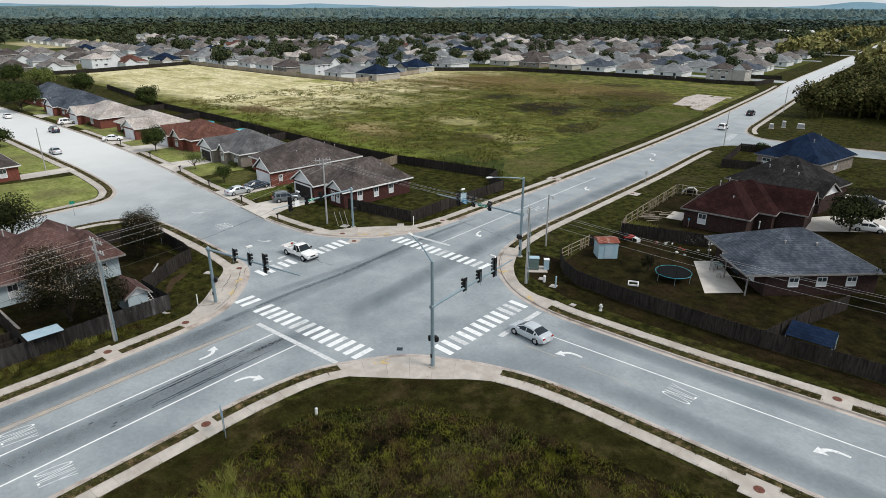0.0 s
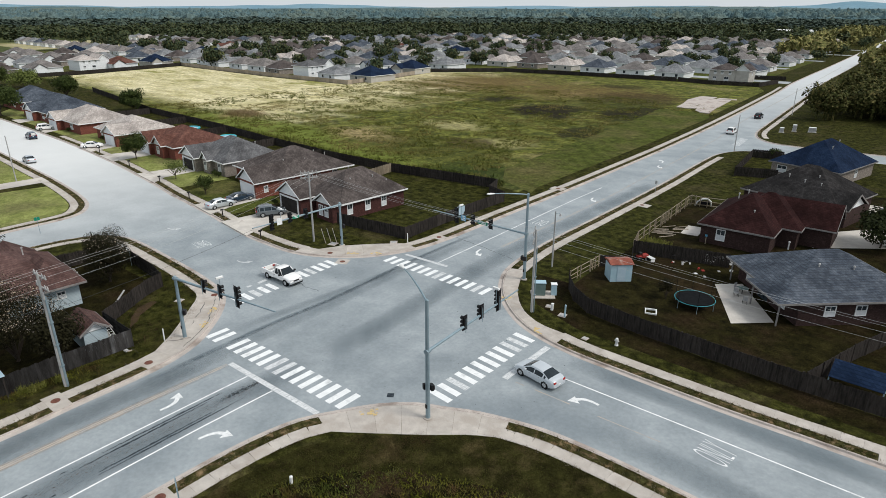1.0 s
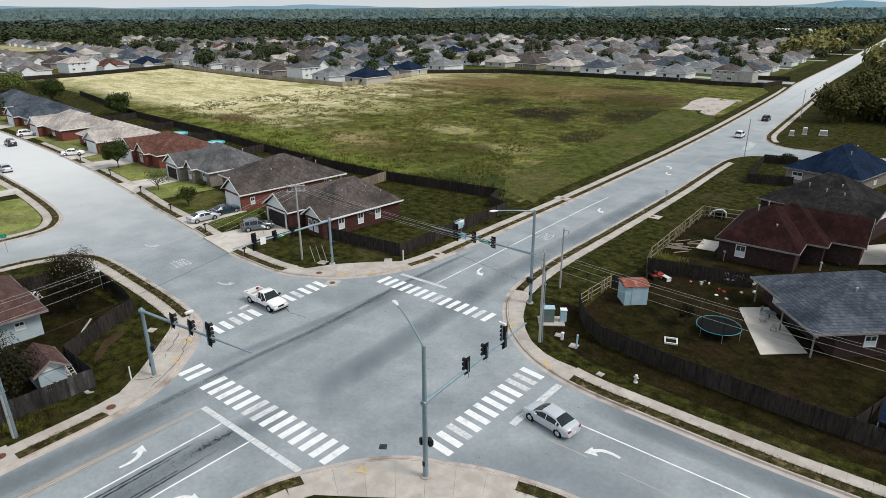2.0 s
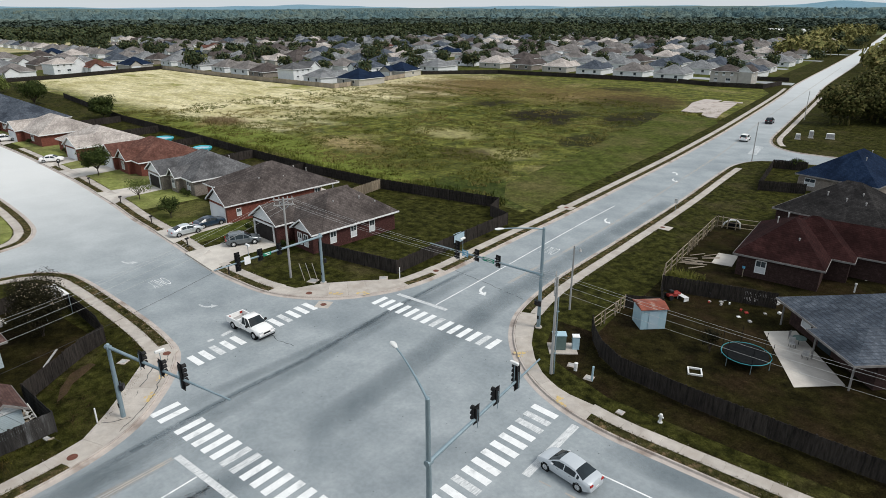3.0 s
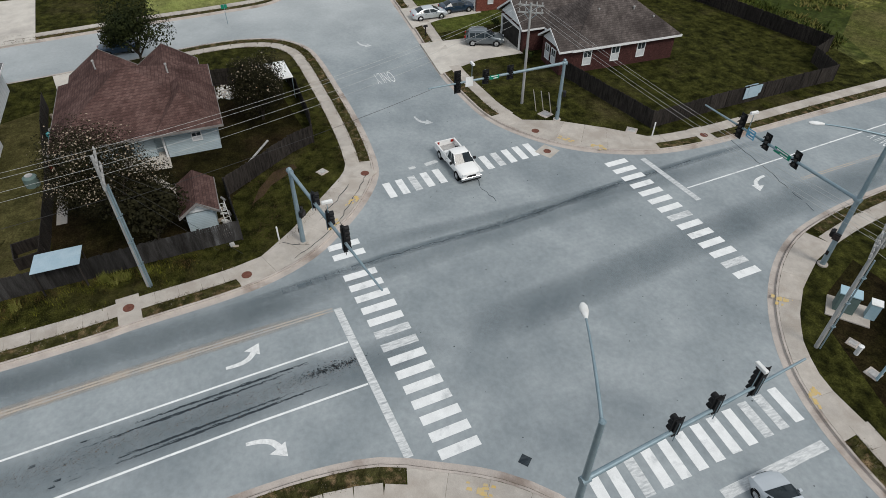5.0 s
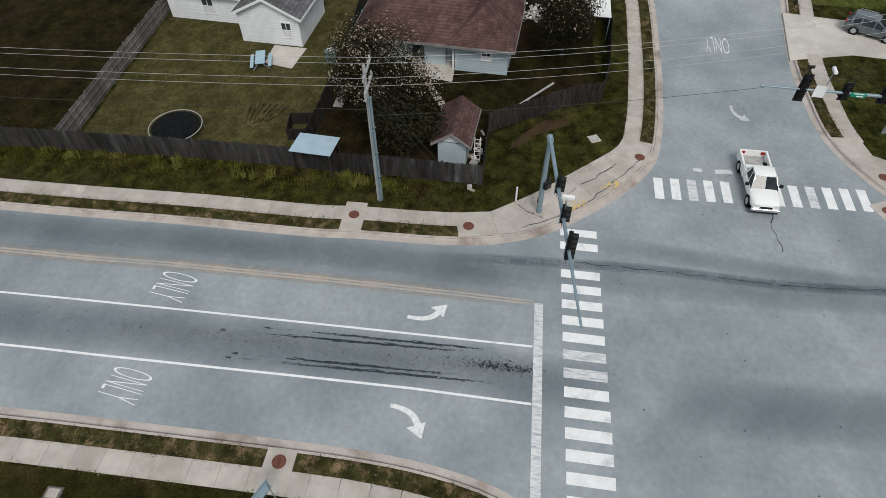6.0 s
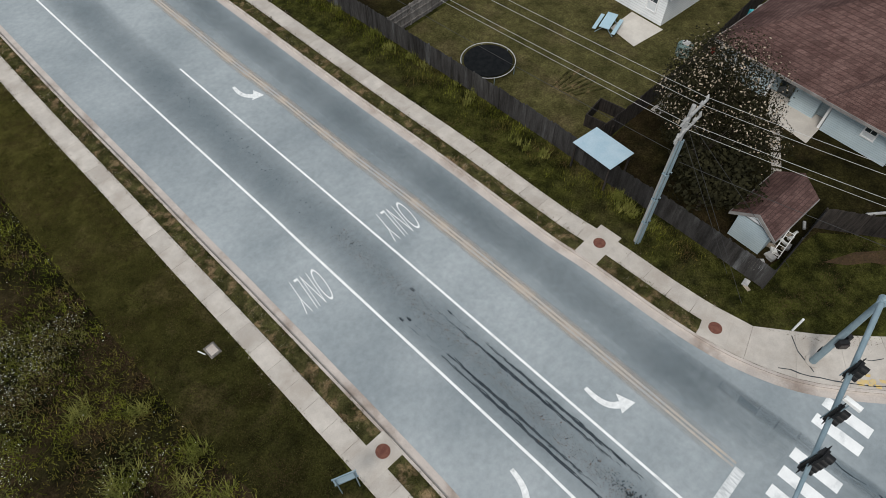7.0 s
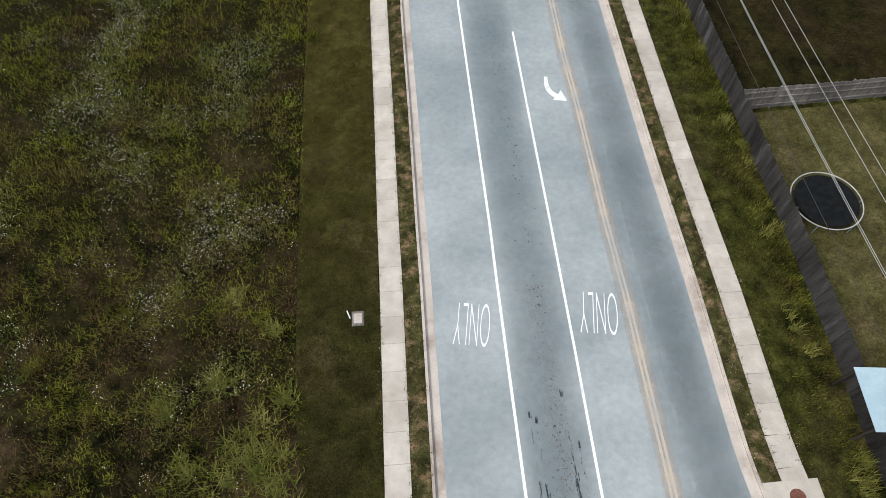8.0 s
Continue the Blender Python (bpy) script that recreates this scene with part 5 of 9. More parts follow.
for a in (0, 90, 180):
    part("nozzle", Build().tube([(0, 0, 0.5), (0.22 * math.cos(radians(a)), 0.22 * math.sin(radians(a)), 0.5)], 0.065, 8), WHITE_PAINT, ob)
ob = thing("signal_cabinet", 8.25, 15.1, LAND_Z, 40, label="green-grey signal control cabinet on a concrete pad", category="cabinet")
part("pad", Build().box(-1.3, -1.0, -0.05, 1.3, 1.0, 0.1, bevel=0.02), CONCRETE, ob)
part("body", Build().box(-0.95, -0.4, 0.1, 0.25, 0.4, 1.55, bevel=0.03), CABINET_GREEN, ob)
part("door", Build().box(-0.88, -0.43, 0.2, 0.18, -0.4, 1.45), CABINET_GREEN, ob)
part("lid", Build().box(-1.0, -0.45, 1.55, 0.3, 0.45, 1.62), CABINET_BLUE, ob)
for x, y, w, h in ((-3.4, 139.5, 1.0, 1.3), (-1.4, 143.2, 0.9, 1.8), (2.4, 145.0, 1.7, 1.3)):
    ob = thing("utility_cabinet", x, y, LAND_Z, 15, label="pale utility cabinet on the grass by the side street", category="cabinet", group="utility cabinets")
    part("pad", Build().box(-w / 2 - 0.15, -0.6, -0.05, w / 2 + 0.15, 0.6, 0.1), CONCRETE, ob)
    part("body", Build().box(-w / 2, -0.45, 0.1, w / 2, 0.45, h, bevel=0.04), WHITE_PAINT, ob)
    part("door", Build().box(-w / 2 + 0.06, -0.48, 0.2, w / 2 - 0.06, -0.45, h - 0.12), CLUTTER_GREY, ob)
ob = thing("meter_cabinet", 9.15, 15.9, LAND_Z, 40, label="slim pale blue meter cabinet on the same pad", category="cabinet")
part("body", Build().box(-0.3, -0.3, 0.1, 0.3, 0.3, 1.35, bevel=0.03), CABINET_BLUE, ob)
part("lid", Build().box(-0.34, -0.34, 1.35, 0.34, 0.34, 1.4), WHITE_PAINT, ob)


def road_sign(x, y, rz, w, h, z, mat, label, bars=3):
    ob = thing("road_sign", x, y, LAND_Z, rz, label=label, category="sign")
    part("post", Build().tube([(0, 0, 0), (0, 0, z + h)], 0.03, 6), GALV, ob)
    plate = part("plate", Build().box(-w / 2, 0.03, z, w / 2, 0.05, z + h), mat, ob)
    b = Build()
    for k in range(bars):
        b.box(-w * 0.32, 0.05, z + h * (0.2 + 0.25 * k), w * 0.32, 0.055, z + h * (0.3 + 0.25 * k))
    part("marking", b, BLACK if mat is WHITE_PAINT else WHITE_PAINT, plate)


ob = thing("road_sign", 10.05, -27.08, LAND_Z, 162, label="pale sign with blue lettering bars on two thin posts", category="sign")
for px in (-0.42, 0.42):
    part("post", Build().tube([(px, 0, 0), (px, 0, 2.35)], 0.03, 6), GALV, ob)
plate = part("plate", Build().box(-0.52, 0.03, 1.5, 0.52, 0.055, 2.35), TIN_BLUE, ob)
b = Build()
for k, (x0, x1) in enumerate(((-0.4, 0.38), (-0.4, 0.1), (-0.4, 0.3))):
    b.box(x0, 0.055, 1.62 + 0.24 * k, x1, 0.06, 1.74 + 0.24 * k)
part("marking", b, SIGN_BLUE, plate)
part("plate_frame", Build().box(-0.55, 0.0, 2.35, 0.55, 0.06, 2.42).box(-0.55, 0.0, 1.44, 0.55, 0.06, 1.5), GALV, ob)
road_sign(-7.6, -64.5, 0, 0.62, 0.75, 1.7, WHITE_PAINT, "white speed sign on a post at the fence")
road_sign(-1.0, 62.0, 180, 0.6, 0.75, 1.7, WHITE_PAINT, "white road sign on a post beside the sidewalk")
road_sign(-55.5, -17.0, 90, 0.7, 0.5, 1.9, SIGN_GREEN, "street sign on a thin post at the side street", 1)

# ---- houses ----
def hip_roof(b, x0, y0, x1, y1, z, rise, over=0.45, thick=0.16, ridge=None):
    """A hip roof over a rectangle, its ridge along the longer side."""
    x0, y0, x1, y1 = x0 - over, y0 - over, x1 + over, y1 + over
    w, d = x1 - x0, y1 - y0
    if w >= d:
        r = min(d / 2, w / 2 - 0.3) if ridge is None else ridge
        top = [(x0 + r, (y0 + y1) / 2), (x1 - r, (y0 + y1) / 2)]
    else:
        r = min(w / 2, d / 2 - 0.3) if ridge is None else ridge
        top = [((x0 + x1) / 2, y0 + r), ((x0 + x1) / 2, y1 - r)]
    v = [(x, y, zz) for zz in (z - thick, z) for x, y in ((x0, y0), (x1, y0), (x1, y1), (x0, y1))] + [(*t, z + rise) for t in top]
    f = [(3, 2, 1, 0)] + [(i, (i + 1) % 4, 4 + (i + 1) % 4, 4 + i) for i in range(4)]
    f += [(4, 5, 9, 8), (5, 6, 9), (6, 7, 8, 9), (7, 4, 8)] if w >= d else [(4, 5, 8), (5, 6, 9, 8), (6, 7, 9), (7, 4, 8, 9)]
    b.add(v, f)


def gable_roof(b, x0, x1, y0, y1, z, rise, over=0.4, thick=0.16):
    """A gable roof whose ridge runs along y; its gable ends stand at y0 and y1."""
    x0, x1, y0, y1, xm = x0 - over, x1 + over, y0 - over, y1 + over, (x0 + x1) / 2
    v = []
    for y in (y0, y1):
        v += [(x0, y, z), (x1, y, z), (xm, y, z + rise), (x0, y, z - thick), (x1, y, z - thick), (xm, y, z + rise - thick)]
    b.add(v, [(0, 2, 8, 6), (2, 1, 7, 8), (5, 3, 9, 11), (4, 5, 11, 10), (0, 6, 9, 3), (1, 4, 10, 7), (0, 3, 5, 2), (2, 5, 4, 1), (6, 8, 11, 9), (8, 7, 10, 11)])


def rim(b, x0, y0, x1, y1, z, over=0.45, h=0.22, t=0.05):
    x0, y0, x1, y1 = x0 - over - t, y0 - over - t, x1 + over + t, y1 + over + t
    for a in ((x0, y0, x1, y0 + t), (x0, y1 - t, x1, y1), (x0, y0 + t, x0 + t, y1 - t), (x1 - t, y0 + t, x1, y1 - t)):
        b.box(a[0], a[1], z - h, a[2], a[3], z - 0.01)


def window(parent, side, at, z, w, h, wall, blind=True):
    """A window on the wall whose outward side is 's', 'e', 'n' or 'w', at that place along it."""
    turn = {"s": 0, "e": 90, "n": 180, "w": 270}[side]
    m = {"s": pose(at, wall, z), "n": pose(at, wall, z, 0, 0, 180), "e": pose(wall, at, z, 0, 0, 90), "w": pose(wall, at, z, 0, 0, 270)}[side]
    fr = Build()
    for a in ((-w / 2 - 0.09, -h / 2 - 0.09, w / 2 + 0.09, -h / 2), (-w / 2 - 0.09, h / 2, w / 2 + 0.09, h / 2 + 0.09), (-w / 2 - 0.09, -h / 2, -w / 2, h / 2), (w / 2, -h / 2, w / 2 + 0.09, h / 2), (-w / 2, -0.03, w / 2, 0.03), (-0.02, 0.03, 0.02, h / 2)):
        fr.box(a[0], -0.07, a[1], a[2], 0.02, a[3], m)
    win = part("window", fr, TRIM, parent)
    part("pane", Build().box(-w / 2, -0.03, 0.03, w / 2, 0.0, h / 2, m), GLASS, win)
    part("pane", Build().box(-w / 2, -0.035, -h / 2, w / 2, 0.0, -0.03, m), BLIND if blind else GLASS, win)


def garage_door(parent, at, y, w=4.9, h=2.15, side="s"):
    m = pose(at, y, 0) if side == "s" else (pose(y, at, 0, 0, 0, 90) if side == "e" else (pose(y, at, 0, 0, 0, 270) if side == "w" else pose(at, y, 0, 0, 0, 180)))
    d = part("garage_door", Build().box(-w / 2, -0.05, 0.0, w / 2, 0.05, h, m), GARAGE, parent)
    for k in range(4):
        part("door_panel", Build().box(-w / 2 + 0.06, -0.075, 0.05 + k * h / 4, w / 2 - 0.06, -0.05, (k + 1) * h / 4 - 0.03, m), GARAGE, d)
    b = Build()
    for a in ((-w / 2 - 0.15, 0, -w / 2, h), (w / 2, 0, w / 2 + 0.15, h), (-w / 2 - 0.15, h, w / 2 + 0.15, h + 0.18)):
        b.box(a[0], -0.08, a[1], a[2], 0.05, a[3], m)
    part("door_frame", b, TRIM, parent)


def house(x, y, rz, blocks, wall, roof, label, eave=2.75, doors=(), windows=(), vents=(), gable_mat=None, group="", category="house", trim=None):
    """blocks: (kind, x0, y0, x1, y1, rise[, extra]) with kind 'hip', 'gs' (gable to the south, y0), 'ge' (gable to the east), 'gn', 'gw'."""
    ob = thing("house", x, y, LAND_Z, rz, label=label, category=category, group=group)
    for k, blk in enumerate(blocks):
        kind, x0, y0, x1, y1, rise = blk[:6]
        z = eave + 0.012 * k
        inset = 0.012 * k
        wx0, wy0, wx1, wy1 = blk[7] if len(blk) > 7 else (x0, y0, x1, y1)
        part("wall", Build().box(wx0 + inset, wy0 + inset, -0.3, wx1 - inset, wy1 - inset, z - 0.05), wall, ob)
        r, t = Build(), Build()
        if kind == "hip":
            hip_roof(r, x0, y0, x1, y1, z, rise, ridge=blk[6] if len(blk) > 6 else None)
            rim(t, x0, y0, x1, y1, z)
        else:
            if kind in ("gs", "gn"):
                gable_roof(r, x0, x1, y0, y1, z, rise)
                m = Matrix.Identity(4)
                gx0, gx1, gy0, gy1 = x0, x1, y0, y1
            else:
                m = pose(0, 0, 0, 0, 0, 90)
                gx0, gx1, gy0, gy1 = y0, y1, -x1, -x0
                gable_roof(r, gx0, gx1, gy0, gy1, z, rise)
                r.v = [tuple(m @ Vector(p)) for p in r.v]
            xm = (gx0 + gx1) / 2
            end = gy0 if kind in ("gs", "ge") else gy1
            sgn = -1 if kind in ("gs", "ge") else 1
            g = Build()
            tri = [(gx0 + 0.02, z - 0.1), (gx1 - 0.02, z - 0.1), (xm, z + rise * 0.93)]
            ya, yb = end + sgn * 0.0, end - sgn * 0.2
            g.add([m @ Vector((px, yy, pz)) for yy in (ya, yb) for px, pz in tri], [(0, 1, 2), (5, 4, 3), (0, 3, 4, 1), (1, 4, 5, 2), (2, 5, 3, 0)])
            part("gable", g, gable_mat or SIDING, ob)
            # barge boards along the gable, and eave boards
            e = end + sgn * 0.45
            for s in (-1, 1):
                xa = xm + s * ((gx1 - gx0) / 2 + 0.42)
                quad = [(xa, z - 0.2), (xa, z + 0.03), (xm, z + rise + 0.03), (xm, z + rise - 0.2)]
                pts = [m @ Vector((px, yy, pz)) for yy in (e, e - sgn * 0.05) for px, pz in quad]
                t.add(pts, [(0, 1, 2, 3), (7, 6, 5, 4), (0, 4, 5, 1), (1, 5, 6, 2), (2, 6, 7, 3), (3, 7, 4, 0)])
                bx = [(xa - 0.025, gy0 - 0.4, z - 0.2), (xa + 0.025, gy1 + 0.4, z - 0.01)]
                c = Build().box(*bx[0], *bx[1])
                t.add([m @ Vector(p) for p in c.v], c.f)
        part("roof", r, roof, ob)
        part("fascia", t, trim or TRIM, ob)
    for d in doors:
        if d[0] == "garage":
            garage_door(ob, *d[1:])
        elif d[0] == "carport":
            # an open bay: a dark panel for its inner shade, framed by two posts and a beam
            _, at, yy, w, h = d
            part("open_bay", Build().box(at - w / 2, yy - 0.02, 0.0, at + w / 2, yy + 0.05, h), BAY_SHADE, ob, "dark panel for the shade in an open carport bay")
            for px in (at - w / 2, at + w / 2):
                part("post", Build().box(px - 0.09, yy - 0.2, 0, px + 0.09, yy - 0.03, h + 0.2), TRIM, ob)
            part("beam", Build().box(at - w / 2 - 0.1, yy - 0.16, h, at + w / 2 + 0.1, yy - 0.03, h + 0.22), TRIM, ob)
        else:
            part("front_door", Build().box(d[1] - 0.5, d[2] - 0.06, 0, d[1] + 0.5, d[2] + 0.02, 2.1), d[3] if len(d) > 3 else ROOF_DARK, ob)
    for w in windows:
        window(ob, *w)
    for vx, vy, vz in vents:
        part("roof_vent", Build().tube([(vx, vy, vz - 0.5), (vx, vy, vz + 0.35)], 0.07, 7).tube([(vx, vy, vz + 0.3), (vx, vy, vz + 0.42)], [0.13, 0.1], 7), CLUTTER_GREY, ob)
    return ob


# North-west row, each in its own frame whose x runs along the street and whose front faces south.
house(-34.6, 21.6, -2, [("hip", -2.8, -5.6, 6.2, 6.8, 3.6), ("gs", -6.6, -8.4, -0.4, 5.6, 2.2), ("gs", 2.0, -7.2, 6.2, 1.0, 1.6)], BRICK_DARK, ROOF_BROWN,
      "dark red brick corner bungalow with brown-grey shingle roof and white gables", doors=(("front_door", -1.0, -5.62), ("carport", -3.5, -8.42, 5.0, 2.25)),
      windows=(("e", -4.0, 1.55, 0.85, 1.5, 6.2), ("e", -0.6, 1.55, 0.85, 1.5, 6.2), ("e", 2.6, 1.55, 0.85, 1.5, 6.2), ("s", 3.3, 1.5, 0.8, 1.5, -7.2), ("s", 4.7, 1.5, 0.8, 1.5, -7.2), ("s", 1.2, 1.5, 0.8, 1.4, -5.6)),
      vents=((3.6, 2.6, 4.9), (4.6, 4.6, 4.0), (3.2, -1.5, 5.0)))
house(-55.0, 24.0, -3, [("hip", -7.5, -6.5, 7.0, 9.2, 3.6, None, (-7.5, -6.5, 7.0, 6.3)), ("gs", 1.6, -10.4, 7.2, 0.5, 2.2), ("gs", -0.6, -8.4, 1.5, 0, 1.3)], BRICK_RED, ROOF_BROWN,
      "red brick bungalow with brown-grey shingle roof and white garage gable", doors=(("garage", 4.4, -10.45, 4.6, 2.15), ("front_door", 0.4, -6.52)),
      windows=(("e", 5.6, 1.5, 0.9, 1.5, 7.0), ("s", -3.4, 1.5, 1.4, 1.4, -6.5), ("e", -8.5, 1.4, 0.6, 1.0, 7.2)), vents=((4.0, -3, 4.7), (4.5, 1, 4.4), (2.0, 4.5, 5.0), (1.0, 7.5, 4.0)))
house(-72.6, 23.0, -3, [("hip", -7.2, -5.6, 7.2, 6.2, 3.4), ("gs", -7.2, -7.8, -0.8, 0, 2.0), ("gs", 0.3, -6.8, 2.8, 0, 1.5)], BRICK_TAN, ROOF_GREY,
      "tan-grey brick bungalow with grey shingle roof", doors=(("carport", -4.0, -7.82, 4.8, 2.15), ("front_door", -0.2, -5.62)), windows=(("s", 1.5, 1.5, 0.9, 1.5, -6.8), ("e", -2.5, 1.5, 0.9, 1.4, 7.2), ("s", 5.0, 1.5, 1.2, 1.4, -5.6)),
      vents=((-4, 2.5, 4.8), (3.5, 3, 4.8)))
house(-95.2, 23.6, -2, [("hip", -6.8, -6.4, 9.0, 6.2, 3.0), ("gs", -6.6, -8.0, -0.2, 0, 2.0), ("gs", 1.0, -7.6, 5.6, 0, 1.9)], BRICK_RED, ROOF_RUST,
      "red brick bungalow with red-brown shingle roof and white gables", doors=(("garage", -3.4, -8.05, 4.8, 2.15), ("front_door", 0.4, -6.42)), windows=(("s", 3.2, 1.5, 1.2, 1.5, -7.6), ("e", 0, 1.5, 1.0, 1.4, 9.0)))
house(-118.0, 21.2, 2, [("hip", -7.0, -6.2, 8.0, 6.6, 3.0), ("gs", 1.2, -7.8, 8.0, 0, 2.0)], BRICK_RED, ROOF_TAN, "red brick bungalow with pale tan shingle roof", doors=(("garage", 4.6, -7.85, 4.8, 2.15), ("front_door", -0.5, -6.22)),
      windows=(("s", -3.5, 1.5, 1.3, 1.4, -6.2), ("e", 2, 1.5, 1.0, 1.4, 8.0), ("e", -3, 1.5, 1.0, 1.4, 8.0)))
house(-141.0, 19.4, 2, [("hip", -9.0, -6.4, 8.6, 6.8, 3.3), ("gs", -8.6, -8.0, -2.6, 0, 2.0)], BRICK_RED, ROOF_TAN, "red brick bungalow with pale tan shingle roof", doors=(("garage", -5.6, -8.05, 4.8, 2.15),),
      windows=(("s", 3.0, 1.5, 1.6, 1.4, -6.4), ("e", 0, 1.5, 1.0, 1.4, 8.6)))
house(-168.0, 20.0, 2, [("hip", -11.0, -7.0, 11.0, 7.5, 4.0), ("gs", -4.0, -8.6, 3.0, 0, 2.2)], BRICK_RED, ROOF_SLATE, "red brick bungalow with blue-grey shingle roof", doors=(("garage", -0.5, -8.65, 4.8, 2.15),), windows=(("s", 6.0, 1.5, 1.6, 1.4, -7.0), ("e", 0, 1.5, 1.0, 1.4, 11.0)))
house(-198.0, 21.0, 3, [("hip", -9.0, -7.0, 9.0, 7.0, 4.0)], BRICK_RED, ROOF_SLATE, "red brick bungalow with blue-grey shingle roof", windows=(("s", 3.0, 1.5, 1.6, 1.4, -7.0),))
# South of the west street
house(-97.0, -24.5, 0, [("hip", -9.0, -8.0, 10.0, 8.0, 3.4), ("ge", 6.0, -5.0, 13.5, 1.5, 1.8)], BRICK_RED, ROOF_BROWN, "red brick bungalow with brown-grey shingle roof", windows=(("n", 4.0, 1.5, 1.4, 1.4, 8.0), ("e", 5.5, 1.5, 1.0, 1.4, 10.0)))
house(-82.0, -31.0, 0, [("hip", -7.0, -7.0, 7.0, 7.0, 3.2)], BRICK_DARK, ROOF_BROWN, "dark brick bungalow with brown-grey shingle roof", windows=(("n", 3.0, 1.5, 1.2, 1.4, 7.0), ("e", 2.0, 1.5, 1.2, 1.4, 7.0)))
house(-128.0, -22.0, 0, [("hip", -8.0, -7.0, 8.0, 7.0, 3.2)], BRICK_TAN, ROOF_GREY, "tan brick bungalow with grey shingle roof", windows=(("n", 3.0, 1.5, 1.2, 1.4, 7.0),))
# South-west corner
corner = house(-31.8, -27.2, 0, [("hip", -6.2, -6.2, 5.4, 6.4, 3.5, None, (-6.2, -6.2, 3.85, 6.4)), ("gw", -8.2, -5.4, -1.0, 0.2, 2.2), ("gw", -8.0, 0.6, -1.0, 5.6, 1.95), ("hip", -1.0, 1.9, 5.5, 6.5, 2.5, 2.5, (3.9, 2.0, 5.0, 6.3))], SIDING_BLUE, ROOF_MAROON,
      "pale blue-sided bungalow with maroon-brown shingle roof on the corner lot", trim=TRIM_DULL, windows=(("e", 4.6, 1.6, 0.7, 0.7, 5.05), ("e", -4.5, 1.5, 0.9, 1.4, 5.05), ("n", 0.0, 1.5, 1.0, 1.4, 6.4)),
      vents=((-4, -2.6, 5.4), (-1.5, 3.4, 5.2)))
sw = corner
part("wall", Build().box(3.8, 2.0, -0.3, 5.05, 6.38, 2.7), SIDING_BLUE, sw)
part("wall", Build().box(3.8, -6.18, -0.3, 5.05, -2.35, 2.7), SIDING_BLUE, sw)
part("glass_door", Build().box(3.85, -1.9, 0.08, 3.92, -0.9, 2.1), GLASS, sw, "half-glazed back door")
part("utility_closet", Build().box(3.85, -0.7, 0.0, 4.5, 1.1, 2.3), SIDING_BLUE, sw, "boxed-in closet under the porch roof")
for py in (-2.2, 1.85):
    part("post", Build().box(4.85, py - 0.08, 0, 5.01, py + 0.08, 2.7), TRIM, sw)
house(-38.0, -45.8, 0, [("hip", -7.5, -7.0, 7.5, 6.0, 3.2), ("ge", 4.0, 1.2, 10.2, 6.8, 1.6)], SIDING, ROOF_GREY, "white-sided bungalow with grey shingle roof and blue back door", windows=(("e", -3.0, 1.5, 1.0, 1.4, 7.5), ("e", 5.6, 1.5, 0.8, 1.3, 10.2)))
# North-east
ob = house(30.0, 34.6, 46, [("hip", -6.3, -6.3, 7.6, 5.5, 3.2, None, (-5.2, -6.3, 7.6, 5.5)), ("hip", -7.3, -6.35, 3.0, -1.0, 1.65, None, (-5.1, -6.2, 2.8, -1.2))], BRICK_BROWN, ROOF_SLATE, "dark brick bungalow with blue-grey shingle roof and a covered patio",
           windows=(("w", 3.0, 1.5, 1.2, 1.4, -5.2), ("w", -3.4, 1.5, 1.2, 1.4, -5.2), ("s", -2.0, 1.6, 1.0, 1.0, -6.3), ("s", 1.2, 1.6, 1.0, 1.0, -6.3), ("s", 4.6, 1.6, 1.0, 1.0, -6.3)), vents=((-2.5, 1.5, 5.7), (2.0, -3.0, 4.6), (-1.5, -2.6, 4.8)), trim=TRIM_DULL)
for px, py in ((-7.2, -6.2), (-7.2, -1.2), (-6.2, 5.3)):
    part("post", Build().box(px - 0.06, py - 0.06, 0, px + 0.06, py + 0.06, 2.72), TRIM_DULL, ob)
part("glass_door", Build().box(-5.27, -0.9, 0.05, -5.2, 0.9, 2.1), GLASS, ob, "sliding glass patio door")
house(18.0, 51.0, 5, [("hip", -4.6, -6.6, 4.0, 7.2, 3.4, 7.0), ("hip", -3.0, -2.0, 6.3, 7.2, 3.3, 4.7), ("ge", 0.0, 0.4, 10.0, 7.4, 2.7)], BRICK_BROWN, ROOF_RED, "dark brick house with deep red stepped hip roof",
      vents=((-2.2, 1.2, 5.2), (-1.4, 3.0, 5.4), (1.0, -3.4, 4.4)), windows=(("w", 2.0, 1.5, 1.0, 1.4, -4.6), ("s", -2.0, 1.5, 1.0, 1.4, -6.6), ("w", -3.6, 1.5, 1.0, 1.4, -4.6)), trim=TRIM_DULL)
house(20.0, 71.4, -10, [("hip", -7.0, -6.4, 6.8, 6.6, 4.2, 6.4), ("ge", 1.0, -6.2, 8.2, -0.4, 1.9)], BRICK_BROWN, ROOF_DARK, "dark brick bungalow with charcoal shingle roof and a white side gable", vents=((2, -2, 5.6), (0.6, -3.4, 4.9), (3, -3.4, 4.8), (-2, -3, 5.2)),
      windows=(("w", 0, 1.5, 1.2, 1.4, -7.0), ("s", 4.0, 1.5, 1.2, 1.4, -6.4)), trim=TRIM_DULL)
house(16.0, 96.5, -10, [("hip", -6.0, -7.2, 6.0, 7.8, 4.2)], BRICK_TAN, ROOF_BLUE, "tan brick bungalow with navy blue shingle roof", windows=(("s", -4.0, 1.5, 1.6, 1.2, -7.2), ("e", 0, 1.5, 1.0, 1.4, 6.0)), vents=((1, 3, 6.2), (2, -2, 5.8)), trim=TRIM_DULL)


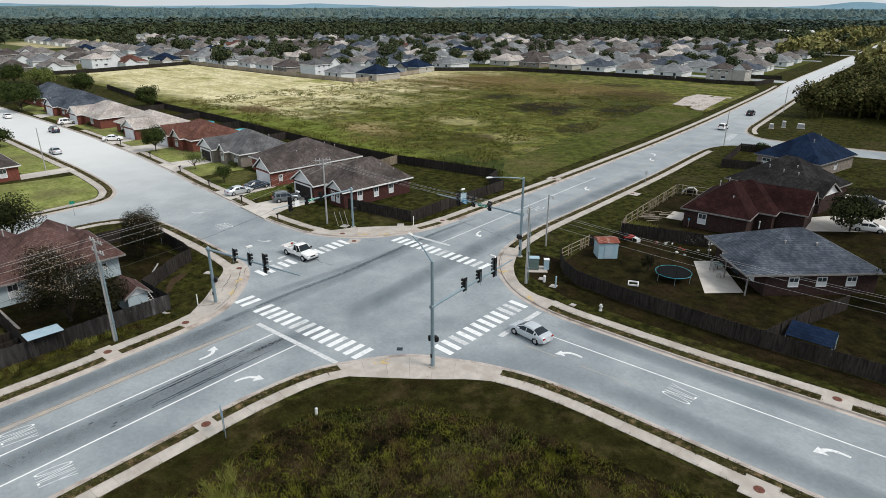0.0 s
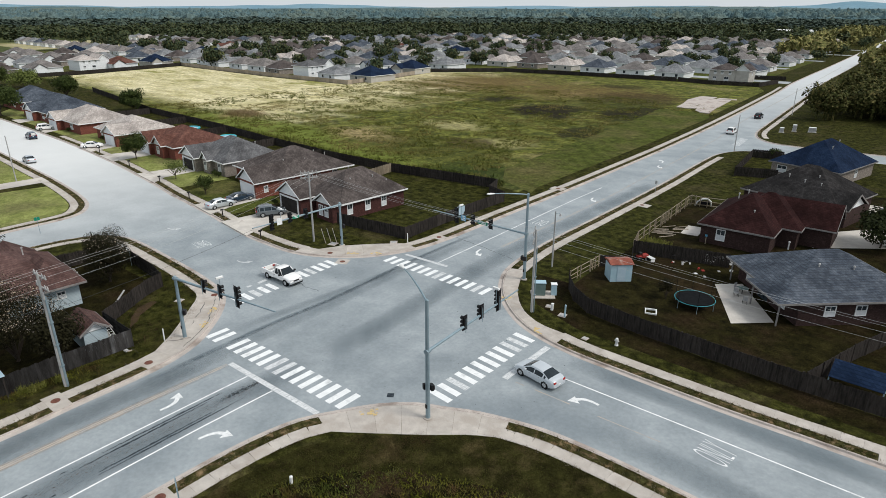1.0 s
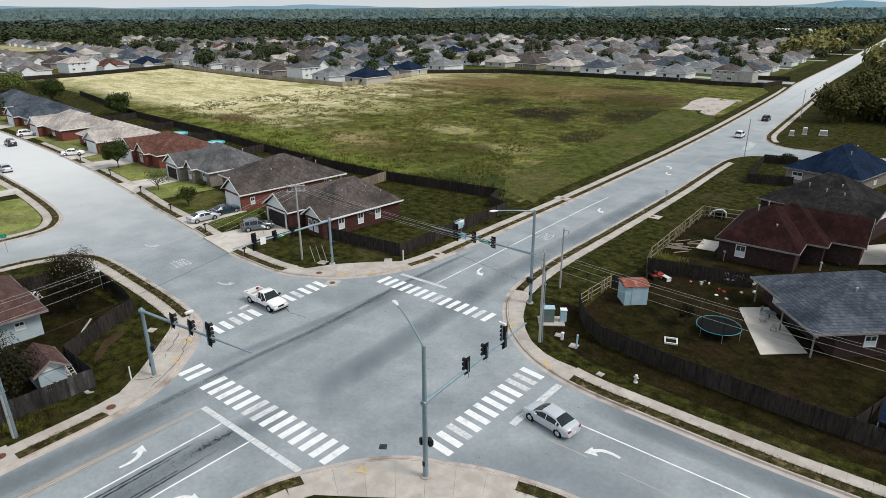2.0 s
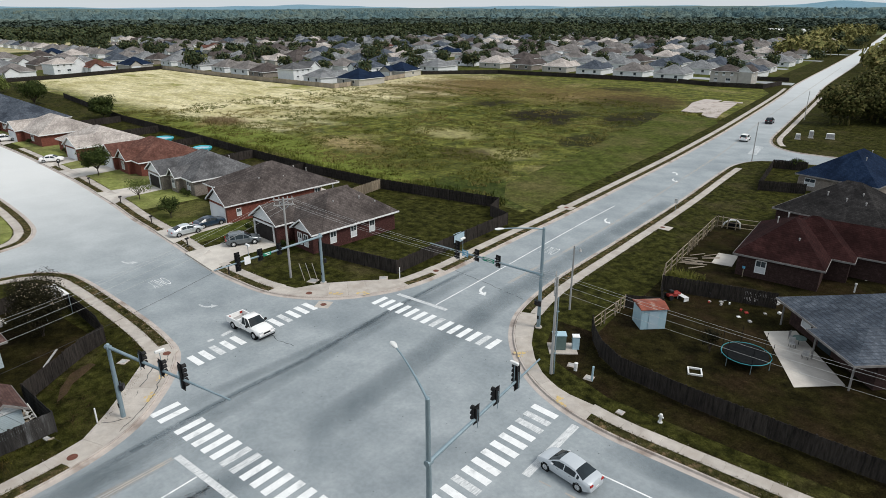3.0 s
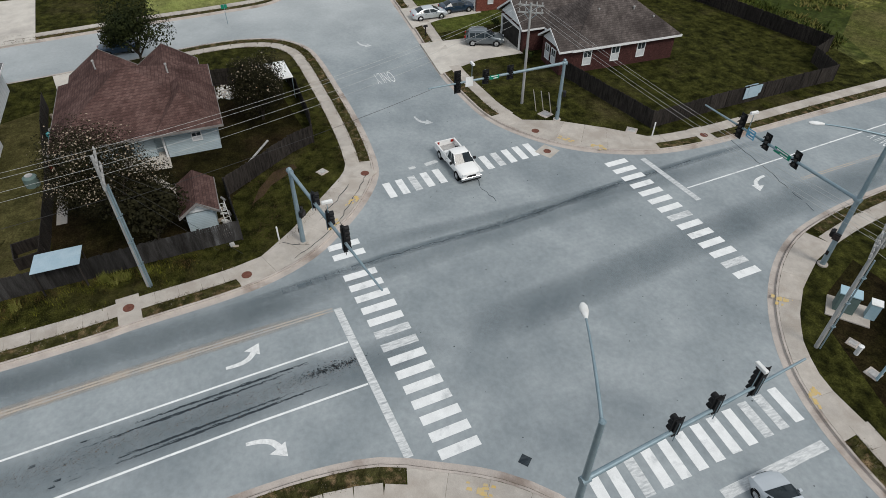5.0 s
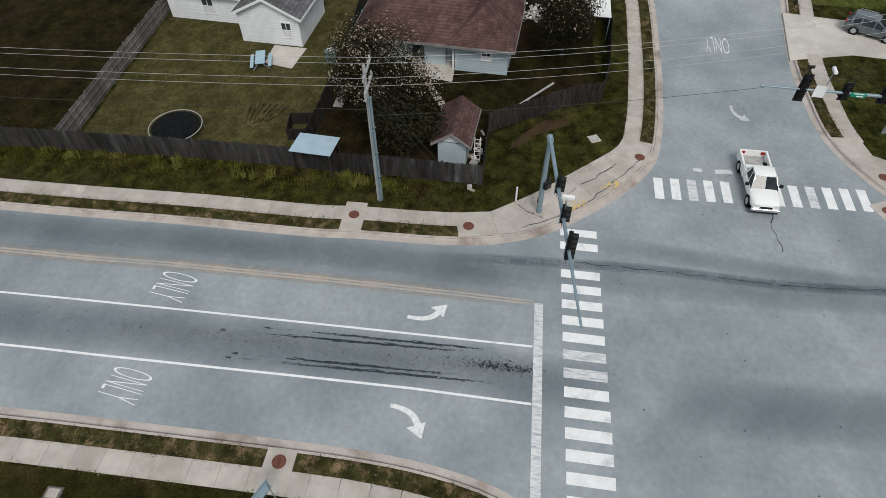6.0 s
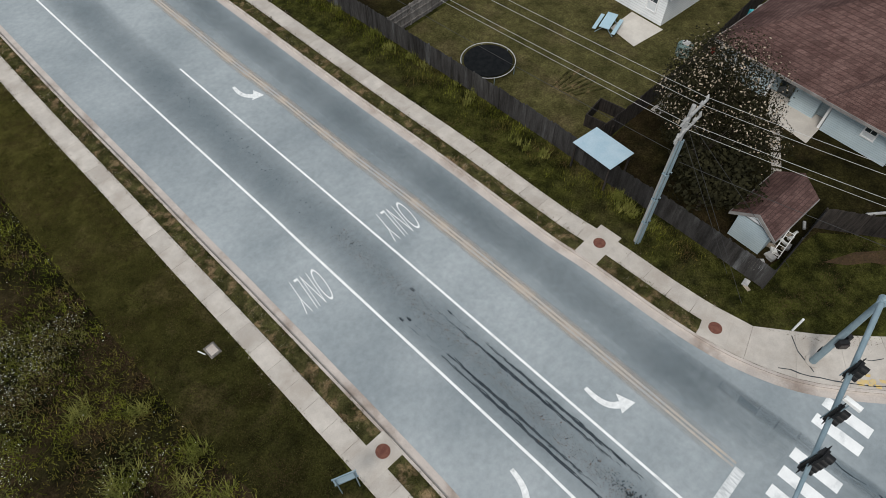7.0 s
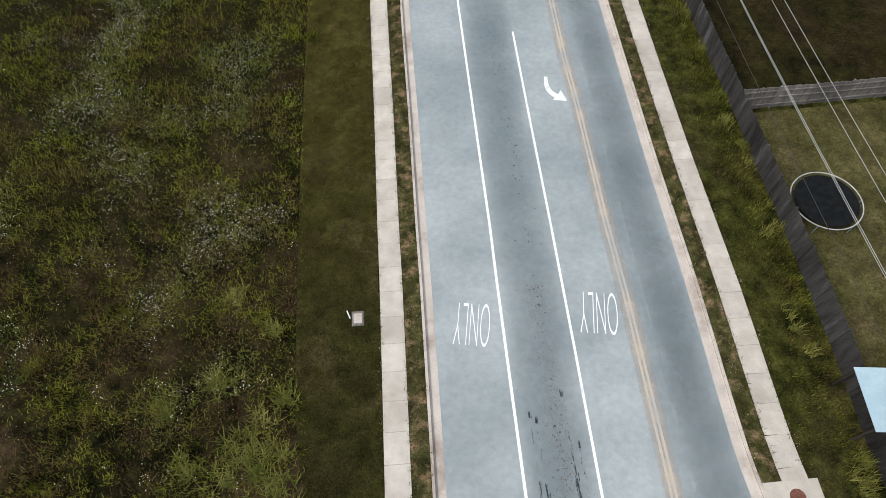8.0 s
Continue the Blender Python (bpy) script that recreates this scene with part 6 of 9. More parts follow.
# The second house's rear corner stands open under its roof
for px, py in ((-48.0, 32.6), (-52.6, 32.9), (-57.2, 33.2), (-61.6, 33.4)):
    single("porch_post", Build().box(px - 0.08, py - 0.08, LAND_Z, px + 0.08, py + 0.08, LAND_Z + 2.65), TRIM, "white post under the rear porch roof", "post", group="porch posts")


# Driveways and patios
PAVED = []


def slab_area(name, poly, label, mat=DRIVE, h=0.03):
    PAVED.append(poly)
    area = sum(poly[i][0] * poly[(i + 1) % len(poly)][1] - poly[(i + 1) % len(poly)][0] * poly[i][1] for i in range(len(poly)))
    single(name, Build().prism(poly if area > 0 else poly[::-1], LAND_Z - 0.1, LAND_Z + h), mat, label, "driveway", "structure")


for poly in ([(-33.4, 2.6), (-41.6, 3.2), (-41.2, 8), (-40.6, 13.2), (-35.0, 13.2), (-35.2, 8)], [(-46.2, 3.9), (-52.8, 4.4), (-53.0, 13.6), (-48.0, 13.8), (-47.6, 8)], [(-71.5, 6.0), (-80.8, 6.5), (-79.6, 15.2), (-74.4, 15.2), (-74.0, 9)],
             [(-95.0, 7.4), (-103.4, 7.6), (-101.8, 15.8), (-95.6, 15.8)], [(-108.5, 7.6), (-116.5, 7.7), (-116.0, 13.5), (-110.5, 13.5)], [(-142.0, 7.8), (-150.0, 7.8), (-149.5, 11.5), (-143.8, 11.5)], [(-164, 7.5), (-172, 7.5), (-171, 11.6), (-166, 11.6)],
             [(-86.6, -7), (-91, -7), (-91, -16.5), (-86.6, -16.5)], [(-48.2, -31.5), (-47.6, -36), (-39.0, -34.4), (-39.0, -29)], [(-58.4, -38.6), (-74, -40), (-74, -48), (-57.6, -48)]):
    slab_area("driveway", poly, "pale concrete driveway from the street to a garage")
slab_area("patio", [(21.1, 31.2), (23.4, 33.4), (29.1, 25.8), (26.0, 22.6)], "pale concrete patio behind the house")
slab_area("patio", [(10.7, 45.5), (10.1, 49.6), (12.4, 50.2), (13.0, 46.0)], "small pale concrete patio slab")
slab_area("patio", [(-27.9, -29.5), (-25.3, -28.2), (-25.0, -25.1), (-27.9, -25.3)], "pale concrete patio slab behind the house")
slab_area("side_path", [(-37.5, -35.2), (-34, -35.0), (-24, -33.95), (-20, -33.75), (-20, -33.0), (-24, -33.2), (-34, -33.75), (-37.5, -33.8)], "tan gravelly path between the house and the fence", DRIVE, 0.02)
slab_area("patio", [(-24.4, -38.8), (-27.6, -38.6), (-27.6, -41.6), (-24.8, -41.4)], "pale concrete patio slab by the back door")
slab_area("patio", [(-47.6, 30.2), (-46.4, 34.2), (-61.8, 35.2), (-62.2, 31.0)], "pale concrete rear porch slab")
slab_area("foundation_slab", [(-42.6, 164.2), (-44.4, 174), (-47.2, 184), (-47.6, 196.6), (-42, 197.4), (-41.6, 192), (-35.4, 193), (-33, 178), (-31.6, 168), (-29.4, 157.8), (-32.2, 158.0), (-35.2, 161.4), (-36.4, 166), (-39, 163.2)], "broken pale concrete foundation slab in the field", KERB, 0.2)
slab_area("foundation_slab", [(-34.2, 194.6), (-40.6, 193.4), (-40.8, 196.6), (-34.8, 197.0)], "broken corner of a concrete foundation slab", KERB, 0.14)
for k in range(6):
    sx, sy = -24.4 + 0.6 * k, -27.0 + 0.4 * k
    ob = single("stepping_stone", Build().box(-0.27, -0.3, -0.05, 0.27, 0.3, 0.04, bevel=0.02), CONCRETE, "square concrete stepping stone in the grass", "stepping stone", group="garden path")
    ob.matrix_basis = pose(sx, sy, LAND_Z, 0, 0, 34)


# ---- fences ----
def panel_mesh(length, height, pale, rails_out, gap, mat):
    random.seed(int(length * 100) + (7 if pale else 0))
    b = Build()
    n = max(1, int(length / 0.145))
    for k in range(n):
        x = (k + 0.5) * length / n
        w = length / n * (1 - gap) / 2
        h = height + random.uniform(-0.05, 0.05)
        y = random.uniform(-0.012, 0.012)
        b.box(x - w, y - 0.012, 0.04, x + w, y + 0.012, h)
    for z in (0.35, height * 0.55, height - 0.3):
        b.box(0, 0.014 * rails_out, z - 0.045, length, 0.055 * rails_out, z + 0.045) if rails_out > 0 else b.box(0, -0.055, z - 0.045, length, -0.014, z + 0.045)
    return b.mesh("panel", mat)


def fence(points, label="weathered grey wooden privacy fence of upright boards", height=1.8, pale=False, rails_out=1, gap=0.05, mat=None):
    mat = mat or (FENCE_PALE if pale else FENCE)
    ob = thing("fence", points[0][0], points[0][1], LAND_Z, label=label, category="fence")
    cache = {}
    for a, b in zip(points, points[1:]):
        d = math.dist(a, b)
        n = max(1, round(d / 2.4))
        turn = math.degrees(math.atan2(b[1] - a[1], b[0] - a[0]))
        L = d / n
        key = round(L, 2)
        if key not in cache:
            cache[key] = panel_mesh(L - 0.02, height, pale, rails_out, gap, mat), Build().box(-0.05, -0.05, 0, 0.05, 0.05, height + 0.06).mesh("post", mat)
        for k in range(n):
            x, y = a[0] + (b[0] - a[0]) * k / n - points[0][0], a[1] + (b[1] - a[1]) * k / n - points[0][1]
            p = tagged(part("panel", cache[key][0], None, ob), kind="stuff")
            p.matrix_basis = pose(x, y, 0, random.uniform(-1.2, 1.2), random.uniform(-0.4, 0.4), turn + random.uniform(-0.5, 0.5))
            q = part("post", cache[key][1], None, ob)
            q.matrix_basis = pose(x, y, 0, 0, 0, turn)
    return ob


fence([(-28.0, 14.6), (-15.9, 16.9), (-16.6, 26), (-17.2, 40.6), (-21.5, 42.0), (-23.0, 46.0), (-45.8, 41.4)])
fence([(-45.8, 41.4), (-44.2, 30.2), (-48.0, 29.5)], mat=FENCE_TAN, label="brown timber board fence between two back yards", gap=0.15)
fence([(-45.8, 41.4), (-63.3, 40), (-88, 40), (-113, 41), (-155, 40.8), (-226, 48)])
for x in (-66.2, -84.5, -107.5, -130, -154):
    fence([(x, 28), (x - 0.3, 40)])
def rail_fence(points, label, height=1.5):
    """Posts with three weathered rails, a pale one on top, the boards gone but for a few."""
    ob = thing("fence", points[0][0], points[0][1], LAND_Z, label=label, category="fence", group="rail fences")
    rng = random.Random(len(points))
    for a, b in zip(points, points[1:]):
        d = math.dist(a, b)
        turn, n = math.degrees(math.atan2(b[1] - a[1], b[0] - a[0])), max(1, round(d / 2.3))
        for k in range(n):
            m = pose(a[0] + (b[0] - a[0]) * k / n - points[0][0], a[1] + (b[1] - a[1]) * k / n - points[0][1], 0, 0, 0, turn)
            part("post", Build().box(-0.055, -0.055, 0, 0.055, 0.055, height + rng.uniform(0.02, 0.12)), FENCE_TAN, ob).matrix_basis = m
            for z in (0.35, height * 0.58, height - 0.06):
                dip = rng.uniform(-0.05, 0.05)
                part("rail", Build().tube([(-0.05, 0.07, z + dip), (d / n + 0.05, 0.07, z - dip)], 0.05, 4), FENCE_PALE if z > 1.2 else FENCE_TAN, ob).matrix_basis = m
            for _ in range(rng.choice((0, 1, 3, 5))):
                x = rng.uniform(0.15, d / n - 0.15)
                part("board", Build().box(x - 0.065, 0.0, 0.05, x + 0.065, 0.02, height + rng.uniform(-0.1, 0.2)), FENCE_TAN, ob).matrix_basis = m
    return ob


rail_fence([(8.7, 19.9), (8.6, 26.9)], "weathered rail fence with most of its boards gone")
fence([(8.6, 26.9), (11.8, 29.0)], label="dark weathered board fence behind the shed", height=1.5)
fence([(11.8, 29.0), (9.6, 33.4)], label="dark weathered board fence behind the shed", height=1.2)
fence([(8.6, 19.9), (9.6, 18.3), (11.5, 16.2), (14.2, 14.6), (20.1, 14.1), (26.5, 14.1), (32.1, 14.2), (37.0, 14.5), (41.4, 14.9), (52, 15.6), (64, 16.6)])
fence([(9.5, 33.8), (20.5, 37.2)], label="dark weathered board fence between two back yards")
fence([(9.4, 33.9), (8.2, 37.5)], mat=FENCE_TAN, label="pale timber picket fence at a yard corner", gap=0.45)
rail_fence([(8.2, 37.5), (6.0, 59.6), (11.2, 61.0)], "pale timber rail fence with gaps round a back yard", 1.7)
fence([(34.8, 14.6), (36.6, 22.5), (38.6, 29)], label="dark weathered board fence between two back yards")
fence([(11.0, 87.2), (4.2, 84.6), (1.2, 103.6), (7.0, 105.2)], label="dark stained board fence round a back yard")
fence([(-9.0, -76), (-9.6, -70), (-10.5, -60), (-11.35, -51.6), (-12.1, -43), (-12.6, -36), (-12.75, -31), (-13.1, -26.4), (-13.3, -20.8), (-19.1, -21.2)], mat=FENCE_GREY, label="silver-grey weathered board fence beside the sidewalk")
fence([(-19.1, -21.2), (-23.6, -15.3), (-24.7, -13.0), (-27.1, -12.7), (-34.1, -12.6), (-38.4, -13.2), (-39.2, -21.2)], label="dark weathered board fence round the corner lot")
fence([(-11.4, -51.6), (-20.6, -52.6), (-32, -53.6)], label="ash-grey board fence with pale rails between two back yards", mat=FENCE_ASH, gap=0.06, rails_out=-1)
fence([(-13.6, -33.8), (-18.6, -34.0), (-24.1, -34.2), (-34.1, -35.4), (-40, -35.8)], label="weathered board fence between two back yards")


# ---- trees and plants ----
def crown(b, cx, cy, cz, rx, rz, count, size, clumps=9, seed=1, bloom=None, share=0.17):
    """Many small leaf faces in clumps set round a trunk, with an uneven outline."""
    rng = random.Random(seed)
    cl = []
    for k in range(clumps):
        a, e = rng.uniform(0, 2 * math.pi), rng.uniform(-0.55, 1.0)
        d = rng.uniform(0.25, 0.75)
        cl.append((cx + rx * d * math.cos(a) * math.cos(e), cy + rx * d * math.sin(a) * math.cos(e), cz + rz * d * math.sin(e), rng.uniform(0.34, 0.6)))
    for k in range(count):
        x, y, z, r = rng.choice(cl)
        v = Vector((rng.gauss(0, 1), rng.gauss(0, 1), rng.gauss(0, 1))).normalized() * (rng.random() ** 0.35) * r
        c = Vector((x + v.x * rx, y + v.y * rx, z + v.z * rz))
        n = (v.normalized() + Vector((rng.uniform(-0.7, 0.7), rng.uniform(-0.7, 0.7), rng.uniform(-0.2, 0.9)))).normalized()
        u = n.orthogonal().normalized()
        u.rotate(Matrix.Rotation(rng.uniform(0, 6.28), 3, n))
        w = n.cross(u)
        s = size * rng.uniform(0.6, 1.35)
        target = bloom if bloom is not None and n.z > 0.1 and rng.random() < share * (1.6 if v.z > 0 else 0.5) else b
        target.add([c - u * s, c + w * s * 0.55, c + u * s, c - w * s * 0.55], [(0, 1, 2, 3)])


def tree(x, y, height, radius, mat=None, leaves_n=2600, size=0.2, seed=1, label="leafy green tree", trunk=0.2, bloom=0.0, group=""):
    rng = random.Random(seed)
    ob = thing("tree", x, y, LAND_Z, label=label, category="tree", group=group)
    base = height * trunk
    t = Build().tube([(0, 0, -0.1), (0.05, 0.03, base * 0.6), (rng.uniform(-0.15, 0.15), rng.uniform(-0.15, 0.15), height * 0.8)], [0.05 * height * 0.5, 0.035 * height * 0.5, 0.02], 8)
    part("trunk", t, BARK, ob, smooth=True)
    for k in range(6):
        a = k * 1.05 + rng.uniform(-0.3, 0.3)
        z = base * rng.uniform(0.7, 1.4)
        e = Vector((radius * 0.6 * math.cos(a), radius * 0.6 * math.sin(a), z + (height - z) * rng.uniform(0.35, 0.7)))
        part("limb", Build().tube([(0, 0, z), e * 0.5 + Vector((0, 0, z * 0.4)), e], [0.016 * height, 0.01 * height, 0.01], 6), BARK, ob, smooth=True)
    b, bl = Build(), Build()
    cz = base + (height - base) * 0.5
    crown(b, 0, 0, cz, radius, (height - base) * 0.56, leaves_n, size, clumps=16, seed=seed, bloom=bl if bloom else None, share=bloom)
    part("crown", b, mat or LEAF, ob)
    if bloom:
        part("blossom", bl, BLOOM, ob, "pale blossom clusters")
    return ob


tree(-18.2, -29.0, 8.2, 4.0, LEAF_BLOOM, 34000, 0.075, 3, "dark-leaved tree with pale blossom clusters behind the fence", bloom=0.09, trunk=0.04)
tree(-15.2, -26.5, 5.0, 2.6, LEAF_BLOOM, 3000, 0.15, 13, "dark bushy tree behind the fence", trunk=0.15)
tree(-30.6, -16.6, 7.0, 2.8, LEAF_BLOOM, 24000, 0.085, 4, "dark-leaved tree with a few pale blossoms behind the fence", bloom=0.03, trunk=0.03)
tree(-46.9, -27.0, 7.2, 3.5, LEAF_DEEP, 9000, 0.13, 5, "dense dark green tree by the side street")
tree(-93.7, 11.6, 5.6, 2.9, LEAF, 4600, 0.17, 6, "round green front-yard tree")
tree(-57.4, 8.8, 3.6, 1.7, LEAF, 1900, 0.13, 7, "small round green front-yard tree")
tree(-71.2, 9.9, 4.0, 2.4, LEAF_PALE, 1100, 0.13, 8, "sparse pale green front-yard tree")
tree(-124, -11.5, 5.0, 3.4, LEAF, 2600, 0.22, 9, "dense green tree at the street")
tree(-164.5, 39, 7.0, 4.4, LEAF, 4600, 0.26, 10, "dense dark green tree behind the houses", trunk=0.1)
tree(-213.8, 35, 9.0, 5.4, LEAF, 5200, 0.3, 12, "dense dark green tree behind the houses", trunk=0.1)
tree(-262, 34, 7.5, 6.0, LEAF_PALE, 3600, 0.36, 21, "broad pale green tree behind the houses", trunk=0.1)
tree(-278, 28, 8.0, 5.4, LEAF, 3600, 0.36, 22, "dense dark green tree behind the houses", trunk=0.1)
tree(-183, 7.5, 9.5, 6.5, LEAF, 7000, 0.3, 14, "broad dark green street tree", trunk=0.15)
tree(-205, 8.5, 8.0, 5.0, LEAF, 2600, 0.32, 15, "dense green street tree")
tree(32.6, 58.0, 5.6, 4.4, LEAF_DEEP, 4500, 0.22, 16, "broad dark green tree beside a driveway")
tree(44.5, 33.0, 7.0, 4.0, LEAF_DEEP, 4000, 0.22, 17, "dark green tree beside a house")
tree(5.0, 105.6, 2.2, 1.5, LEAF, 900, 0.16, 18, "low dark shrub at the street corner", trunk=0.1)
tree(18.6, 23.6, 2.6, 0.9, LEAF_BLOOM, 800, 0.1, 19, "small dark sapling in the back yard", trunk=0.15)
for k, (x, y) in enumerate(((-43, 13.4), (-66.5, 16.0), (-68.2, 16.2), (-33.2, 13.0), (-45.2, 16.8), (-119, 14.6), (-121, 14.6), (-139, 12.6))):
    tree(x, y, 1.3, 0.75, LEAF, 420, 0.1, 30 + k, "small clipped dark green shrub at a house front", trunk=0.1, group="front shrubs")


def clump_mesh(seed, count, size):
    """A broad crown of ragged leaf clusters for woods seen from afar."""
    b = Build()
    crown(b, 0, 0, 0.50, 0.5, 0.50, count, size, clumps=15, seed=seed)
    b.tube([(0, 0, 0), (0, 0, 0.5)], [0.03, 0.02], 5)
    return b


wood_seeds = [clump_mesh(100 + k, 420, 0.09) for k in range(5)]
wood_fine = [clump_mesh(300 + k, 1100, 0.042) for k in range(5)]
wood_coarse = [clump_mesh(200 + k, 64, 0.15) for k in range(5)]


def canopy_mesh(seed):
    """A closed lumpy canopy for woods kilometres off."""
    b, rows, cols = Build(), 5, 9
    for j in range(rows + 1):
        e = math.pi / 2 * j / rows
        for i in range(cols):
            a = 2 * math.pi * i / cols
            p = Vector((math.cos(a) * math.cos(e), math.sin(a) * math.cos(e), math.sin(e)))
            p *= 0.5 * (1 + 0.45 * noise.noise(p * 2.3 + Vector((seed * 3.7, 0, 0))))
            b.v.append((p.x, p.y, p.z * 2))
    b.f = [(j * cols + i, j * cols + (i + 1) % cols, (j + 1) * cols + (i + 1) % cols, (j + 1) * cols + i) for j in range(rows) for i in range(cols)]
    return b


wood_canopy = [canopy_mesh(k) for k in range(5)]


def woods(name, spots, mat, label, seeds=wood_coarse):
    """Many crowns joined into one body of woodland."""
    rng = random.Random(len(spots))
    protos = [(np.array(c.v), np.array([f for f in c.f if len(f) == 4])) for c in seeds]
    vs, fs, n = [], [], 0
    for x, y, h, r in spots:
        v, f = protos[rng.randrange(5)]
        a = rng.uniform(0, 6.28)
        q = v.copy()
        q[:, 0], q[:, 1] = (v[:, 0] * math.cos(a) - v[:, 1] * math.sin(a)) * 2 * r, (v[:, 0] * math.sin(a) + v[:, 1] * math.cos(a)) * 2 * r
        q[:, 2] = v[:, 2] * h
        q += (x, y, LAND_Z)
        vs.append(q)
        fs.append(f + n)
        n += len(v)
    b = Build()
    b.v, b.f = np.concatenate(vs).tolist(), np.concatenate(fs).tolist()
    single(name, b, mat, label, "trees", "stuff")


rng = random.Random(5)
near_wood = [(rng.uniform(-4, 70), rng.uniform(180, 330), rng.uniform(9, 15), rng.uniform(4, 6.5)) for _ in range(160)]
near_wood = [s for s in near_wood if s[0] > -4 - (s[1] - 180) * 0.11]
near_wood += [(rng.uniform(38, 120), rng.uniform(70, 180), rng.uniform(7, 12), rng.uniform(4, 6)) for _ in range(70)]
near_wood += [(rng.uniform(-3, 30), rng.uniform(168, 190), rng.uniform(8, 12), rng.uniform(4, 6)) for _ in range(26)]
near_wood += [(8 - (y - 180) * 0.13 + rng.uniform(0, 4), y, rng.uniform(9, 13), rng.uniform(4, 5.5)) for y in range(178, 330, 6)]
woods("woods", near_wood, LEAF_NEAR, "dense dark green woods beside the road", wood_fine)


def road_x(y):
    return float(np.interp(y, [100, 150, 228, 270, 382, 500, 700, 1100], [-12, -17, -26, -32, -43, -55, -76, -123]))


# East of the road, and beyond the housing estate
spots = []
for _ in range(420):
    y = rng.uniform(330, 900)
    spots.append((road_x(y) + 12 + rng.uniform(0, 90), y, rng.uniform(9, 15), rng.uniform(4.5, 7.5)))
for _ in range(120):
    y = rng.uniform(420, 900)
    spots.append((road_x(y) - 14 - rng.uniform(0, 30), y, rng.uniform(9, 16), rng.uniform(4.5, 7)))
woods("woods", spots, LEAF_WOOD, "woods along the far road")
spots = []
for _ in range(2400):
    a, r = radians(rng.uniform(92, 182)), rng.uniform(640, 1150)
    x, y = r * math.cos(a), r * math.sin(a)
    lim = 640 + 60 * math.sin(a * 9) - (120 if math.degrees(a) > 135 else 0) - (90 if math.degrees(a) < 108 else 0)
    clearing = 840 < y < 1010 and -300 < x < -170 or (x < -560 and 120 < y < 260 and x > -720)
    if r > lim and not clearing and not (-20 < x - road_x(y) < 14):
        spots.append((x, y, rng.uniform(8, 14), rng.uniform(5, 9)))
woods("woods", spots, LEAF_FAR, "broad belt of dark green woods behind the housing estate")
spots = []
for _ in range(5200):
    a, r = radians(rng.uniform(88, 186)), 1100 + 2300 * rng.random() ** 1.5
    lift = max(0, (r - 1900) / 1500) * 14
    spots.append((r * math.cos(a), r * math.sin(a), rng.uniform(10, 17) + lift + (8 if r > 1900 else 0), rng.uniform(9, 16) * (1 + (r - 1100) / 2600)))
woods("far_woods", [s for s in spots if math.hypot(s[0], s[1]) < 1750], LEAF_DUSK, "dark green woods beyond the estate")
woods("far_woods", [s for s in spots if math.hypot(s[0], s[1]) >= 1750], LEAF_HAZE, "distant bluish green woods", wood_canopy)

# Rolling wooded country out to the skyline
country = Build()
na, nr = 240, 60
for j in range(nr + 1):
    r = 1900 * (4850 / 1900) ** (j / nr)
    for i in range(na + 1):
        a = radians(75 + 120 * i / na)
        x, y = r * math.cos(a), r * math.sin(a)
        z = 6 + 14 * noise.noise(Vector((x * 0.0011, y * 0.0011, 0.3))) + 4 * noise.noise(Vector((x * 0.02, y * 0.02, 4))) + 44 * max(0, (r - 2200) / 2600)
        country.v.append((x, y, z))
country.f = [(j * (na + 1) + i + 1, j * (na + 1) + i, (j + 1) * (na + 1) + i, (j + 1) * (na + 1) + i + 1) for j in range(nr) for i in range(na)]
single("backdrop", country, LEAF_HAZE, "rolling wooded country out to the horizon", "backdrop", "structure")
hills = Build()
n = 300
for row, (r, lo) in enumerate(((4400, 5), (4600, 1), (4790, 0))):
    for i in range(n + 1):
        deg = 72 + 126 * i / n
        a = radians(deg)
        ridge = 58 + 10 * noise.noise(Vector((deg * 0.11, 0.5, 1))) + 9 * noise.noise(Vector((deg * 0.35, 2.5, 1))) + 26 * math.exp(-((deg - 100.8) / 3.4) ** 2) + 12 * math.exp(-((deg - 146) / 6) ** 2)
        hills.v.append((r * math.cos(a), r * math.sin(a), ridge * (0.2, 0.8, 1.0)[row]))
hills.f = [(j * (n + 1) + i + 1, j * (n + 1) + i, (j + 1) * (n + 1) + i, (j + 1) * (n + 1) + i + 1) for j in range(2) for i in range(n)]
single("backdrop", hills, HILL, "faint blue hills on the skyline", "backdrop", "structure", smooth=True)

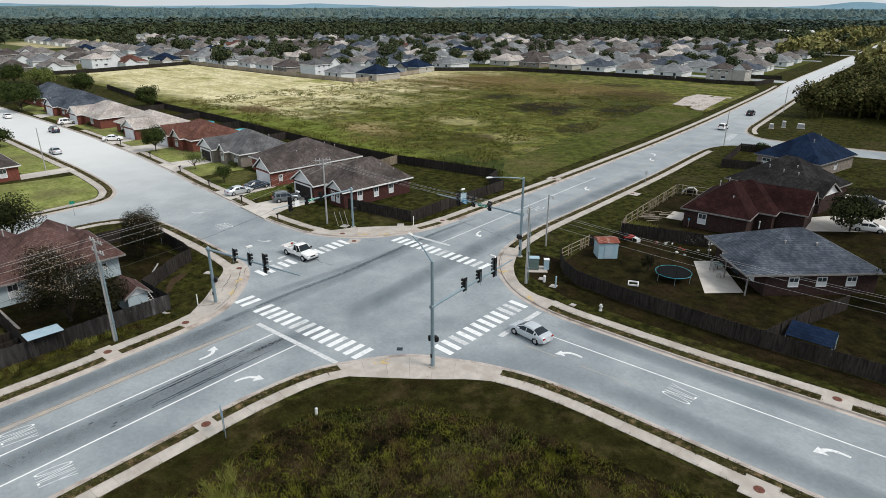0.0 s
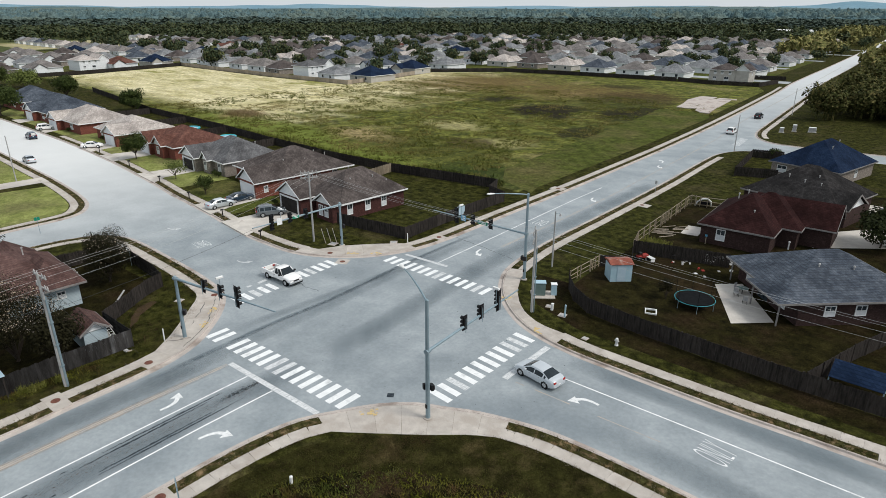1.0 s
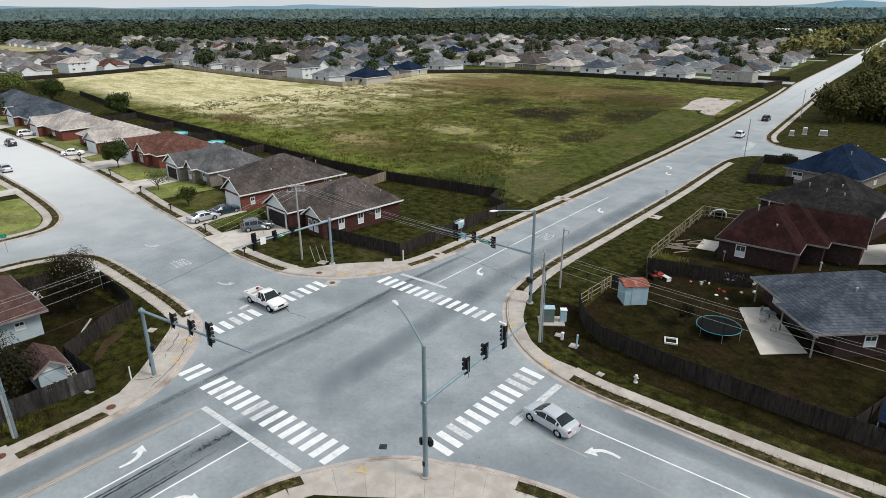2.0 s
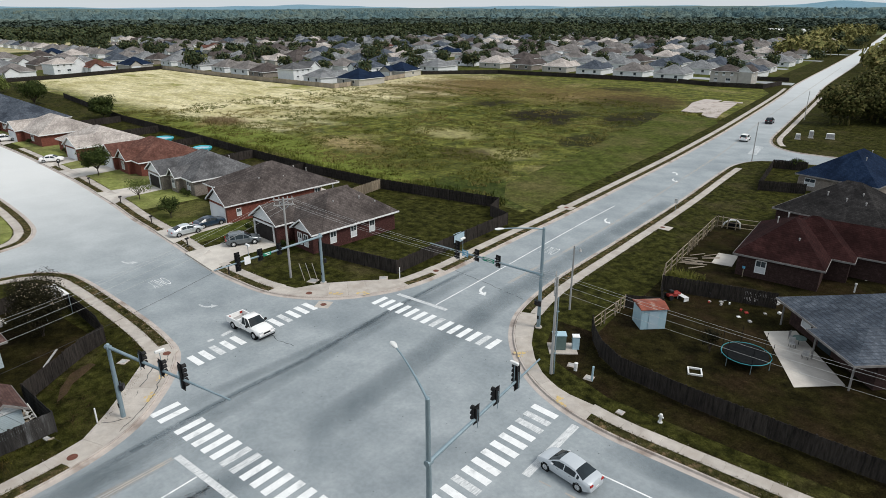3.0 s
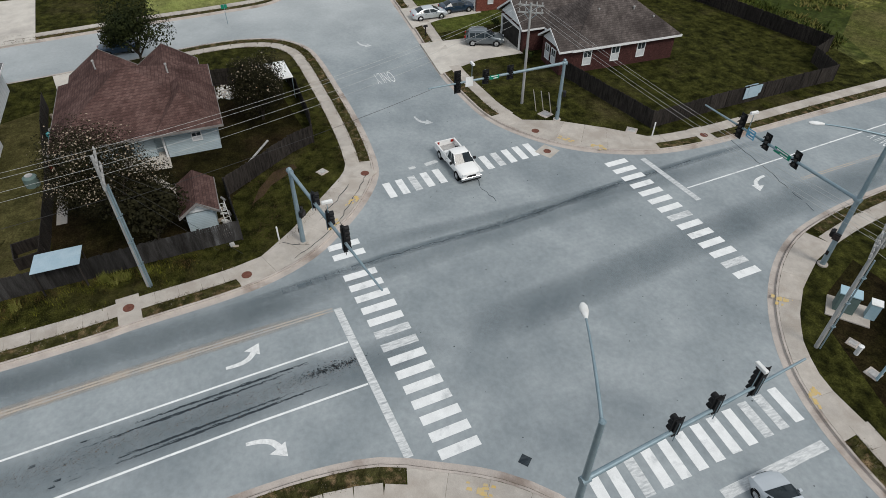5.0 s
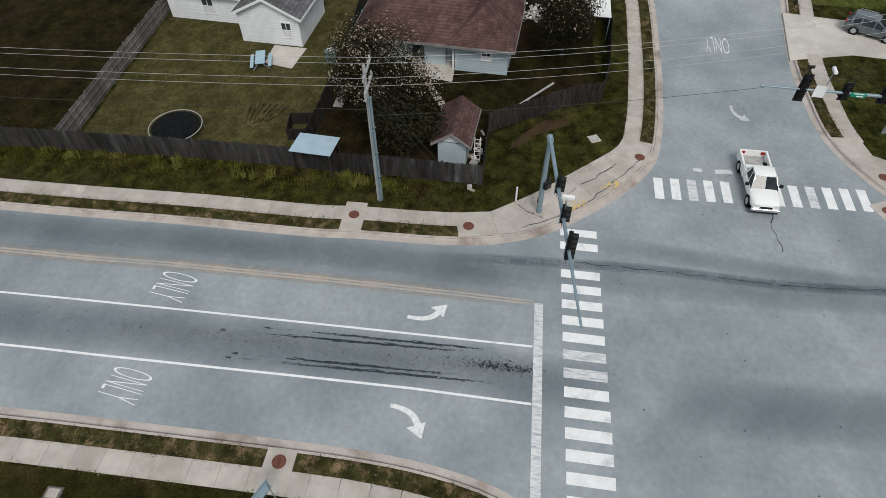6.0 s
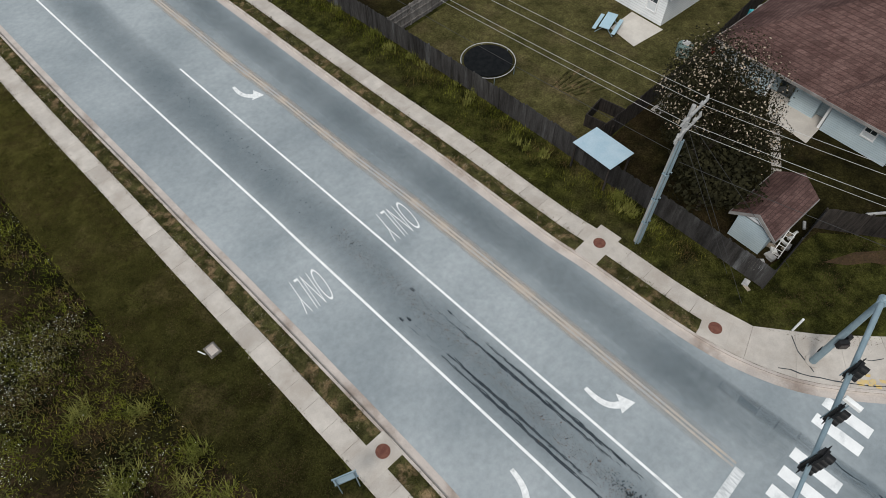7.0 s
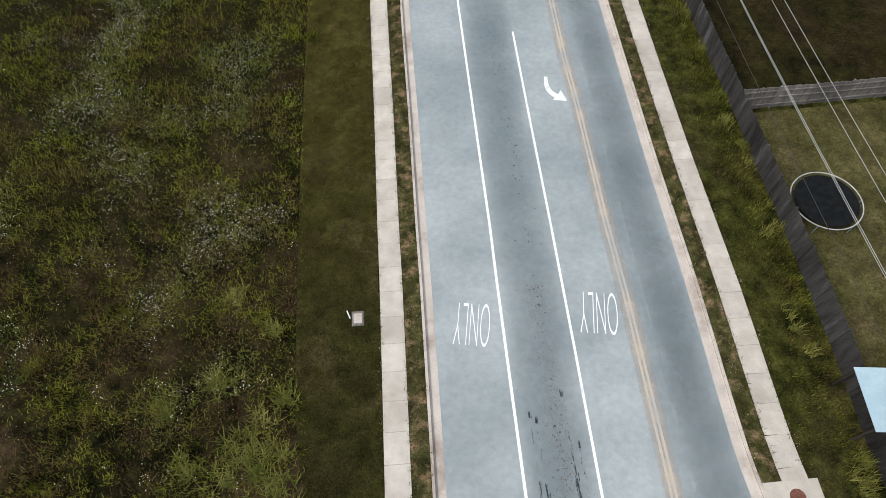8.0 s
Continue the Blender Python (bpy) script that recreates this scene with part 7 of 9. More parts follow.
# ---- the housing estate beyond the field ----
def estate_house(w, d, rise, roof, wall, label, extra):
    ob = thing("house", 0, 0, LAND_Z, label=label, category="house", group="estate houses")
    part("wall", Build().box(-w / 2, -d / 2, -0.3, w / 2, d / 2, 2.75), wall, ob)
    r = Build()
    hip_roof(r, -w / 2, -d / 2, w / 2, d / 2, 2.8, rise)
    part("roof", r, roof, ob)
    g = Build()
    gable_roof(g, -w / 2 + 0.4, -w / 2 + 6.4, -d / 2 - 2.2, 0, 2.82, 2.2)
    part("front_roof", g, roof, ob)
    part("front_wall", Build().box(-w / 2 + 0.4, -d / 2 - 2.2, -0.3, -w / 2 + 6.4, -d / 2 + 0.3, 2.74).add([(-w / 2 + 0.5, -d / 2 - 2.2, 2.7), (-w / 2 + 6.3, -d / 2 - 2.2, 2.7), (-w / 2 + 3.4, -d / 2 - 2.2, 4.75)], [(0, 1, 2)]), wall, ob)
    part("garage_door", Build().box(-w / 2 + 1.0, -d / 2 - 2.26, 0, -w / 2 + 5.8, -d / 2 - 2.2, 2.1), GARAGE, ob)
    for px in (-w / 4, w / 5):
        win = part("window", Build().box(px - 0.75, d / 2, 0.85, px + 0.75, d / 2 + 0.05, 2.3), TRIM, ob)
        part("pane", Build().box(px - 0.62, d / 2 + 0.05, 0.97, px + 0.62, d / 2 + 0.06, 2.18), GLASS, win)
    edge = Build()
    rim(edge, -w / 2, -d / 2, w / 2, d / 2, 2.8)
    part("fascia", edge, TRIM, ob)
    if extra:
        win = part("window", Build().box(w / 2, -0.7, 0.9, w / 2 + 0.05, 0.7, 2.3), TRIM, ob)
        part("pane", Build().box(w / 2 + 0.05, -0.58, 1.0, w / 2 + 0.06, 0.58, 2.2), GLASS, win)
    return ob


kinds = [estate_house(13.5, 13.5, 3.7, ROOF_ASH, SIDING, "white-sided estate bungalow with ash-grey hip roof", True), estate_house(14.5, 13, 3.6, ROOF_MUSHROOM, SIDING, "white-sided estate bungalow with mushroom-brown hip roof", True),
         estate_house(13, 14, 3.9, ROOF_SLATE, SIDING, "white-sided estate bungalow with blue-grey hip roof", True), estate_house(14, 13.5, 3.7, ROOF_TAN, SIDING_BEIGE, "beige estate bungalow with pale hip roof", False),
         estate_house(13.5, 13.5, 3.8, ROOF_BROWN, BRICK_TAN, "tan brick estate bungalow with brown-grey hip roof", False)]
rng = random.Random(21)
lots = []
# row along the north edge of the field, its back windows towards it
for k in range(7):
    lots.append((-85.5 - 20.2 * k, 258.5 - 0.2 * k + rng.uniform(-1, 1), 184 + rng.uniform(-3, 3)))
for row, (y, face) in enumerate(((292, 180), (322, 0), (366, 180), (396, 0), (440, 180), (470, 0), (514, 180), (544, 0), (588, 180), (618, 0))):
    for k in range(34):
        x = road_x(y) - 30 - k * 21.5
        if (x * x + y * y) ** 0.5 < 760 - 60 * (k % 2) and not (x < -185 and y < 130):
            lots.append((x + rng.uniform(-1.5, 1.5), y + rng.uniform(-2, 2), face + rng.uniform(-5, 5)))
for row, (y, face) in enumerate(((144, 0), (188, 180), (218, 0), (255, 180))):
    for k in range(28):
        x = -197 - k * 20.5
        if x > -700 and not (abs(y - 188) < 40 and -560 > x):
            lots.append((x + rng.uniform(-1.5, 1.5), y + rng.uniform(-2, 2), face + 180 + rng.uniform(-5, 5)))
for k in range(7):
    lots.append((-331, 41 + 19 * k, 90 + rng.uniform(-4, 4)))
    lots.append((-372, 45 + 20 * k, -90 + rng.uniform(-4, 4)))
    lots.append((-402, 45 + 20 * k, 90 + rng.uniform(-4, 4)))
    lots.append((-446, 45 + 20 * k, -90 + rng.uniform(-4, 4)))
    lots.append((-476, 45 + 20 * k, 90 + rng.uniform(-4, 4)))
placed, distant = [(x, y) for x, y, _ in lots[:5]] + [(-60, 257.5), (-215, 143.5), (-333, 82), (-331, 98), (-331, 118), (-179, 150), (-192, 188), (-390, 176), (-450, 230), (-268, 306), (-470, 120), (-360, 330)], []
for x, y, face in lots[5:]:
    if all((x - a) ** 2 + (y - b) ** 2 > 17.5 ** 2 for a, b in placed):
        placed.append((x, y))
        k = rng.choices(range(5), (30, 26, 18, 8, 18))[0]
        if math.hypot(x - 40, y + 40) < 560:
            copy_thing(kinds[k], pose(x, y, LAND_Z, 0, 0, face))
        else:
            distant.append((k, pose(x, y, LAND_Z, 0, 0, face)))
rest, slots = Build(), []
stock = []
for k, ob in enumerate(kinds):
    for o in ob.children_recursive:
        if o.data.materials[0] not in stock:
            stock.append(o.data.materials[0])
for k, m in distant:
    for o in kinds[k].children_recursive:
        rest.add([m @ v.co for v in o.data.vertices], [tuple(p.vertices) for p in o.data.polygons])
        slots += [stock.index(o.data.materials[0])] * len(o.data.polygons)
tagged(new("distant_houses", rest.mesh("distant_houses", stock, index=slots)), "far rows of estate bungalows with grey and brown hip roofs", "houses", kind="stuff")
for k, ob in enumerate(kinds):
    ob.matrix_basis = pose(lots[k][0], lots[k][1], LAND_Z, 0, 0, lots[k][2])

navy = estate_house(13.5, 13.5, 3.8, ROOF_BLUE, SIDING_BEIGE, "beige estate bungalow with navy blue hip roof", True)
navy.matrix_basis = pose(-331, 118, LAND_Z, 0, 0, 92)
maroon = estate_house(14, 13, 3.6, ROOF_RUST, SIDING, "white-sided estate bungalow with red-brown hip roof", True)
maroon.matrix_basis = pose(-331, 98, LAND_Z, 0, 0, 92)
for x, y, face, kind in ((-179, 150, 184, navy), (-192, 188, 10, navy), (-390, 176, 180, navy), (-450, 230, 0, maroon), (-268, 306, 180, navy), (-470, 120, 90, navy), (-360, 330, 0, maroon)):
    copy_thing(kind, pose(x, y, LAND_Z, 0, 0, face))
for x, y, rz, roof, wall, label in ((-60, 257.5, 4, ROOF_BROWN, SIDING_BEIGE, "beige two-storey house with brown-grey roof at the field"), (-215, 143.5, 95, ROOF_GREY, SIDING, "white two-storey house with grey roof at the field"), (-333, 82, 100, ROOF_TAN, SIDING, "white two-storey house at the field")):
    ob = house(x, y, rz, [("hip", -7, -5.5, 4, 5.5, 2.6), ("gs", 3.5, -5.0, 9.5, 5.0, 2.6)], wall, roof, label, eave=5.2,
               windows=(("s", -4.5, 1.6, 1.2, 1.4, -5.5), ("s", 0.5, 1.4, 1.8, 1.9, -5.5), ("s", -4.5, 4.1, 1.0, 1.3, -5.5), ("s", -1.5, 4.1, 1.0, 1.3, -5.5), ("s", 1.8, 4.1, 1.0, 1.3, -5.5), ("e", 0, 3.8, 1.0, 1.3, 9.5)))

fence([(-174, 132.5), (-200, 130.5), (-226, 128.5), (-282, 127.5), (-320, 127.5)], pale=True, label="pale timber board fence along the field")
fence([(-174, 132.5), (-177, 150), (-186, 190)], pale=True, label="pale timber board fence along the field")
fence([(-320, 127.5), (-306, 71), (-306, 50)], label="weathered grey board fence along the field")
fence([(-188, 198), (-162, 226), (-116, 236), (-77, 242)], label="weathered grey board fence along the field")
fence([(-77, 243), (-62, 238.5), (-42.5, 243.5), (-40.5, 262)], label="dark stained board fence round the corner house")
fence([(-56, 275), (-42, 278)], label="dark stained board fence at the estate entrance")
slab_area("estate_street", [(-37, 264), (-38.5, 274), (-60, 273), (-200, 275), (-200, 267), (-60, 264)], "pale concrete street into the estate", STREET, 0.02)
for y in (344, 418, 492, 566):
    slab_area("estate_street", [(-60, y - 4), (-640, y - 4), (-640, y + 4), (-60, y + 4)], "pale concrete street between the estate houses", STREET, 0.02)
slab_area("estate_street", [(-215, 162), (-640, 162), (-640, 171), (-215, 171)], "pale concrete street between the estate houses", STREET, 0.02)
slab_area("estate_street", [(-215, 162), (-215, 566), (-207, 566), (-207, 162)], "pale concrete street between the estate houses", STREET, 0.02)

rng = random.Random(8)
spots = []
for _ in range(480):
    x, y = rng.uniform(-640, -60), rng.uniform(140, 630)
    if (y > 262 or x < -190) and all((x - a) ** 2 + (y - b) ** 2 > 9.8 ** 2 for a, b in placed):
        spots.append((x, y, rng.uniform(6, 10.5), rng.uniform(3.2, 5.4)))
for x, y in ((-299, 135), (-303, 138), (-470, 172), (-476, 168), (-308, 189), (-313, 186), (-263, 258), (-255, 222), (-583, 174), (-560, 176), (-540, 178), (-420, 165), (-365, 196), (-345, 200)):
    spots += [(x, y, rng.uniform(10, 13), rng.uniform(4.5, 6)), (x + rng.uniform(-3, 3), y + 3, rng.uniform(9, 12), rng.uniform(4, 5))]
woods("estate_trees", spots, LEAF_FAR, "scattered yard trees among the estate houses", wood_seeds)
for k, (w, d, x, y) in enumerate(((46, 14, -252, 865), (60, 16, -226, 950))):
    ob = thing("farm_shed", x, y, LAND_Z, 10, label="long low white farm shed beyond the woods", category="shed")
    part("wall", Build().box(-w / 2, -d / 2, -0.2, w / 2, d / 2, 3.5), WHITE_PAINT, ob)
    r = Build()
    gable_roof(r, -d / 2, d / 2, -w / 2, w / 2, 3.5, 2.0)
    r.v = [(-yy, xx, zz) for xx, yy, zz in r.v]
    part("roof", r, WHITE_PAINT, ob)
slab_area("meadow", [(-310, 830), (-160, 830), (-150, 1015), (-310, 1015)], "mown pale green meadow beyond the woods", LAWN_LIGHT, 0.05)
slab_area("meadow", [(-560, 115), (-700, 110), (-720, 262), (-560, 262)], "dry pale meadow beside the estate", FIELD_DRY, 0.05)


# ---- vehicles ----
def shell(stations, n_side):
    """A car body from cross sections: (x, half width, bottom, waist, top)."""
    rings = []
    for x, w, zb, zw, zt in stations:
        rings.append([(x, -w * 0.86, zb), (x, -w * 0.97, zb + 0.1), (x, -w, zb + (zw - zb) * 0.55), (x, -w * 0.96, zw), (x, -w * 0.80, zt), (x, -w * 0.4, zt + 0.025), (x, 0, zt + 0.035),
                      (x, w * 0.4, zt + 0.025), (x, w * 0.80, zt), (x, w * 0.96, zw), (x, w, zb + (zw - zb) * 0.55), (x, w * 0.97, zb + 0.1), (x, w * 0.86, zb)])
    return Build().loft(rings)


def wheel(parent, x, y, r, w=0.21):
    s = 1 if y > 0 else -1
    wh = part("wheel", Build().tube([(x, y - s * w, r), (x, y - s * w * 0.9, r), (x, y - s * 0.03, r), (x, y, r)], [r * 0.93, r, r, r * 0.92], 18), RUBBER, parent)
    part("rim", Build().tube([(x, y - s * 0.02, r), (x, y + s * 0.008, r)], [r * 0.66, r * 0.62], 12), ALLOY, wh)
    hub = Build()
    for k in range(5):
        a = 2 * math.pi * k / 5
        hub.tube([(x, y + s * 0.012, r), (x + r * 0.6 * math.cos(a), y + s * 0.012, r + r * 0.6 * math.sin(a))], 0.025, 4)
    part("spoke", hub, CHROME, wh)


def arch(parent, x, y, r):
    s = 1 if y > 0 else -1
    part("wheel_arch", Build().tube([(x, y - s * 0.3, r), (x, y + s * 0.012, r)], r * 1.17, 18), NET, parent)


def cabin(parent, base, top, zb, zt, w0, w1, mat, pillars, front_cut=0.0):
    """Glass house: base and top are (rear x, front x); pillars are places along it from rear 0 to front 1."""
    (bx0, bx1), (tx0, tx1) = base, top
    g = Build().loft([[(bx0, -w0, zb), (bx1, -w0, zb), (bx1 + 0.04, 0, zb), (bx1, w0, zb), (bx0, w0, zb), (bx0 - 0.04, 0, zb)],
                      [(tx0, -w1, zt), (tx1, -w1, zt), (tx1 + 0.08, 0, zt + 0.02), (tx1, w1, zt), (tx0, w1, zt), (tx0 - 0.05, 0, zt + 0.02)]])
    part("window_glass", g, AUTO_GLASS, parent, "dark tinted glass")
    lid = Build().loft([[(tx0 - 0.06, -w1 - 0.015, zt - 0.02), (tx1 + 0.02, -w1 - 0.015, zt - 0.02), (tx1 + 0.1, 0, zt), (tx1 + 0.02, w1 + 0.015, zt - 0.02), (tx0 - 0.06, w1 + 0.015, zt - 0.02), (tx0 - 0.1, 0, zt)],
                        [(tx0 + 0.02, -w1 * 0.88, zt + 0.045), (tx1 - 0.1, -w1 * 0.88, zt + 0.045), (tx1 - 0.03, 0, zt + 0.07), (tx1 - 0.1, w1 * 0.88, zt + 0.045), (tx0 + 0.02, w1 * 0.88, zt + 0.045), (tx0, 0, zt + 0.07)]])
    part("roof", lid, mat, parent, smooth=True)
    for s in (-1, 1):
        for p, wd in pillars:
            xb, xt = bx0 + (bx1 - bx0) * p, tx0 + (tx1 - tx0) * p
            part("pillar", Build().add([(xb - wd, s * (w0 + 0.012), zb - 0.02), (xb + wd, s * (w0 + 0.012), zb - 0.02), (xt + wd * 0.6, s * (w1 + 0.012), zt), (xt - wd * 0.6, s * (w1 + 0.012), zt),
                                        (xb - wd, s * (w0 - 0.06), zb - 0.02), (xb + wd, s * (w0 - 0.06), zb - 0.02), (xt + wd * 0.6, s * (w1 - 0.06), zt), (xt - wd * 0.6, s * (w1 - 0.06), zt)],
                                       [(0, 1, 2, 3), (7, 6, 5, 4), (0, 4, 5, 1), (1, 5, 6, 2), (2, 6, 7, 3), (3, 7, 4, 0)]), mat, parent)


def fittings(ob, xf, xr, w, zl, zr):
    for s in (-1, 1):
        part("headlight", Build().box(xf - 0.34, s * w * 0.66 - 0.17, zl - 0.08, xf + 0.005, s * w * 0.66 + 0.17, zl + 0.07), LAMP_CLEAR, ob)
        part("tail_light", Build().box(xr - 0.01, s * w * 0.72 - 0.15, zr - 0.1, xr + 0.12, s * w * 0.72 + 0.15, zr + 0.12), LAMP_RED, ob)
    part("grille", Build().box(xf - 0.05, -w * 0.4, zl - 0.24, xf + 0.02, w * 0.4, zl - 0.06), BLACK, ob)
    part("bumper", Build().box(xf - 0.1, -w * 0.9, 0.24, xf + 0.03, w * 0.9, 0.42, bevel=0.02), BLACK, ob)
    part("number_plate", Build().box(xr - 0.03, -0.16, zr - 0.25, xr - 0.005, 0.16, zr - 0.1), WHITE_PAINT, ob)


def coachwork(ob, mat, w, top, belt, cab, pillars, sill=0.2):
    """One smooth body: top and belt give heights along x; cab holds the foot and head of the rear window and the head and foot of the windscreen."""
    tx, tz = zip(*top)
    bx, bz = zip(*belt)
    r0, r1, f1, f0 = cab
    xs = sorted(set([round(v, 3) for v in tx] + [round(tx[0] + (tx[-1] - tx[0]) * k / 34, 3) for k in range(35)] + [round(v, 3) for v in cab] + [round(p + d, 3) for p, d0 in pillars for d in (-d0, d0)]))
    rings = []
    for x in xs:
        t, b = float(np.interp(x, tx, tz)), float(np.interp(x, bx, bz))
        b = min(b, t - 0.03)
        end = min((x - tx[0]) / 0.45, (tx[-1] - x) / 0.55, 1)
        ww = w * (0.80 + 0.20 * math.sin(max(end, 0) * math.pi / 2))
        inner = float(np.interp(x, [r0, r1, f1, f0], [0.86, 0.68, 0.68, 0.88]))
        low = sill + 0.14 * (1 - max(0, min(end, 1)))
        half = [(ww * 0.84, low), (ww * 0.97, low + 0.09), (ww, low + (b - low) * 0.55), (ww * 0.99, low + (b - low) * 0.82), (ww * 0.955, b)]
        crest = min(0.06, (t - b) * 0.3)
        for k in (1, 2, 3, 4):
            u = k / 4
            half.append((ww * (0.955 + (inner - 0.955) * u), b + (t - crest - b) * u))
        half += [(ww * inner * 0.7, t - crest * 0.3), (ww * inner * 0.35, t - crest * 0.05)]
        rings.append([(x, -y, z) for y, z in half] + [(x, 0, t)] + [(x, y, z) for y, z in half[::-1]])
    n = len(rings[0])
    h = (n - 1) // 2
    shell_b, glass = Build(), Build()
    verts = [p for ring in rings for p in ring]
    shell_b.v, glass.v = list(verts), list(verts)
    for k in range(len(xs) - 1):
        xm = (xs[k] + xs[k + 1]) / 2
        for i in range(n - 1):
            q = i if i < h else n - 2 - i
            face = (k * n + i, k * n + i + 1, (k + 1) * n + i + 1, (k + 1) * n + i)
            side = 4 <= q <= 6 and (r0 * 0.55 + r1 * 0.45) < xm < (f1 * 0.35 + f0 * 0.65) and all(abs(xm - p) > d for p, d in pillars)
            pane = q >= 8 and (r0 < xm < r1 or f1 < xm < f0)
            (glass if side or pane else shell_b).f.append(face[::-1])
        shell_b.f.append((k * n, (k + 1) * n, (k + 1) * n + n - 1, k * n + n - 1))
    shell_b.f += [tuple(range(n)), tuple(range(len(verts) - n, len(verts)))[::-1]]
    part("body", shell_b, mat, ob, smooth=True)
    part("window_glass", glass, AUTO_GLASS, ob, "dark tinted glass", smooth=True)


def running_gear(ob, mat, xr, xf, w, r, mx, mz, handles, hz):
    for px in (xr, xf):
        for s in (-1, 1):
            arch(ob, px, s * w * 0.985, r)
            wheel(ob, px, s * (w + 0.005), r)
    for s in (-1, 1):
        part("mirror", Build().box(mx - 0.09, s * (w + 0.07) - 0.09, mz, mx + 0.08, s * (w + 0.07) + 0.09, mz + 0.13, bevel=0.03), mat, ob)
        for dx in handles:
            part("door_handle", Build().box(dx, s * w * 0.99 - 0.02, hz, dx + 0.17, s * w * 0.99 + 0.02, hz + 0.035), CHROME, ob)


def sedan(x, y, rz, mat, label, length=4.55, z=ROAD_Z, lift=0.0, group=""):
    ob = thing("car", x, y, z, rz, label=label, category="car", group=group)
    k = length / 4.5
    L, w = length / 2, 0.89
    top = [(-2.25, 0.60), (-2.22, 0.82), (-2.15, 0.95), (-1.95, 1.02), (-1.62, 1.05), (-1.25, 1.22), (-0.88, 1.37), (-0.5, 1.43), (0.0, 1.45), (0.4, 1.41), (0.8, 1.22), (1.22, 0.99), (1.6, 0.91), (1.95, 0.80), (2.15, 0.69), (2.23, 0.58), (2.25, 0.46)]
    belt = [(-2.25, 0.52), (-2.1, 0.82), (-1.5, 0.93), (0.0, 0.90), (1.2, 0.86), (1.9, 0.70), (2.25, 0.42)]
    coachwork(ob, mat, w, [(a * k, c) for a, c in top], [(a * k, c) for a, c in belt], [v * k for v in (-1.64, -0.92, 0.42, 1.2)], [(-0.1, 0.035), (-1.08, 0.06)])
    running_gear(ob, mat, -1.32 * k, 1.36 * k, w, 0.32, 0.78 * k, 0.92, (-0.75, 0.25), 0.76)
    for s in (-1, 1):
        part("headlight", Build().box(L - 0.42, s * w * 0.68 - 0.16, 0.58, L - 0.10, s * w * 0.68 + 0.13, 0.70, bevel=0.03), LAMP_CLEAR, ob)
        part("tail_light", Build().box(-L + 0.005, s * w * 0.66 - 0.16, 0.72, -L + 0.2, s * w * 0.66 + 0.12, 0.86, bevel=0.02), LAMP_RED, ob)
    part("grille", Build().box(L - 0.1, -0.3, 0.47, L + 0.006, 0.3, 0.56), BLACK, ob)
    part("number_plate", Build().box(-L - 0.012, -0.16, 0.5, -L + 0.02, 0.16, 0.6), WHITE_PAINT, ob)
    return ob


def suv(x, y, rz, mat, label, length=4.7, height=1.7, w=0.93, z=ROAD_Z, group="", nose=1.2):
    ob = thing("car", x, y, z, rz, label=label, category="car", group=group)
    L, h = length / 2, height
    top = [(-L, 0.72), (-L + 0.03, 0.98), (-L + 0.1, 1.10), (-L + 0.42, h - 0.12), (-L + 0.62, h - 0.04), (-0.4, h + 0.03), (L - nose - 1.15, h), (L - nose - 0.85, h - 0.06), (L - nose, 1.09), (L - 0.6, 0.98), (L - 0.2, 0.86), (L - 0.03, 0.72), (L, 0.55)]
    belt = [(-L, 0.66), (-L + 0.2, 1.0), (0, 1.0), (L - nose, 0.97), (L - 0.5, 0.84), (L, 0.5)]
    coachwork(ob, mat, w, top, belt, [-L + 0.08, -L + 0.5, L - nose - 0.9, L - nose + 0.02], [(0.02, 0.04), (-L + 1.25, 0.05), (-L + 0.52, 0.1)], 0.26)
    running_gear(ob, mat, -L + 0.95, L - 0.92, w, 0.36, L - nose - 0.35, 1.02, (-L + 1.5, L - nose - 1.15), 0.88)
    for s in (-1, 1):
        part("roof_rail", Build().tube([(-L + 0.7, s * w * 0.6, h + 0.02), (L - nose - 1.2, s * w * 0.6, h + 0.02)], 0.022, 6), CHROME, ob)
        part("headlight", Build().box(L - 0.36, s * w * 0.66 - 0.16, 0.68, L - 0.06, s * w * 0.66 + 0.13, 0.82, bevel=0.03), LAMP_CLEAR, ob)
        part("tail_light", Build().box(-L - 0.008, s * w * 0.7 - 0.1, 0.85, -L + 0.12, s * w * 0.7 + 0.1, 1.12, bevel=0.02), LAMP_RED, ob)
    part("grille", Build().box(L - 0.1, -0.35, 0.55, L + 0.008, 0.35, 0.7), BLACK, ob)
    part("number_plate", Build().box(-L - 0.012, -0.16, 0.74, -L + 0.02, 0.16, 0.86), WHITE_PAINT, ob)
    return ob


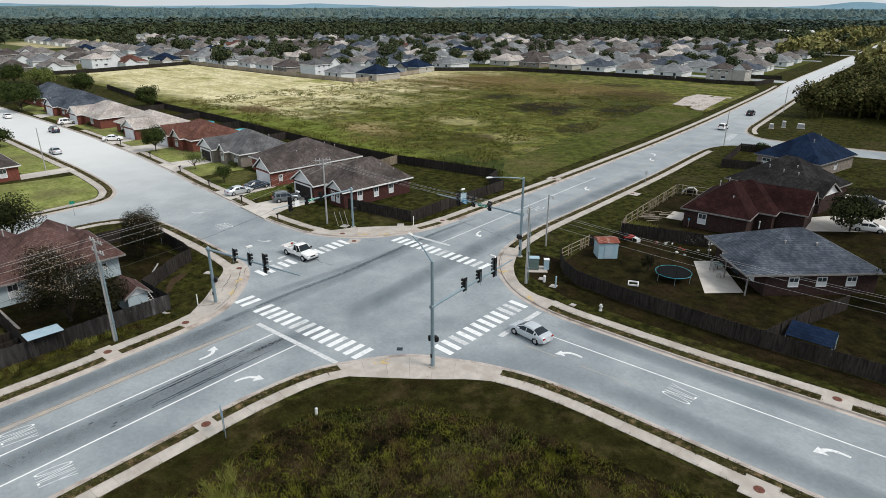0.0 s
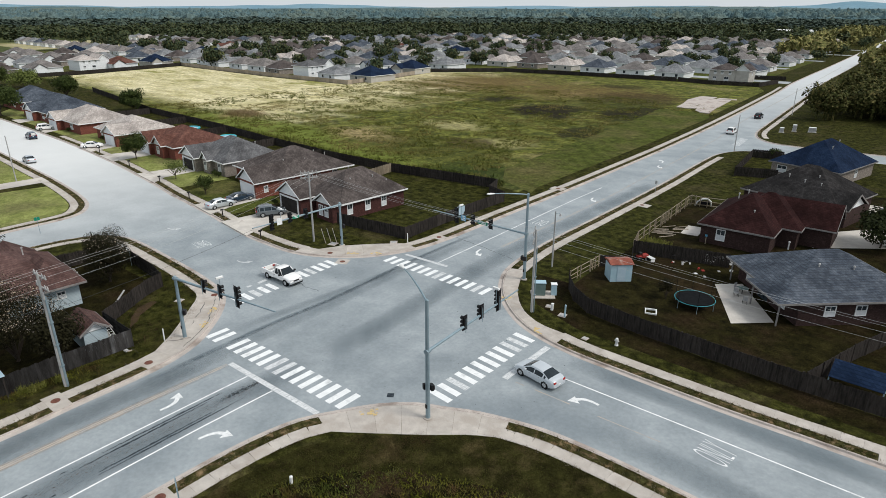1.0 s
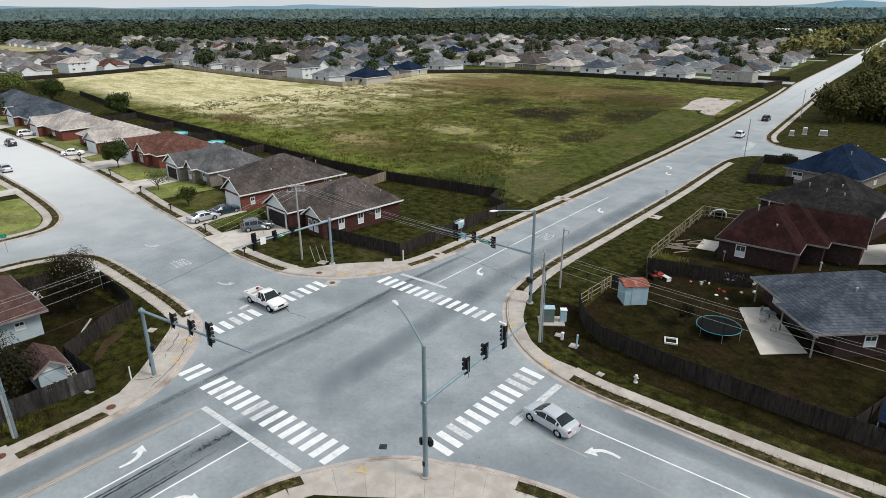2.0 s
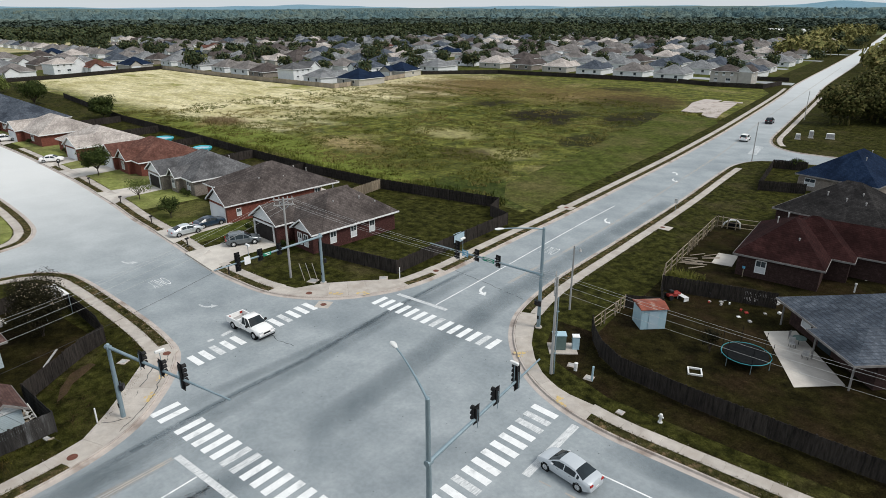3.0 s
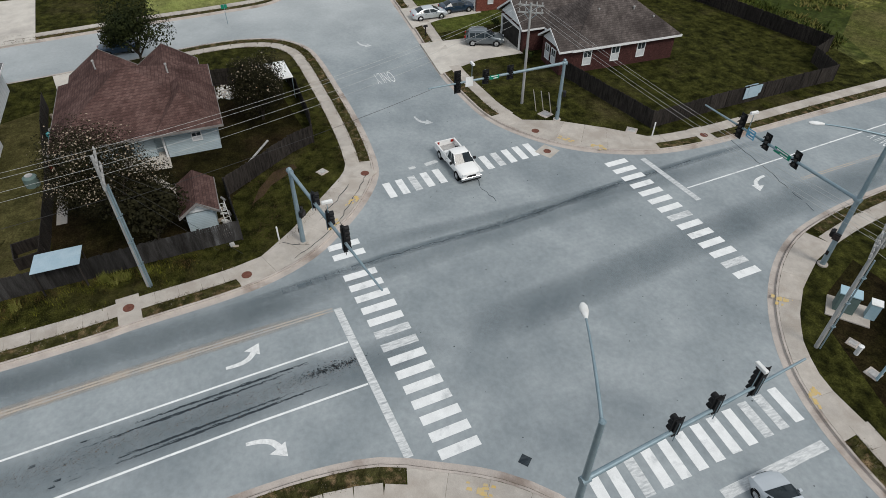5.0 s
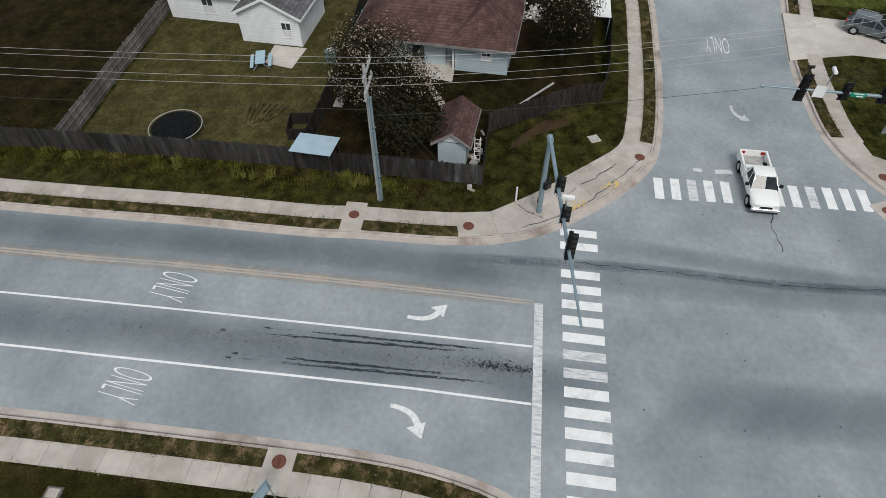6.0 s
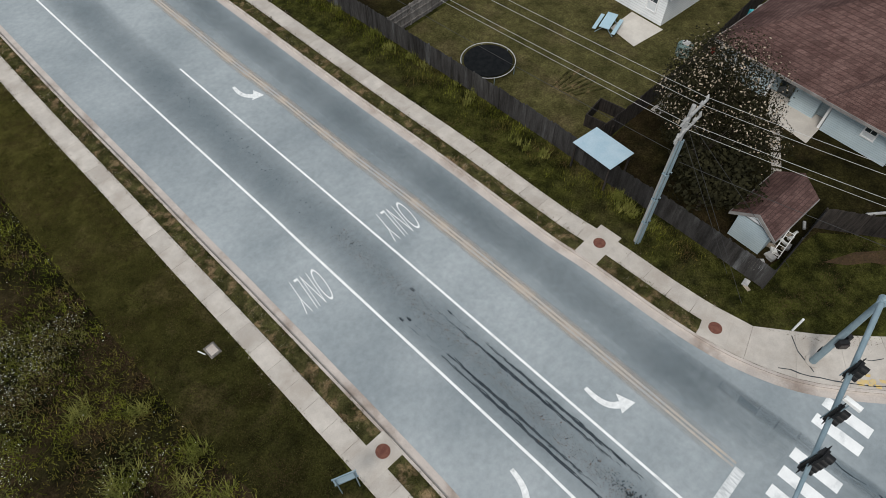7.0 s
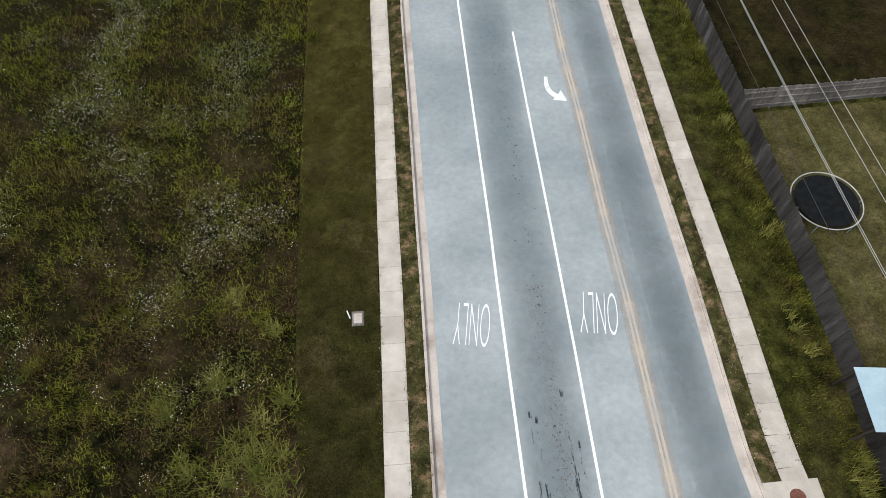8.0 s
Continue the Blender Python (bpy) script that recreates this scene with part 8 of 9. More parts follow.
def pickup(x, y, rz, mat, label, z=ROAD_Z):
    ob = thing("pickup_truck", x, y, z, rz, label=label, category="pickup truck")
    L, w = 2.7, 0.96
    hood = shell([(-0.35, w, 0.42, 0.98, 1.1), (0.9, w, 0.42, 0.98, 1.1), (1.35, w, 0.42, 0.98, 1.12), (L - 0.35, w * 0.97, 0.44, 0.92, 1.04), (L - 0.05, w * 0.9, 0.5, 0.8, 0.94), (L, w * 0.86, 0.54, 0.78, 0.86)], 6)
    part("body", hood, mat, ob, smooth=True)
    cabin(ob, (-0.38, 1.42), (-0.2, 0.72), 1.06, 1.72, w * 0.9, w * 0.74, mat, ((0.05, 0.1), (0.50, 0.04), (0.98, 0.05)))
    bed = Build()
    bed.box(-L, -w, 0.48, -0.42, -w + 0.14, 1.12, bevel=0.03).box(-L, w - 0.14, 0.48, -0.42, w, 1.12, bevel=0.03).box(-L, -w + 0.14, 0.5, -L + 0.08, w - 0.14, 1.1).box(-0.5, -w + 0.14, 0.5, -0.42, w - 0.14, 1.12)
    part("bed_wall", bed, mat, ob)
    part("bed_floor", Build().box(-L + 0.08, -w + 0.14, 0.5, -0.5, w - 0.14, 0.62), CLUTTER_GREY, ob)
    part("load", Build().box(-0.95, -0.5, 0.62, -0.55, 0.3, 1.0, bevel=0.05).tube([(-1.5, -0.3, 0.66), (-1.1, 0.5, 0.86), (-0.8, 0.6, 1.1)], 0.07, 7), BLACK, ob, "dark tools and a coil in the bed")
    part("toolbox", Build().box(-0.98, -w + 0.06, 1.1, -0.55, w - 0.06, 1.2, bevel=0.03), WHITE_PAINT, ob, "white toolbox across the bed")
    for px in (-L + 1.05, L - 0.9):
        for s in (-1, 1):
            arch(ob, px, s * w * 0.995, 0.37)
            wheel(ob, px, s * (w + 0.01), 0.37, 0.24)
    for s in (-1, 1):
        part("mirror", Build().box(0.95, s * (w + 0.13) - 0.11, 1.1, 1.1, s * (w + 0.13) + 0.11, 1.32, bevel=0.03), BLACK, ob)
        part("door_handle", Build().box(-0.2, s * w - 0.02, 0.92, 0.0, s * w + 0.02, 0.97), CHROME, ob)
    part("front_bumper", Build().box(L - 0.08, -w * 0.95, 0.42, L + 0.1, w * 0.95, 0.62, bevel=0.03), CHROME, ob)
    part("rear_bumper", Build().box(-L - 0.12, -w * 0.9, 0.42, -L, w * 0.9, 0.56), CHROME, ob)
    fittings(ob, L + 0.01, -L - 0.005, w, 0.84, 0.9)
    return ob


sedan(17.55, 1.15, 174.5, PAINT_SILVER, "silver sedan waiting at the stop line", 4.5)
pickup(-16.75, -2.25, 3, PAINT_WHITE, "white pickup truck with open bed waiting across the crosswalk")
suv(-12.6, 130.0, 96, PAINT_WHITE, "white sport utility car driving away", 4.6)
suv(-15.8, 160.5, 96, PAINT_BLACK, "black sport utility car driving away", 4.6)
sedan(-48.7, 6.9, 88, PAINT_SILVER, "silver coupe parked in a driveway", 4.6, LAND_Z + 0.03)
sedan(-49.6, 11.0, 88, PAINT_NAVY, "dark blue sedan parked in a driveway", 4.6, LAND_Z + 0.03)
suv(-39.0, 10.2, 66, PAINT_GREY, "grey sport utility car parked in a driveway", 4.6, z=LAND_Z + 0.03)
suv(-137.0, 3.4, 178, PAINT_NAVY, "dark blue sport utility car on the street", 4.7)
sedan(-108.0, -4.6, 178, PAINT_SILVER, "silver sedan parked at the kerb", 4.5)
sedan(-113.5, 9.6, 60, PAINT_WHITE, "white sedan parked in a driveway", 4.6, LAND_Z + 0.03)
suv(-147.0, 9.6, 80, PAINT_WHITE, "white sport utility car parked in a driveway", 4.7, z=LAND_Z + 0.03)
sedan(-172.0, 1.0, 178, PAINT_WHITE, "white sedan on the street", 4.6)
sedan(-51.9, -29.3, 95, PAINT_NAVY, "dark blue sedan parked on the side street", 4.5)
sedan(34.4, 60.0, 20, PAINT_WHITE, "white sedan parked behind the houses", 4.6, LAND_Z + 0.03)
sedan(31.6, 75.4, 20, PAINT_BLACK, "dark sedan parked behind the houses", 4.6, LAND_Z + 0.03)
slab_area("driveway", [(26, 52), (42, 66), (40, 80), (27, 80), (30, 66), (23, 56)], "pale concrete drive behind the houses")


# ---- yard things ----
def trampoline(x, y, r, z, ring, label, net=False):
    ob = thing("trampoline", x, y, LAND_Z, label=label, category="trampoline")
    part("mat", Build().disc(0, 0, z, r * 0.9, 32, 0.02), NET, ob)
    circle = [(r * math.cos(2 * math.pi * k / 40), r * math.sin(2 * math.pi * k / 40), z) for k in range(41)]
    part("frame_ring", Build().tube(circle, 0.035, 6, False), ring, ob)
    for k in range(6):
        a = math.pi * k / 3
        px, py = r * math.cos(a), r * math.sin(a)
        part("leg", Build().tube([(px, py, 0), (px, py, z)], 0.03, 6), GALV, ob)
        if net:
            part("net_post", Build().tube([(px, py, z), (px * 1.02, py * 1.02, z + 1.7)], 0.025, 6), NET, ob)
    return ob


trampoline(21.6, 24.0, 2.05, 0.9, PLASTIC_TEAL, "round black trampoline with turquoise edge pad", net=True)
trampoline(-14.6, -44.2, 1.95, 0.75, CLUTTER_GREY, "round black trampoline with a pale steel rim")

ob = thing("garden_shed", 12.0, 25.1, LAND_Z, 46, label="pale blue-white garden shed with rusty red sheet roof", category="shed")
part("wall", Build().box(-1.25, -1.1, 0, 1.25, 1.1, 2.2), CABINET_BLUE, ob)
part("roof", Build().add([(-1.4, -1.25, 2.2), (1.4, -1.25, 2.2), (1.4, 0, 2.5), (-1.4, 0, 2.5), (1.4, 1.25, 2.2), (-1.4, 1.25, 2.2), (-1.4, -1.25, 2.14), (1.4, -1.25, 2.14), (1.4, 1.25, 2.14), (-1.4, 1.25, 2.14)],
                         [(0, 1, 2, 3), (3, 2, 4, 5), (6, 7, 1, 0), (5, 4, 8, 9), (9, 8, 7, 6), (1, 7, 8, 4, 2), (0, 3, 5, 9, 6)]), TIN_RED, ob, "rusty red sheet roof")
part("door", Build().box(-0.5, -1.14, 0.05, 0.5, -1.1, 1.95), TIN_BLUE, ob)

ob = house(-16.9, -23.25, 0, [("ge", -1.85, -1.0, 1.85, 1.0, 1.0)], SIDING_BLUE, ROOF_MAROON, "small pale blue lap-sided shed with maroon shingle roof", eave=2.05, trim=TRIM_DULL, category="shed")
ob.name = "garden_shed"
ob = thing("ladder", -16.2, -21.6, LAND_Z, 8, label="pale aluminium ladder leaning in the yard", category="ladder")
for s in (-0.2, 0.2):
    part("rail", Build().tube([(0.7, s, 0.15), (-0.7, s, 1.2)], 0.03, 6), WHITE_PAINT, ob)
for k in range(6):
    part("rung", Build().tube([(0.58 - k * 0.23, -0.2, 0.24 + k * 0.173), (0.58 - k * 0.23, 0.2, 0.24 + k * 0.173)], 0.02, 5), WHITE_PAINT, ob)
ob = thing("carport", -13.05, -32.5, LAND_Z, 0, label="low lean-to with a pale blue sheet roof against the fence", category="lean-to")
part("roof", Build().add([(-1.15, -1.5, 1.9), (1.1, -1.5, 2.1), (1.1, 1.45, 2.1), (-1.15, 1.45, 1.9), (-1.15, -1.5, 1.94), (1.1, -1.5, 2.14), (1.1, 1.45, 2.14), (-1.15, 1.45, 1.94)], [(3, 2, 1, 0), (4, 5, 6, 7), (0, 1, 5, 4), (1, 2, 6, 5), (2, 3, 7, 6), (3, 0, 4, 7)]), TIN_BLUE, ob, "pale blue sheet")
for px, py in ((-1.0, -1.35), (-1.0, 1.3), (0.95, -1.35), (0.95, 1.3)):
    part("post", Build().box(px - 0.05, py - 0.05, 0, px + 0.05, py + 0.05, 1.9), FENCE, ob)
ob = thing("white_canopy", -35.6, -14.2, LAND_Z, 3, label="white sheet canopy on posts behind the fence", category="canopy")
part("roof", Build().box(-2.0, -1.3, 2.2, 2.0, 1.3, 2.25), WHITE_PAINT, ob)
for px, py in ((-1.9, -1.2), (1.9, -1.2), (-1.9, 1.2), (1.9, 1.2)):
    part("post", Build().tube([(px, py, 0), (px, py, 2.2)], 0.04, 6), GALV, ob)
ob = thing("sandbox", 18.95, 19.4, LAND_Z, 25, label="square white timber frame lying in the lawn", category="frame")
for a in ((-0.6, -0.6, 0.6, -0.48), (-0.6, 0.48, 0.6, 0.6), (-0.6, -0.48, -0.48, 0.48), (0.48, -0.48, 0.6, 0.48)):
    part("board", Build().box(a[0], a[1], 0, a[2], a[3], 0.15), WHITE_PAINT, ob)
ob = thing("picnic_table", -24.5, -41.5, LAND_Z, 20, label="pale grey picnic table with benches", category="table")
part("tabletop", Build().box(-1.0, -0.4, 0.72, 1.0, 0.4, 0.77), CABINET_BLUE, ob)
for s in (-0.75, 0.75):
    part("bench", Build().box(-1.0, s - 0.14, 0.42, 1.0, s + 0.14, 0.46), CABINET_BLUE, ob)
for px in (-0.7, 0.7):
    part("leg", Build().tube([(px, -0.7, 0), (px, 0, 0.72), (px, 0.7, 0)], 0.04, 6), GALV, ob)
ob = thing("pole_on_grass", -23.75, -18.25, LAND_Z, 142, label="long pale pipe lying across the back yard", category="pipe")
part("pipe", Build().tube([(-2.2, 0, 0.35), (2.2, 0, 0.6)], 0.09, 8), CLUTTER_GREY, ob)


def chair(x, y, rz):
    ob = thing("patio_chair", x, y, LAND_Z + 0.03, rz, label="light metal patio chair", category="chair", group="patio chairs")
    part("seat", Build().box(-0.25, -0.25, 0.4, 0.25, 0.25, 0.44), CLUTTER_GREY, ob)
    part("backrest", Build().box(-0.25, 0.22, 0.44, 0.25, 0.26, 0.95), CLUTTER_GREY, ob)
    for px in (-0.22, 0.22):
        for py in (-0.22, 0.22):
            part("leg", Build().tube([(px, py, 0), (px, py, 0.4)], 0.018, 5), BLACK, ob)


chair(24.0, 29.6, 30)
chair(25.4, 28.2, 200)
chair(23.6, 31.0, 80)
ob = thing("patio_table", 24.3, 30.6, LAND_Z + 0.03, label="small round glass patio table", category="table")
part("tabletop", Build().disc(0, 0, 0.72, 0.6, 20, 0.02), CABINET_GREEN, ob)
part("leg", Build().tube([(0, 0, 0), (0, 0, 0.7)], 0.04, 8), BLACK, ob)

rng = random.Random(77)
def scatter(name, cx, cy, sx, sy, count, label, mats, lo=0.1, hi=0.5, flat=0.25):
    for k in range(count):
        w, d, h = rng.uniform(lo, hi), rng.uniform(lo, hi), rng.uniform(0.05, flat)
        ob = single(name, Build().box(-w / 2, -d / 2, 0, w / 2, d / 2, h, bevel=min(0.02, h / 3)), rng.choice(mats), label, "debris", group="yard clutter")
        ob.matrix_basis = pose(cx + rng.gauss(0, sx), cy + rng.gauss(0, sy), LAND_Z, 0, 0, rng.uniform(0, 180))


scatter("yard_clutter", 15.5, 34.5, 2.6, 0.9, 14, "pale scrap item lying in the back yard", [CLUTTER_GREY, WHITE_PAINT, CLUTTER_RED], 0.12, 0.4, 0.25)
scatter("yard_clutter", 19.3, 39.3, 1.3, 0.35, 22, "crumpled white plastic sheet in the back yard", [WHITE_PAINT, CLUTTER_GREY], 0.15, 0.6, 0.2)
scatter("yard_clutter", 17.4, 38.0, 0.5, 0.4, 4, "pale board leaning in the back yard", [WHITE_PAINT], 0.4, 1.2, 0.1)
scatter("yard_clutter", -16.2, -21.7, 1.3, 0.15, 18, "broken pale scrap beside the shed", [CLUTTER_GREY, FENCE_PALE, WHITE_PAINT], 0.1, 0.6)
scatter("rubble_piece", -37.2, -19.4, 0.8, 0.5, 150, "pale broken concrete in a heap", [WHITE_PAINT, CLUTTER_GREY, CONCRETE], 0.07, 0.24, 0.14)
scatter("yard_clutter", -33.0, -34.3, 3.2, 0.5, 16, "household item standing along the fence", [CLUTTER_GREY, CLUTTER_RED, PLASTIC_BLUE, FENCE_PALE], 0.2, 0.8, 0.7)
for k in range(16):
    ob = single("plank", Build().box(-1.1, -0.06, 0, 1.1, 0.06, 0.05), FENCE_PALE, "loose pale plank in the grass by the fence", "plank", group="loose planks")
    ob.matrix_basis = pose(9.0 + rng.uniform(-0.9, 1.1), 44.5 + rng.uniform(-2.4, 3.4), LAND_Z + 0.06 * k * 0.3, 0, 0, rng.uniform(20, 70))
ob = thing("lean_to", 37.9, 17.9, LAND_Z, 2, label="low shelter with a dark blue tarpaulin roof beside the fence", category="shelter")
part("roof", Build().add([(-2.0, -1.1, 0.9), (2.0, -1.1, 0.9), (2.0, 0.9, 1.7), (-2.0, 0.9, 1.7), (-2.0, -1.1, 0.94), (2.0, -1.1, 0.94), (2.0, 0.9, 1.74), (-2.0, 0.9, 1.74)], [(3, 2, 1, 0), (4, 5, 6, 7), (0, 1, 5, 4), (1, 2, 6, 5), (2, 3, 7, 6), (3, 0, 4, 7)]), ROOF_BLUE, ob)
for px, py, pz in ((-1.95, -1.0, 0.9), (1.95, -1.0, 0.9), (-1.95, 0.8, 1.66), (1.95, 0.8, 1.66)):
    part("post", Build().tube([(px, py, 0), (px, py, pz)], 0.05, 6), CABINET_BLUE, ob)
ob = thing("tarpaulin", -16.75, 29.0, LAND_Z, 93, label="pale blue and white sheet hung over the board fence", category="sheet")
part("sheet", Build().box(-1.0, -0.17, 0.55, 0.9, -0.13, 1.72).box(-0.6, -0.2, 0.9, 1.1, -0.17, 1.8).box(-0.9, 0.1, 1.2, 0.8, 0.14, 1.82), TIN_BLUE, ob)
for x, y, r in ((-101, 36.8, 1.9), (-119, 36, 2.2)):
    ob = thing("paddling_pool", x, y, LAND_Z, label="round turquoise paddling pool in a back yard", category="pool")
    part("rim", Build().tube([(r * math.cos(2 * math.pi * k / 24), r * math.sin(2 * math.pi * k / 24), 0.45) for k in range(25)], 0.22, 8, False), PLASTIC_BLUE, ob)
    part("wall", Build().disc(0, 0, 0.4, r, 24, 0.4), PLASTIC_BLUE, ob)
    part("water", Build().disc(0, 0, 0.43, r * 0.95, 24, 0.02), TIN_BLUE, ob)
single("soil_patch", Build().prism([(-17.4, -19.5), (-19.3, -18.7), (-21.3, -17.2), (-21.9, -15.4), (-21.2, -15.2), (-20.4, -16.3), (-19.4, -17.7), (-18.2, -18.5)][::-1], LAND_Z - 0.02, LAND_Z + 0.008), DIRT, "bare orange-brown soil in the corner yard", "soil", "structure")
# kitchen-garden beds and bushes by the trampoline yard
for k in range(7):
    ob = single("garden_ridge", Build().tube([(-16.6 - 0.1 * k, -39.8 + 0.55 * k * 0.5, LAND_Z), (-19.4, -40.2 + 0.5 * k, LAND_Z + 0.01)], 0.09, 6), VERGE, "low ridge of a vegetable bed", "garden bed", group="garden rows")
ob = thing("water_tank", -26.4, -35.9, LAND_Z, label="squat grey covered tank beside the fence", category="tank")
part("body", Build().tube([(0, 0, 0), (0, 0, 0.8), (0, 0, 0.95)], [0.55, 0.55, 0.35], 16), CABINET_GREEN, ob, smooth=True)
part("lid", Build().disc(0, 0, 1.0, 0.3, 14, 0.06), CLUTTER_GREY, ob)
ob = thing("planter_box", -16.6, -35.0, LAND_Z, 12, label="open dark timber pen beside the fence", category="pen")
for a in ((-1.0, -1.0, 1.0, -0.92), (-1.0, 0.92, 1.0, 1.0), (-1.0, -0.92, -0.92, 0.92), (0.92, -0.92, 1.0, 0.92)):
    part("board", Build().box(a[0], a[1], 0, a[2], a[3], 1.0), FENCE, ob)


def mailbox(x, y, rz):
    ob = thing("mailbox", x, y, LAND_Z, rz, label="dark mailbox on a post at the kerb", category="mailbox", group="mailboxes")
    part("post", Build().box(-0.06, -0.06, 0, 0.06, 0.06, 1.05), FENCE, ob)
    part("box", Build().loft([[(x_, -0.1, 1.05), (x_, 0.1, 1.05), (x_, 0.1, 1.2), (x_, 0.0, 1.28), (x_, -0.1, 1.2)] for x_ in (-0.25, 0.25)]), BLACK, ob)
for x, y in ((-43.6, 4.6), (-56.8, 5.6), (-71.0, 6.8), (-88, 8.0), (-106, 8.6), (-30.8, 3.4)):
    mailbox(x, y, 95)


# Weedy plot: tufts of tall grass and pale flower heads
def tufts(name, count, place, h, blades, mat, label, seed, spread=0.12, width=0.02, bend=(0.15, 0.6)):
    rng = random.Random(seed)
    v, f = [], []
    for _ in range(count):
        x, y = place(rng)
        s = rng.uniform(0.5, 1.25)
        for _ in range(blades):
            a, bx, by = rng.uniform(0, 6.28), x + rng.gauss(0, spread), y + rng.gauss(0, spread)
            lean = rng.uniform(*bend) * h * s
            wx, wy = width * math.sin(a), width * -math.cos(a)
            tx, ty, tz = bx + lean * math.cos(a), by + lean * math.sin(a), LAND_Z + h * s * rng.uniform(0.5, 1)
            k = len(v)
            v += [(bx - wx, by - wy, LAND_Z - 0.01), (bx + wx, by + wy, LAND_Z - 0.01), (tx, ty, tz)]
            f.append((k, k + 1, k + 2))
    b = Build()
    b.v, b.f = v, f
    single(name, b, mat, label, "grass", "stuff")


plot = regions[-1][1]
def in_plot(rng):
    while True:
        x, y = rng.uniform(12, 62), rng.uniform(-72, -7)
        if inside(x, y, plot):
            return x, y
def in_clumps(rng):
    while True:
        x, y = in_plot(rng)
        if noise.noise(Vector((x * 0.35, y * 0.35, 1))) > 0.36:
            return x, y
def in_patches(rng):
    while True:
        x, y = in_plot(rng)
        if noise.noise(Vector((x * 0.22, y * 0.22, 7))) > 0.12:
            return x, y
def in_green(rng):
    while True:
        x, y = in_plot(rng)
        if noise.noise(Vector((x * 0.30, y * 0.30, 11))) + 0.6 * noise.noise(Vector((x * 0.95, y * 0.95, 4))) + rng.uniform(-0.15, 0.15) > -0.08:
            return x, y
def in_brown(rng):
    while True:
        x, y = in_plot(rng)
        if noise.noise(Vector((x * 0.26, y * 0.26, 23))) + 0.6 * noise.noise(Vector((x * 0.8, y * 0.8, 9))) + rng.uniform(-0.15, 0.15) > 0.1:
            return x, y
tufts("wild_grass", 17000, in_green, 0.24, 6, BLADE, "low dark green weeds and wild grass", 1, 0.2, 0.03, (0.5, 1.3))
tufts("wild_grass", 8000, in_plot, 0.2, 6, BLADE, "sparse dark green weeds", 91, 0.22, 0.026, (0.5, 1.3))
tufts("wild_grass", 9000, in_brown, 0.24, 6, BLADE_DARK, "withered brown weeds among the wild grass", 51, 0.2, 0.03, (0.5, 1.3))
SPRIGS = ((15.7, -37.0), (14.6, -33.2), (15.7, -32.5), (16.9, -31.4), (15.9, -31.0), (14.7, -30.7), (15.6, -30.0), (16.7, -29.7), (15.1, -29.4), (20.4, -32.8), (18.2, -34.3), (18.7, -29.9), (14.2, -29.2), (16.3, -30.6), (17.6, -33.9), (18.1, -38.6))
def in_sprigs(rng):
    cx, cy = SPRIGS[rng.randrange(len(SPRIGS))]
    return cx + rng.gauss(0, 0.33), cy + rng.gauss(0, 0.33)
tufts("wild_grass", 260, in_sprigs, 0.75, 9, BLADE_LIGHT, "stiff pale green sprigs at the edge of the weeds", 2, 0.07, 0.022, (0.3, 0.9))
def in_heads(rng):
    cx, cy = HEADS[rng.randrange(len(HEADS))]
    return cx + rng.gauss(0, 0.4), cy + rng.gauss(0, 0.4)
rng = random.Random(77)
HEADS = [in_clumps(rng) for _ in range(60)] + [(x, y) for x, y in (in_plot(rng) for _ in range(900)) if 17 < x < 46 and -36 < y < -11 and noise.noise(Vector((x * 0.3, y * 0.3, 5))) > 0.08][:50]
tufts("wild_grass", 1500, in_heads, 0.5, 8, BLADE, "taller olive clumps among the weeds", 3, 0.1, 0.024, (0.3, 0.9))
tufts("wild_grass", 8000, in_patches, 0.26, 6, LAWN_MID, "mid-green weeds among the wild grass", 12, 0.22, 0.034, (0.5, 1.3))
tufts("wild_grass", 5000, in_green, 0.36, 3, BLADE_LIGHT, "thin pale grass stalks among the weeds", 52, 0.3, 0.012, (0.3, 1.0))
rng = random.Random(3)
b = Build()
def in_bloom(rng):
    while True:
        x, y = in_plot(rng)
        wet = noise.noise(Vector((x * 0.22, y * 0.22, 7))) + 0.7 * noise.noise(Vector((x * 0.9, y * 0.9, 3))) + min(0.25, (-27 - y) / 40)
        if rng.random() < 1.6 * max(0.0, wet - 0.1) ** 1.6 * (0.15 if y > -29 else 1.0):
            return x, y
for _ in range(13000):
    x, y = in_bloom(rng)
    z, r = LAND_Z + rng.uniform(0.2, 0.5), rng.uniform(0.008, 0.024)
    b.add([(x - r, y - r, z), (x + r, y - r, z + 0.01), (x + r, y + r, z), (x - r, y + r, z + 0.01)], [(0, 1, 2, 3)])
single("wild_flowers", b, FLOWER, "small white flower heads among the weeds", "flowers", "stuff")
def by_fence(rng):
    x = rng.uniform(-115, -24)
    return x, 43.2 + abs(rng.gauss(0, 1.6)) + (3.0 if x > -45 else 0)
tufts("field_weeds", 900, by_fence, 0.9, 7, FIELD, "rank green weeds along the field fence", 6, 0.5, 0.09)
field_ring = next(ring for kind, ring in regions if kind == "field_green")
mown_ring = regions[0][1]
def in_field(rng):
    while True:
        x, y = -24 - 150 * rng.random() ** 1.25, 44 + 130 * rng.random() ** 1.3
        if inside(x, y, field_ring) and not inside(x, y, mown_ring) and noise.noise(Vector((x * 0.12, y * 0.12, 5))) + 0.7 * noise.noise(Vector((x * 0.5, y * 0.5, 5))) > -0.05:
            return x, y
tufts("field_tussocks", 16000, in_field, 0.42, 5, TUSSOCK, "uneven tussocks of wild grass in the field", 66, 0.32, 0.09, (0.4, 1.2))
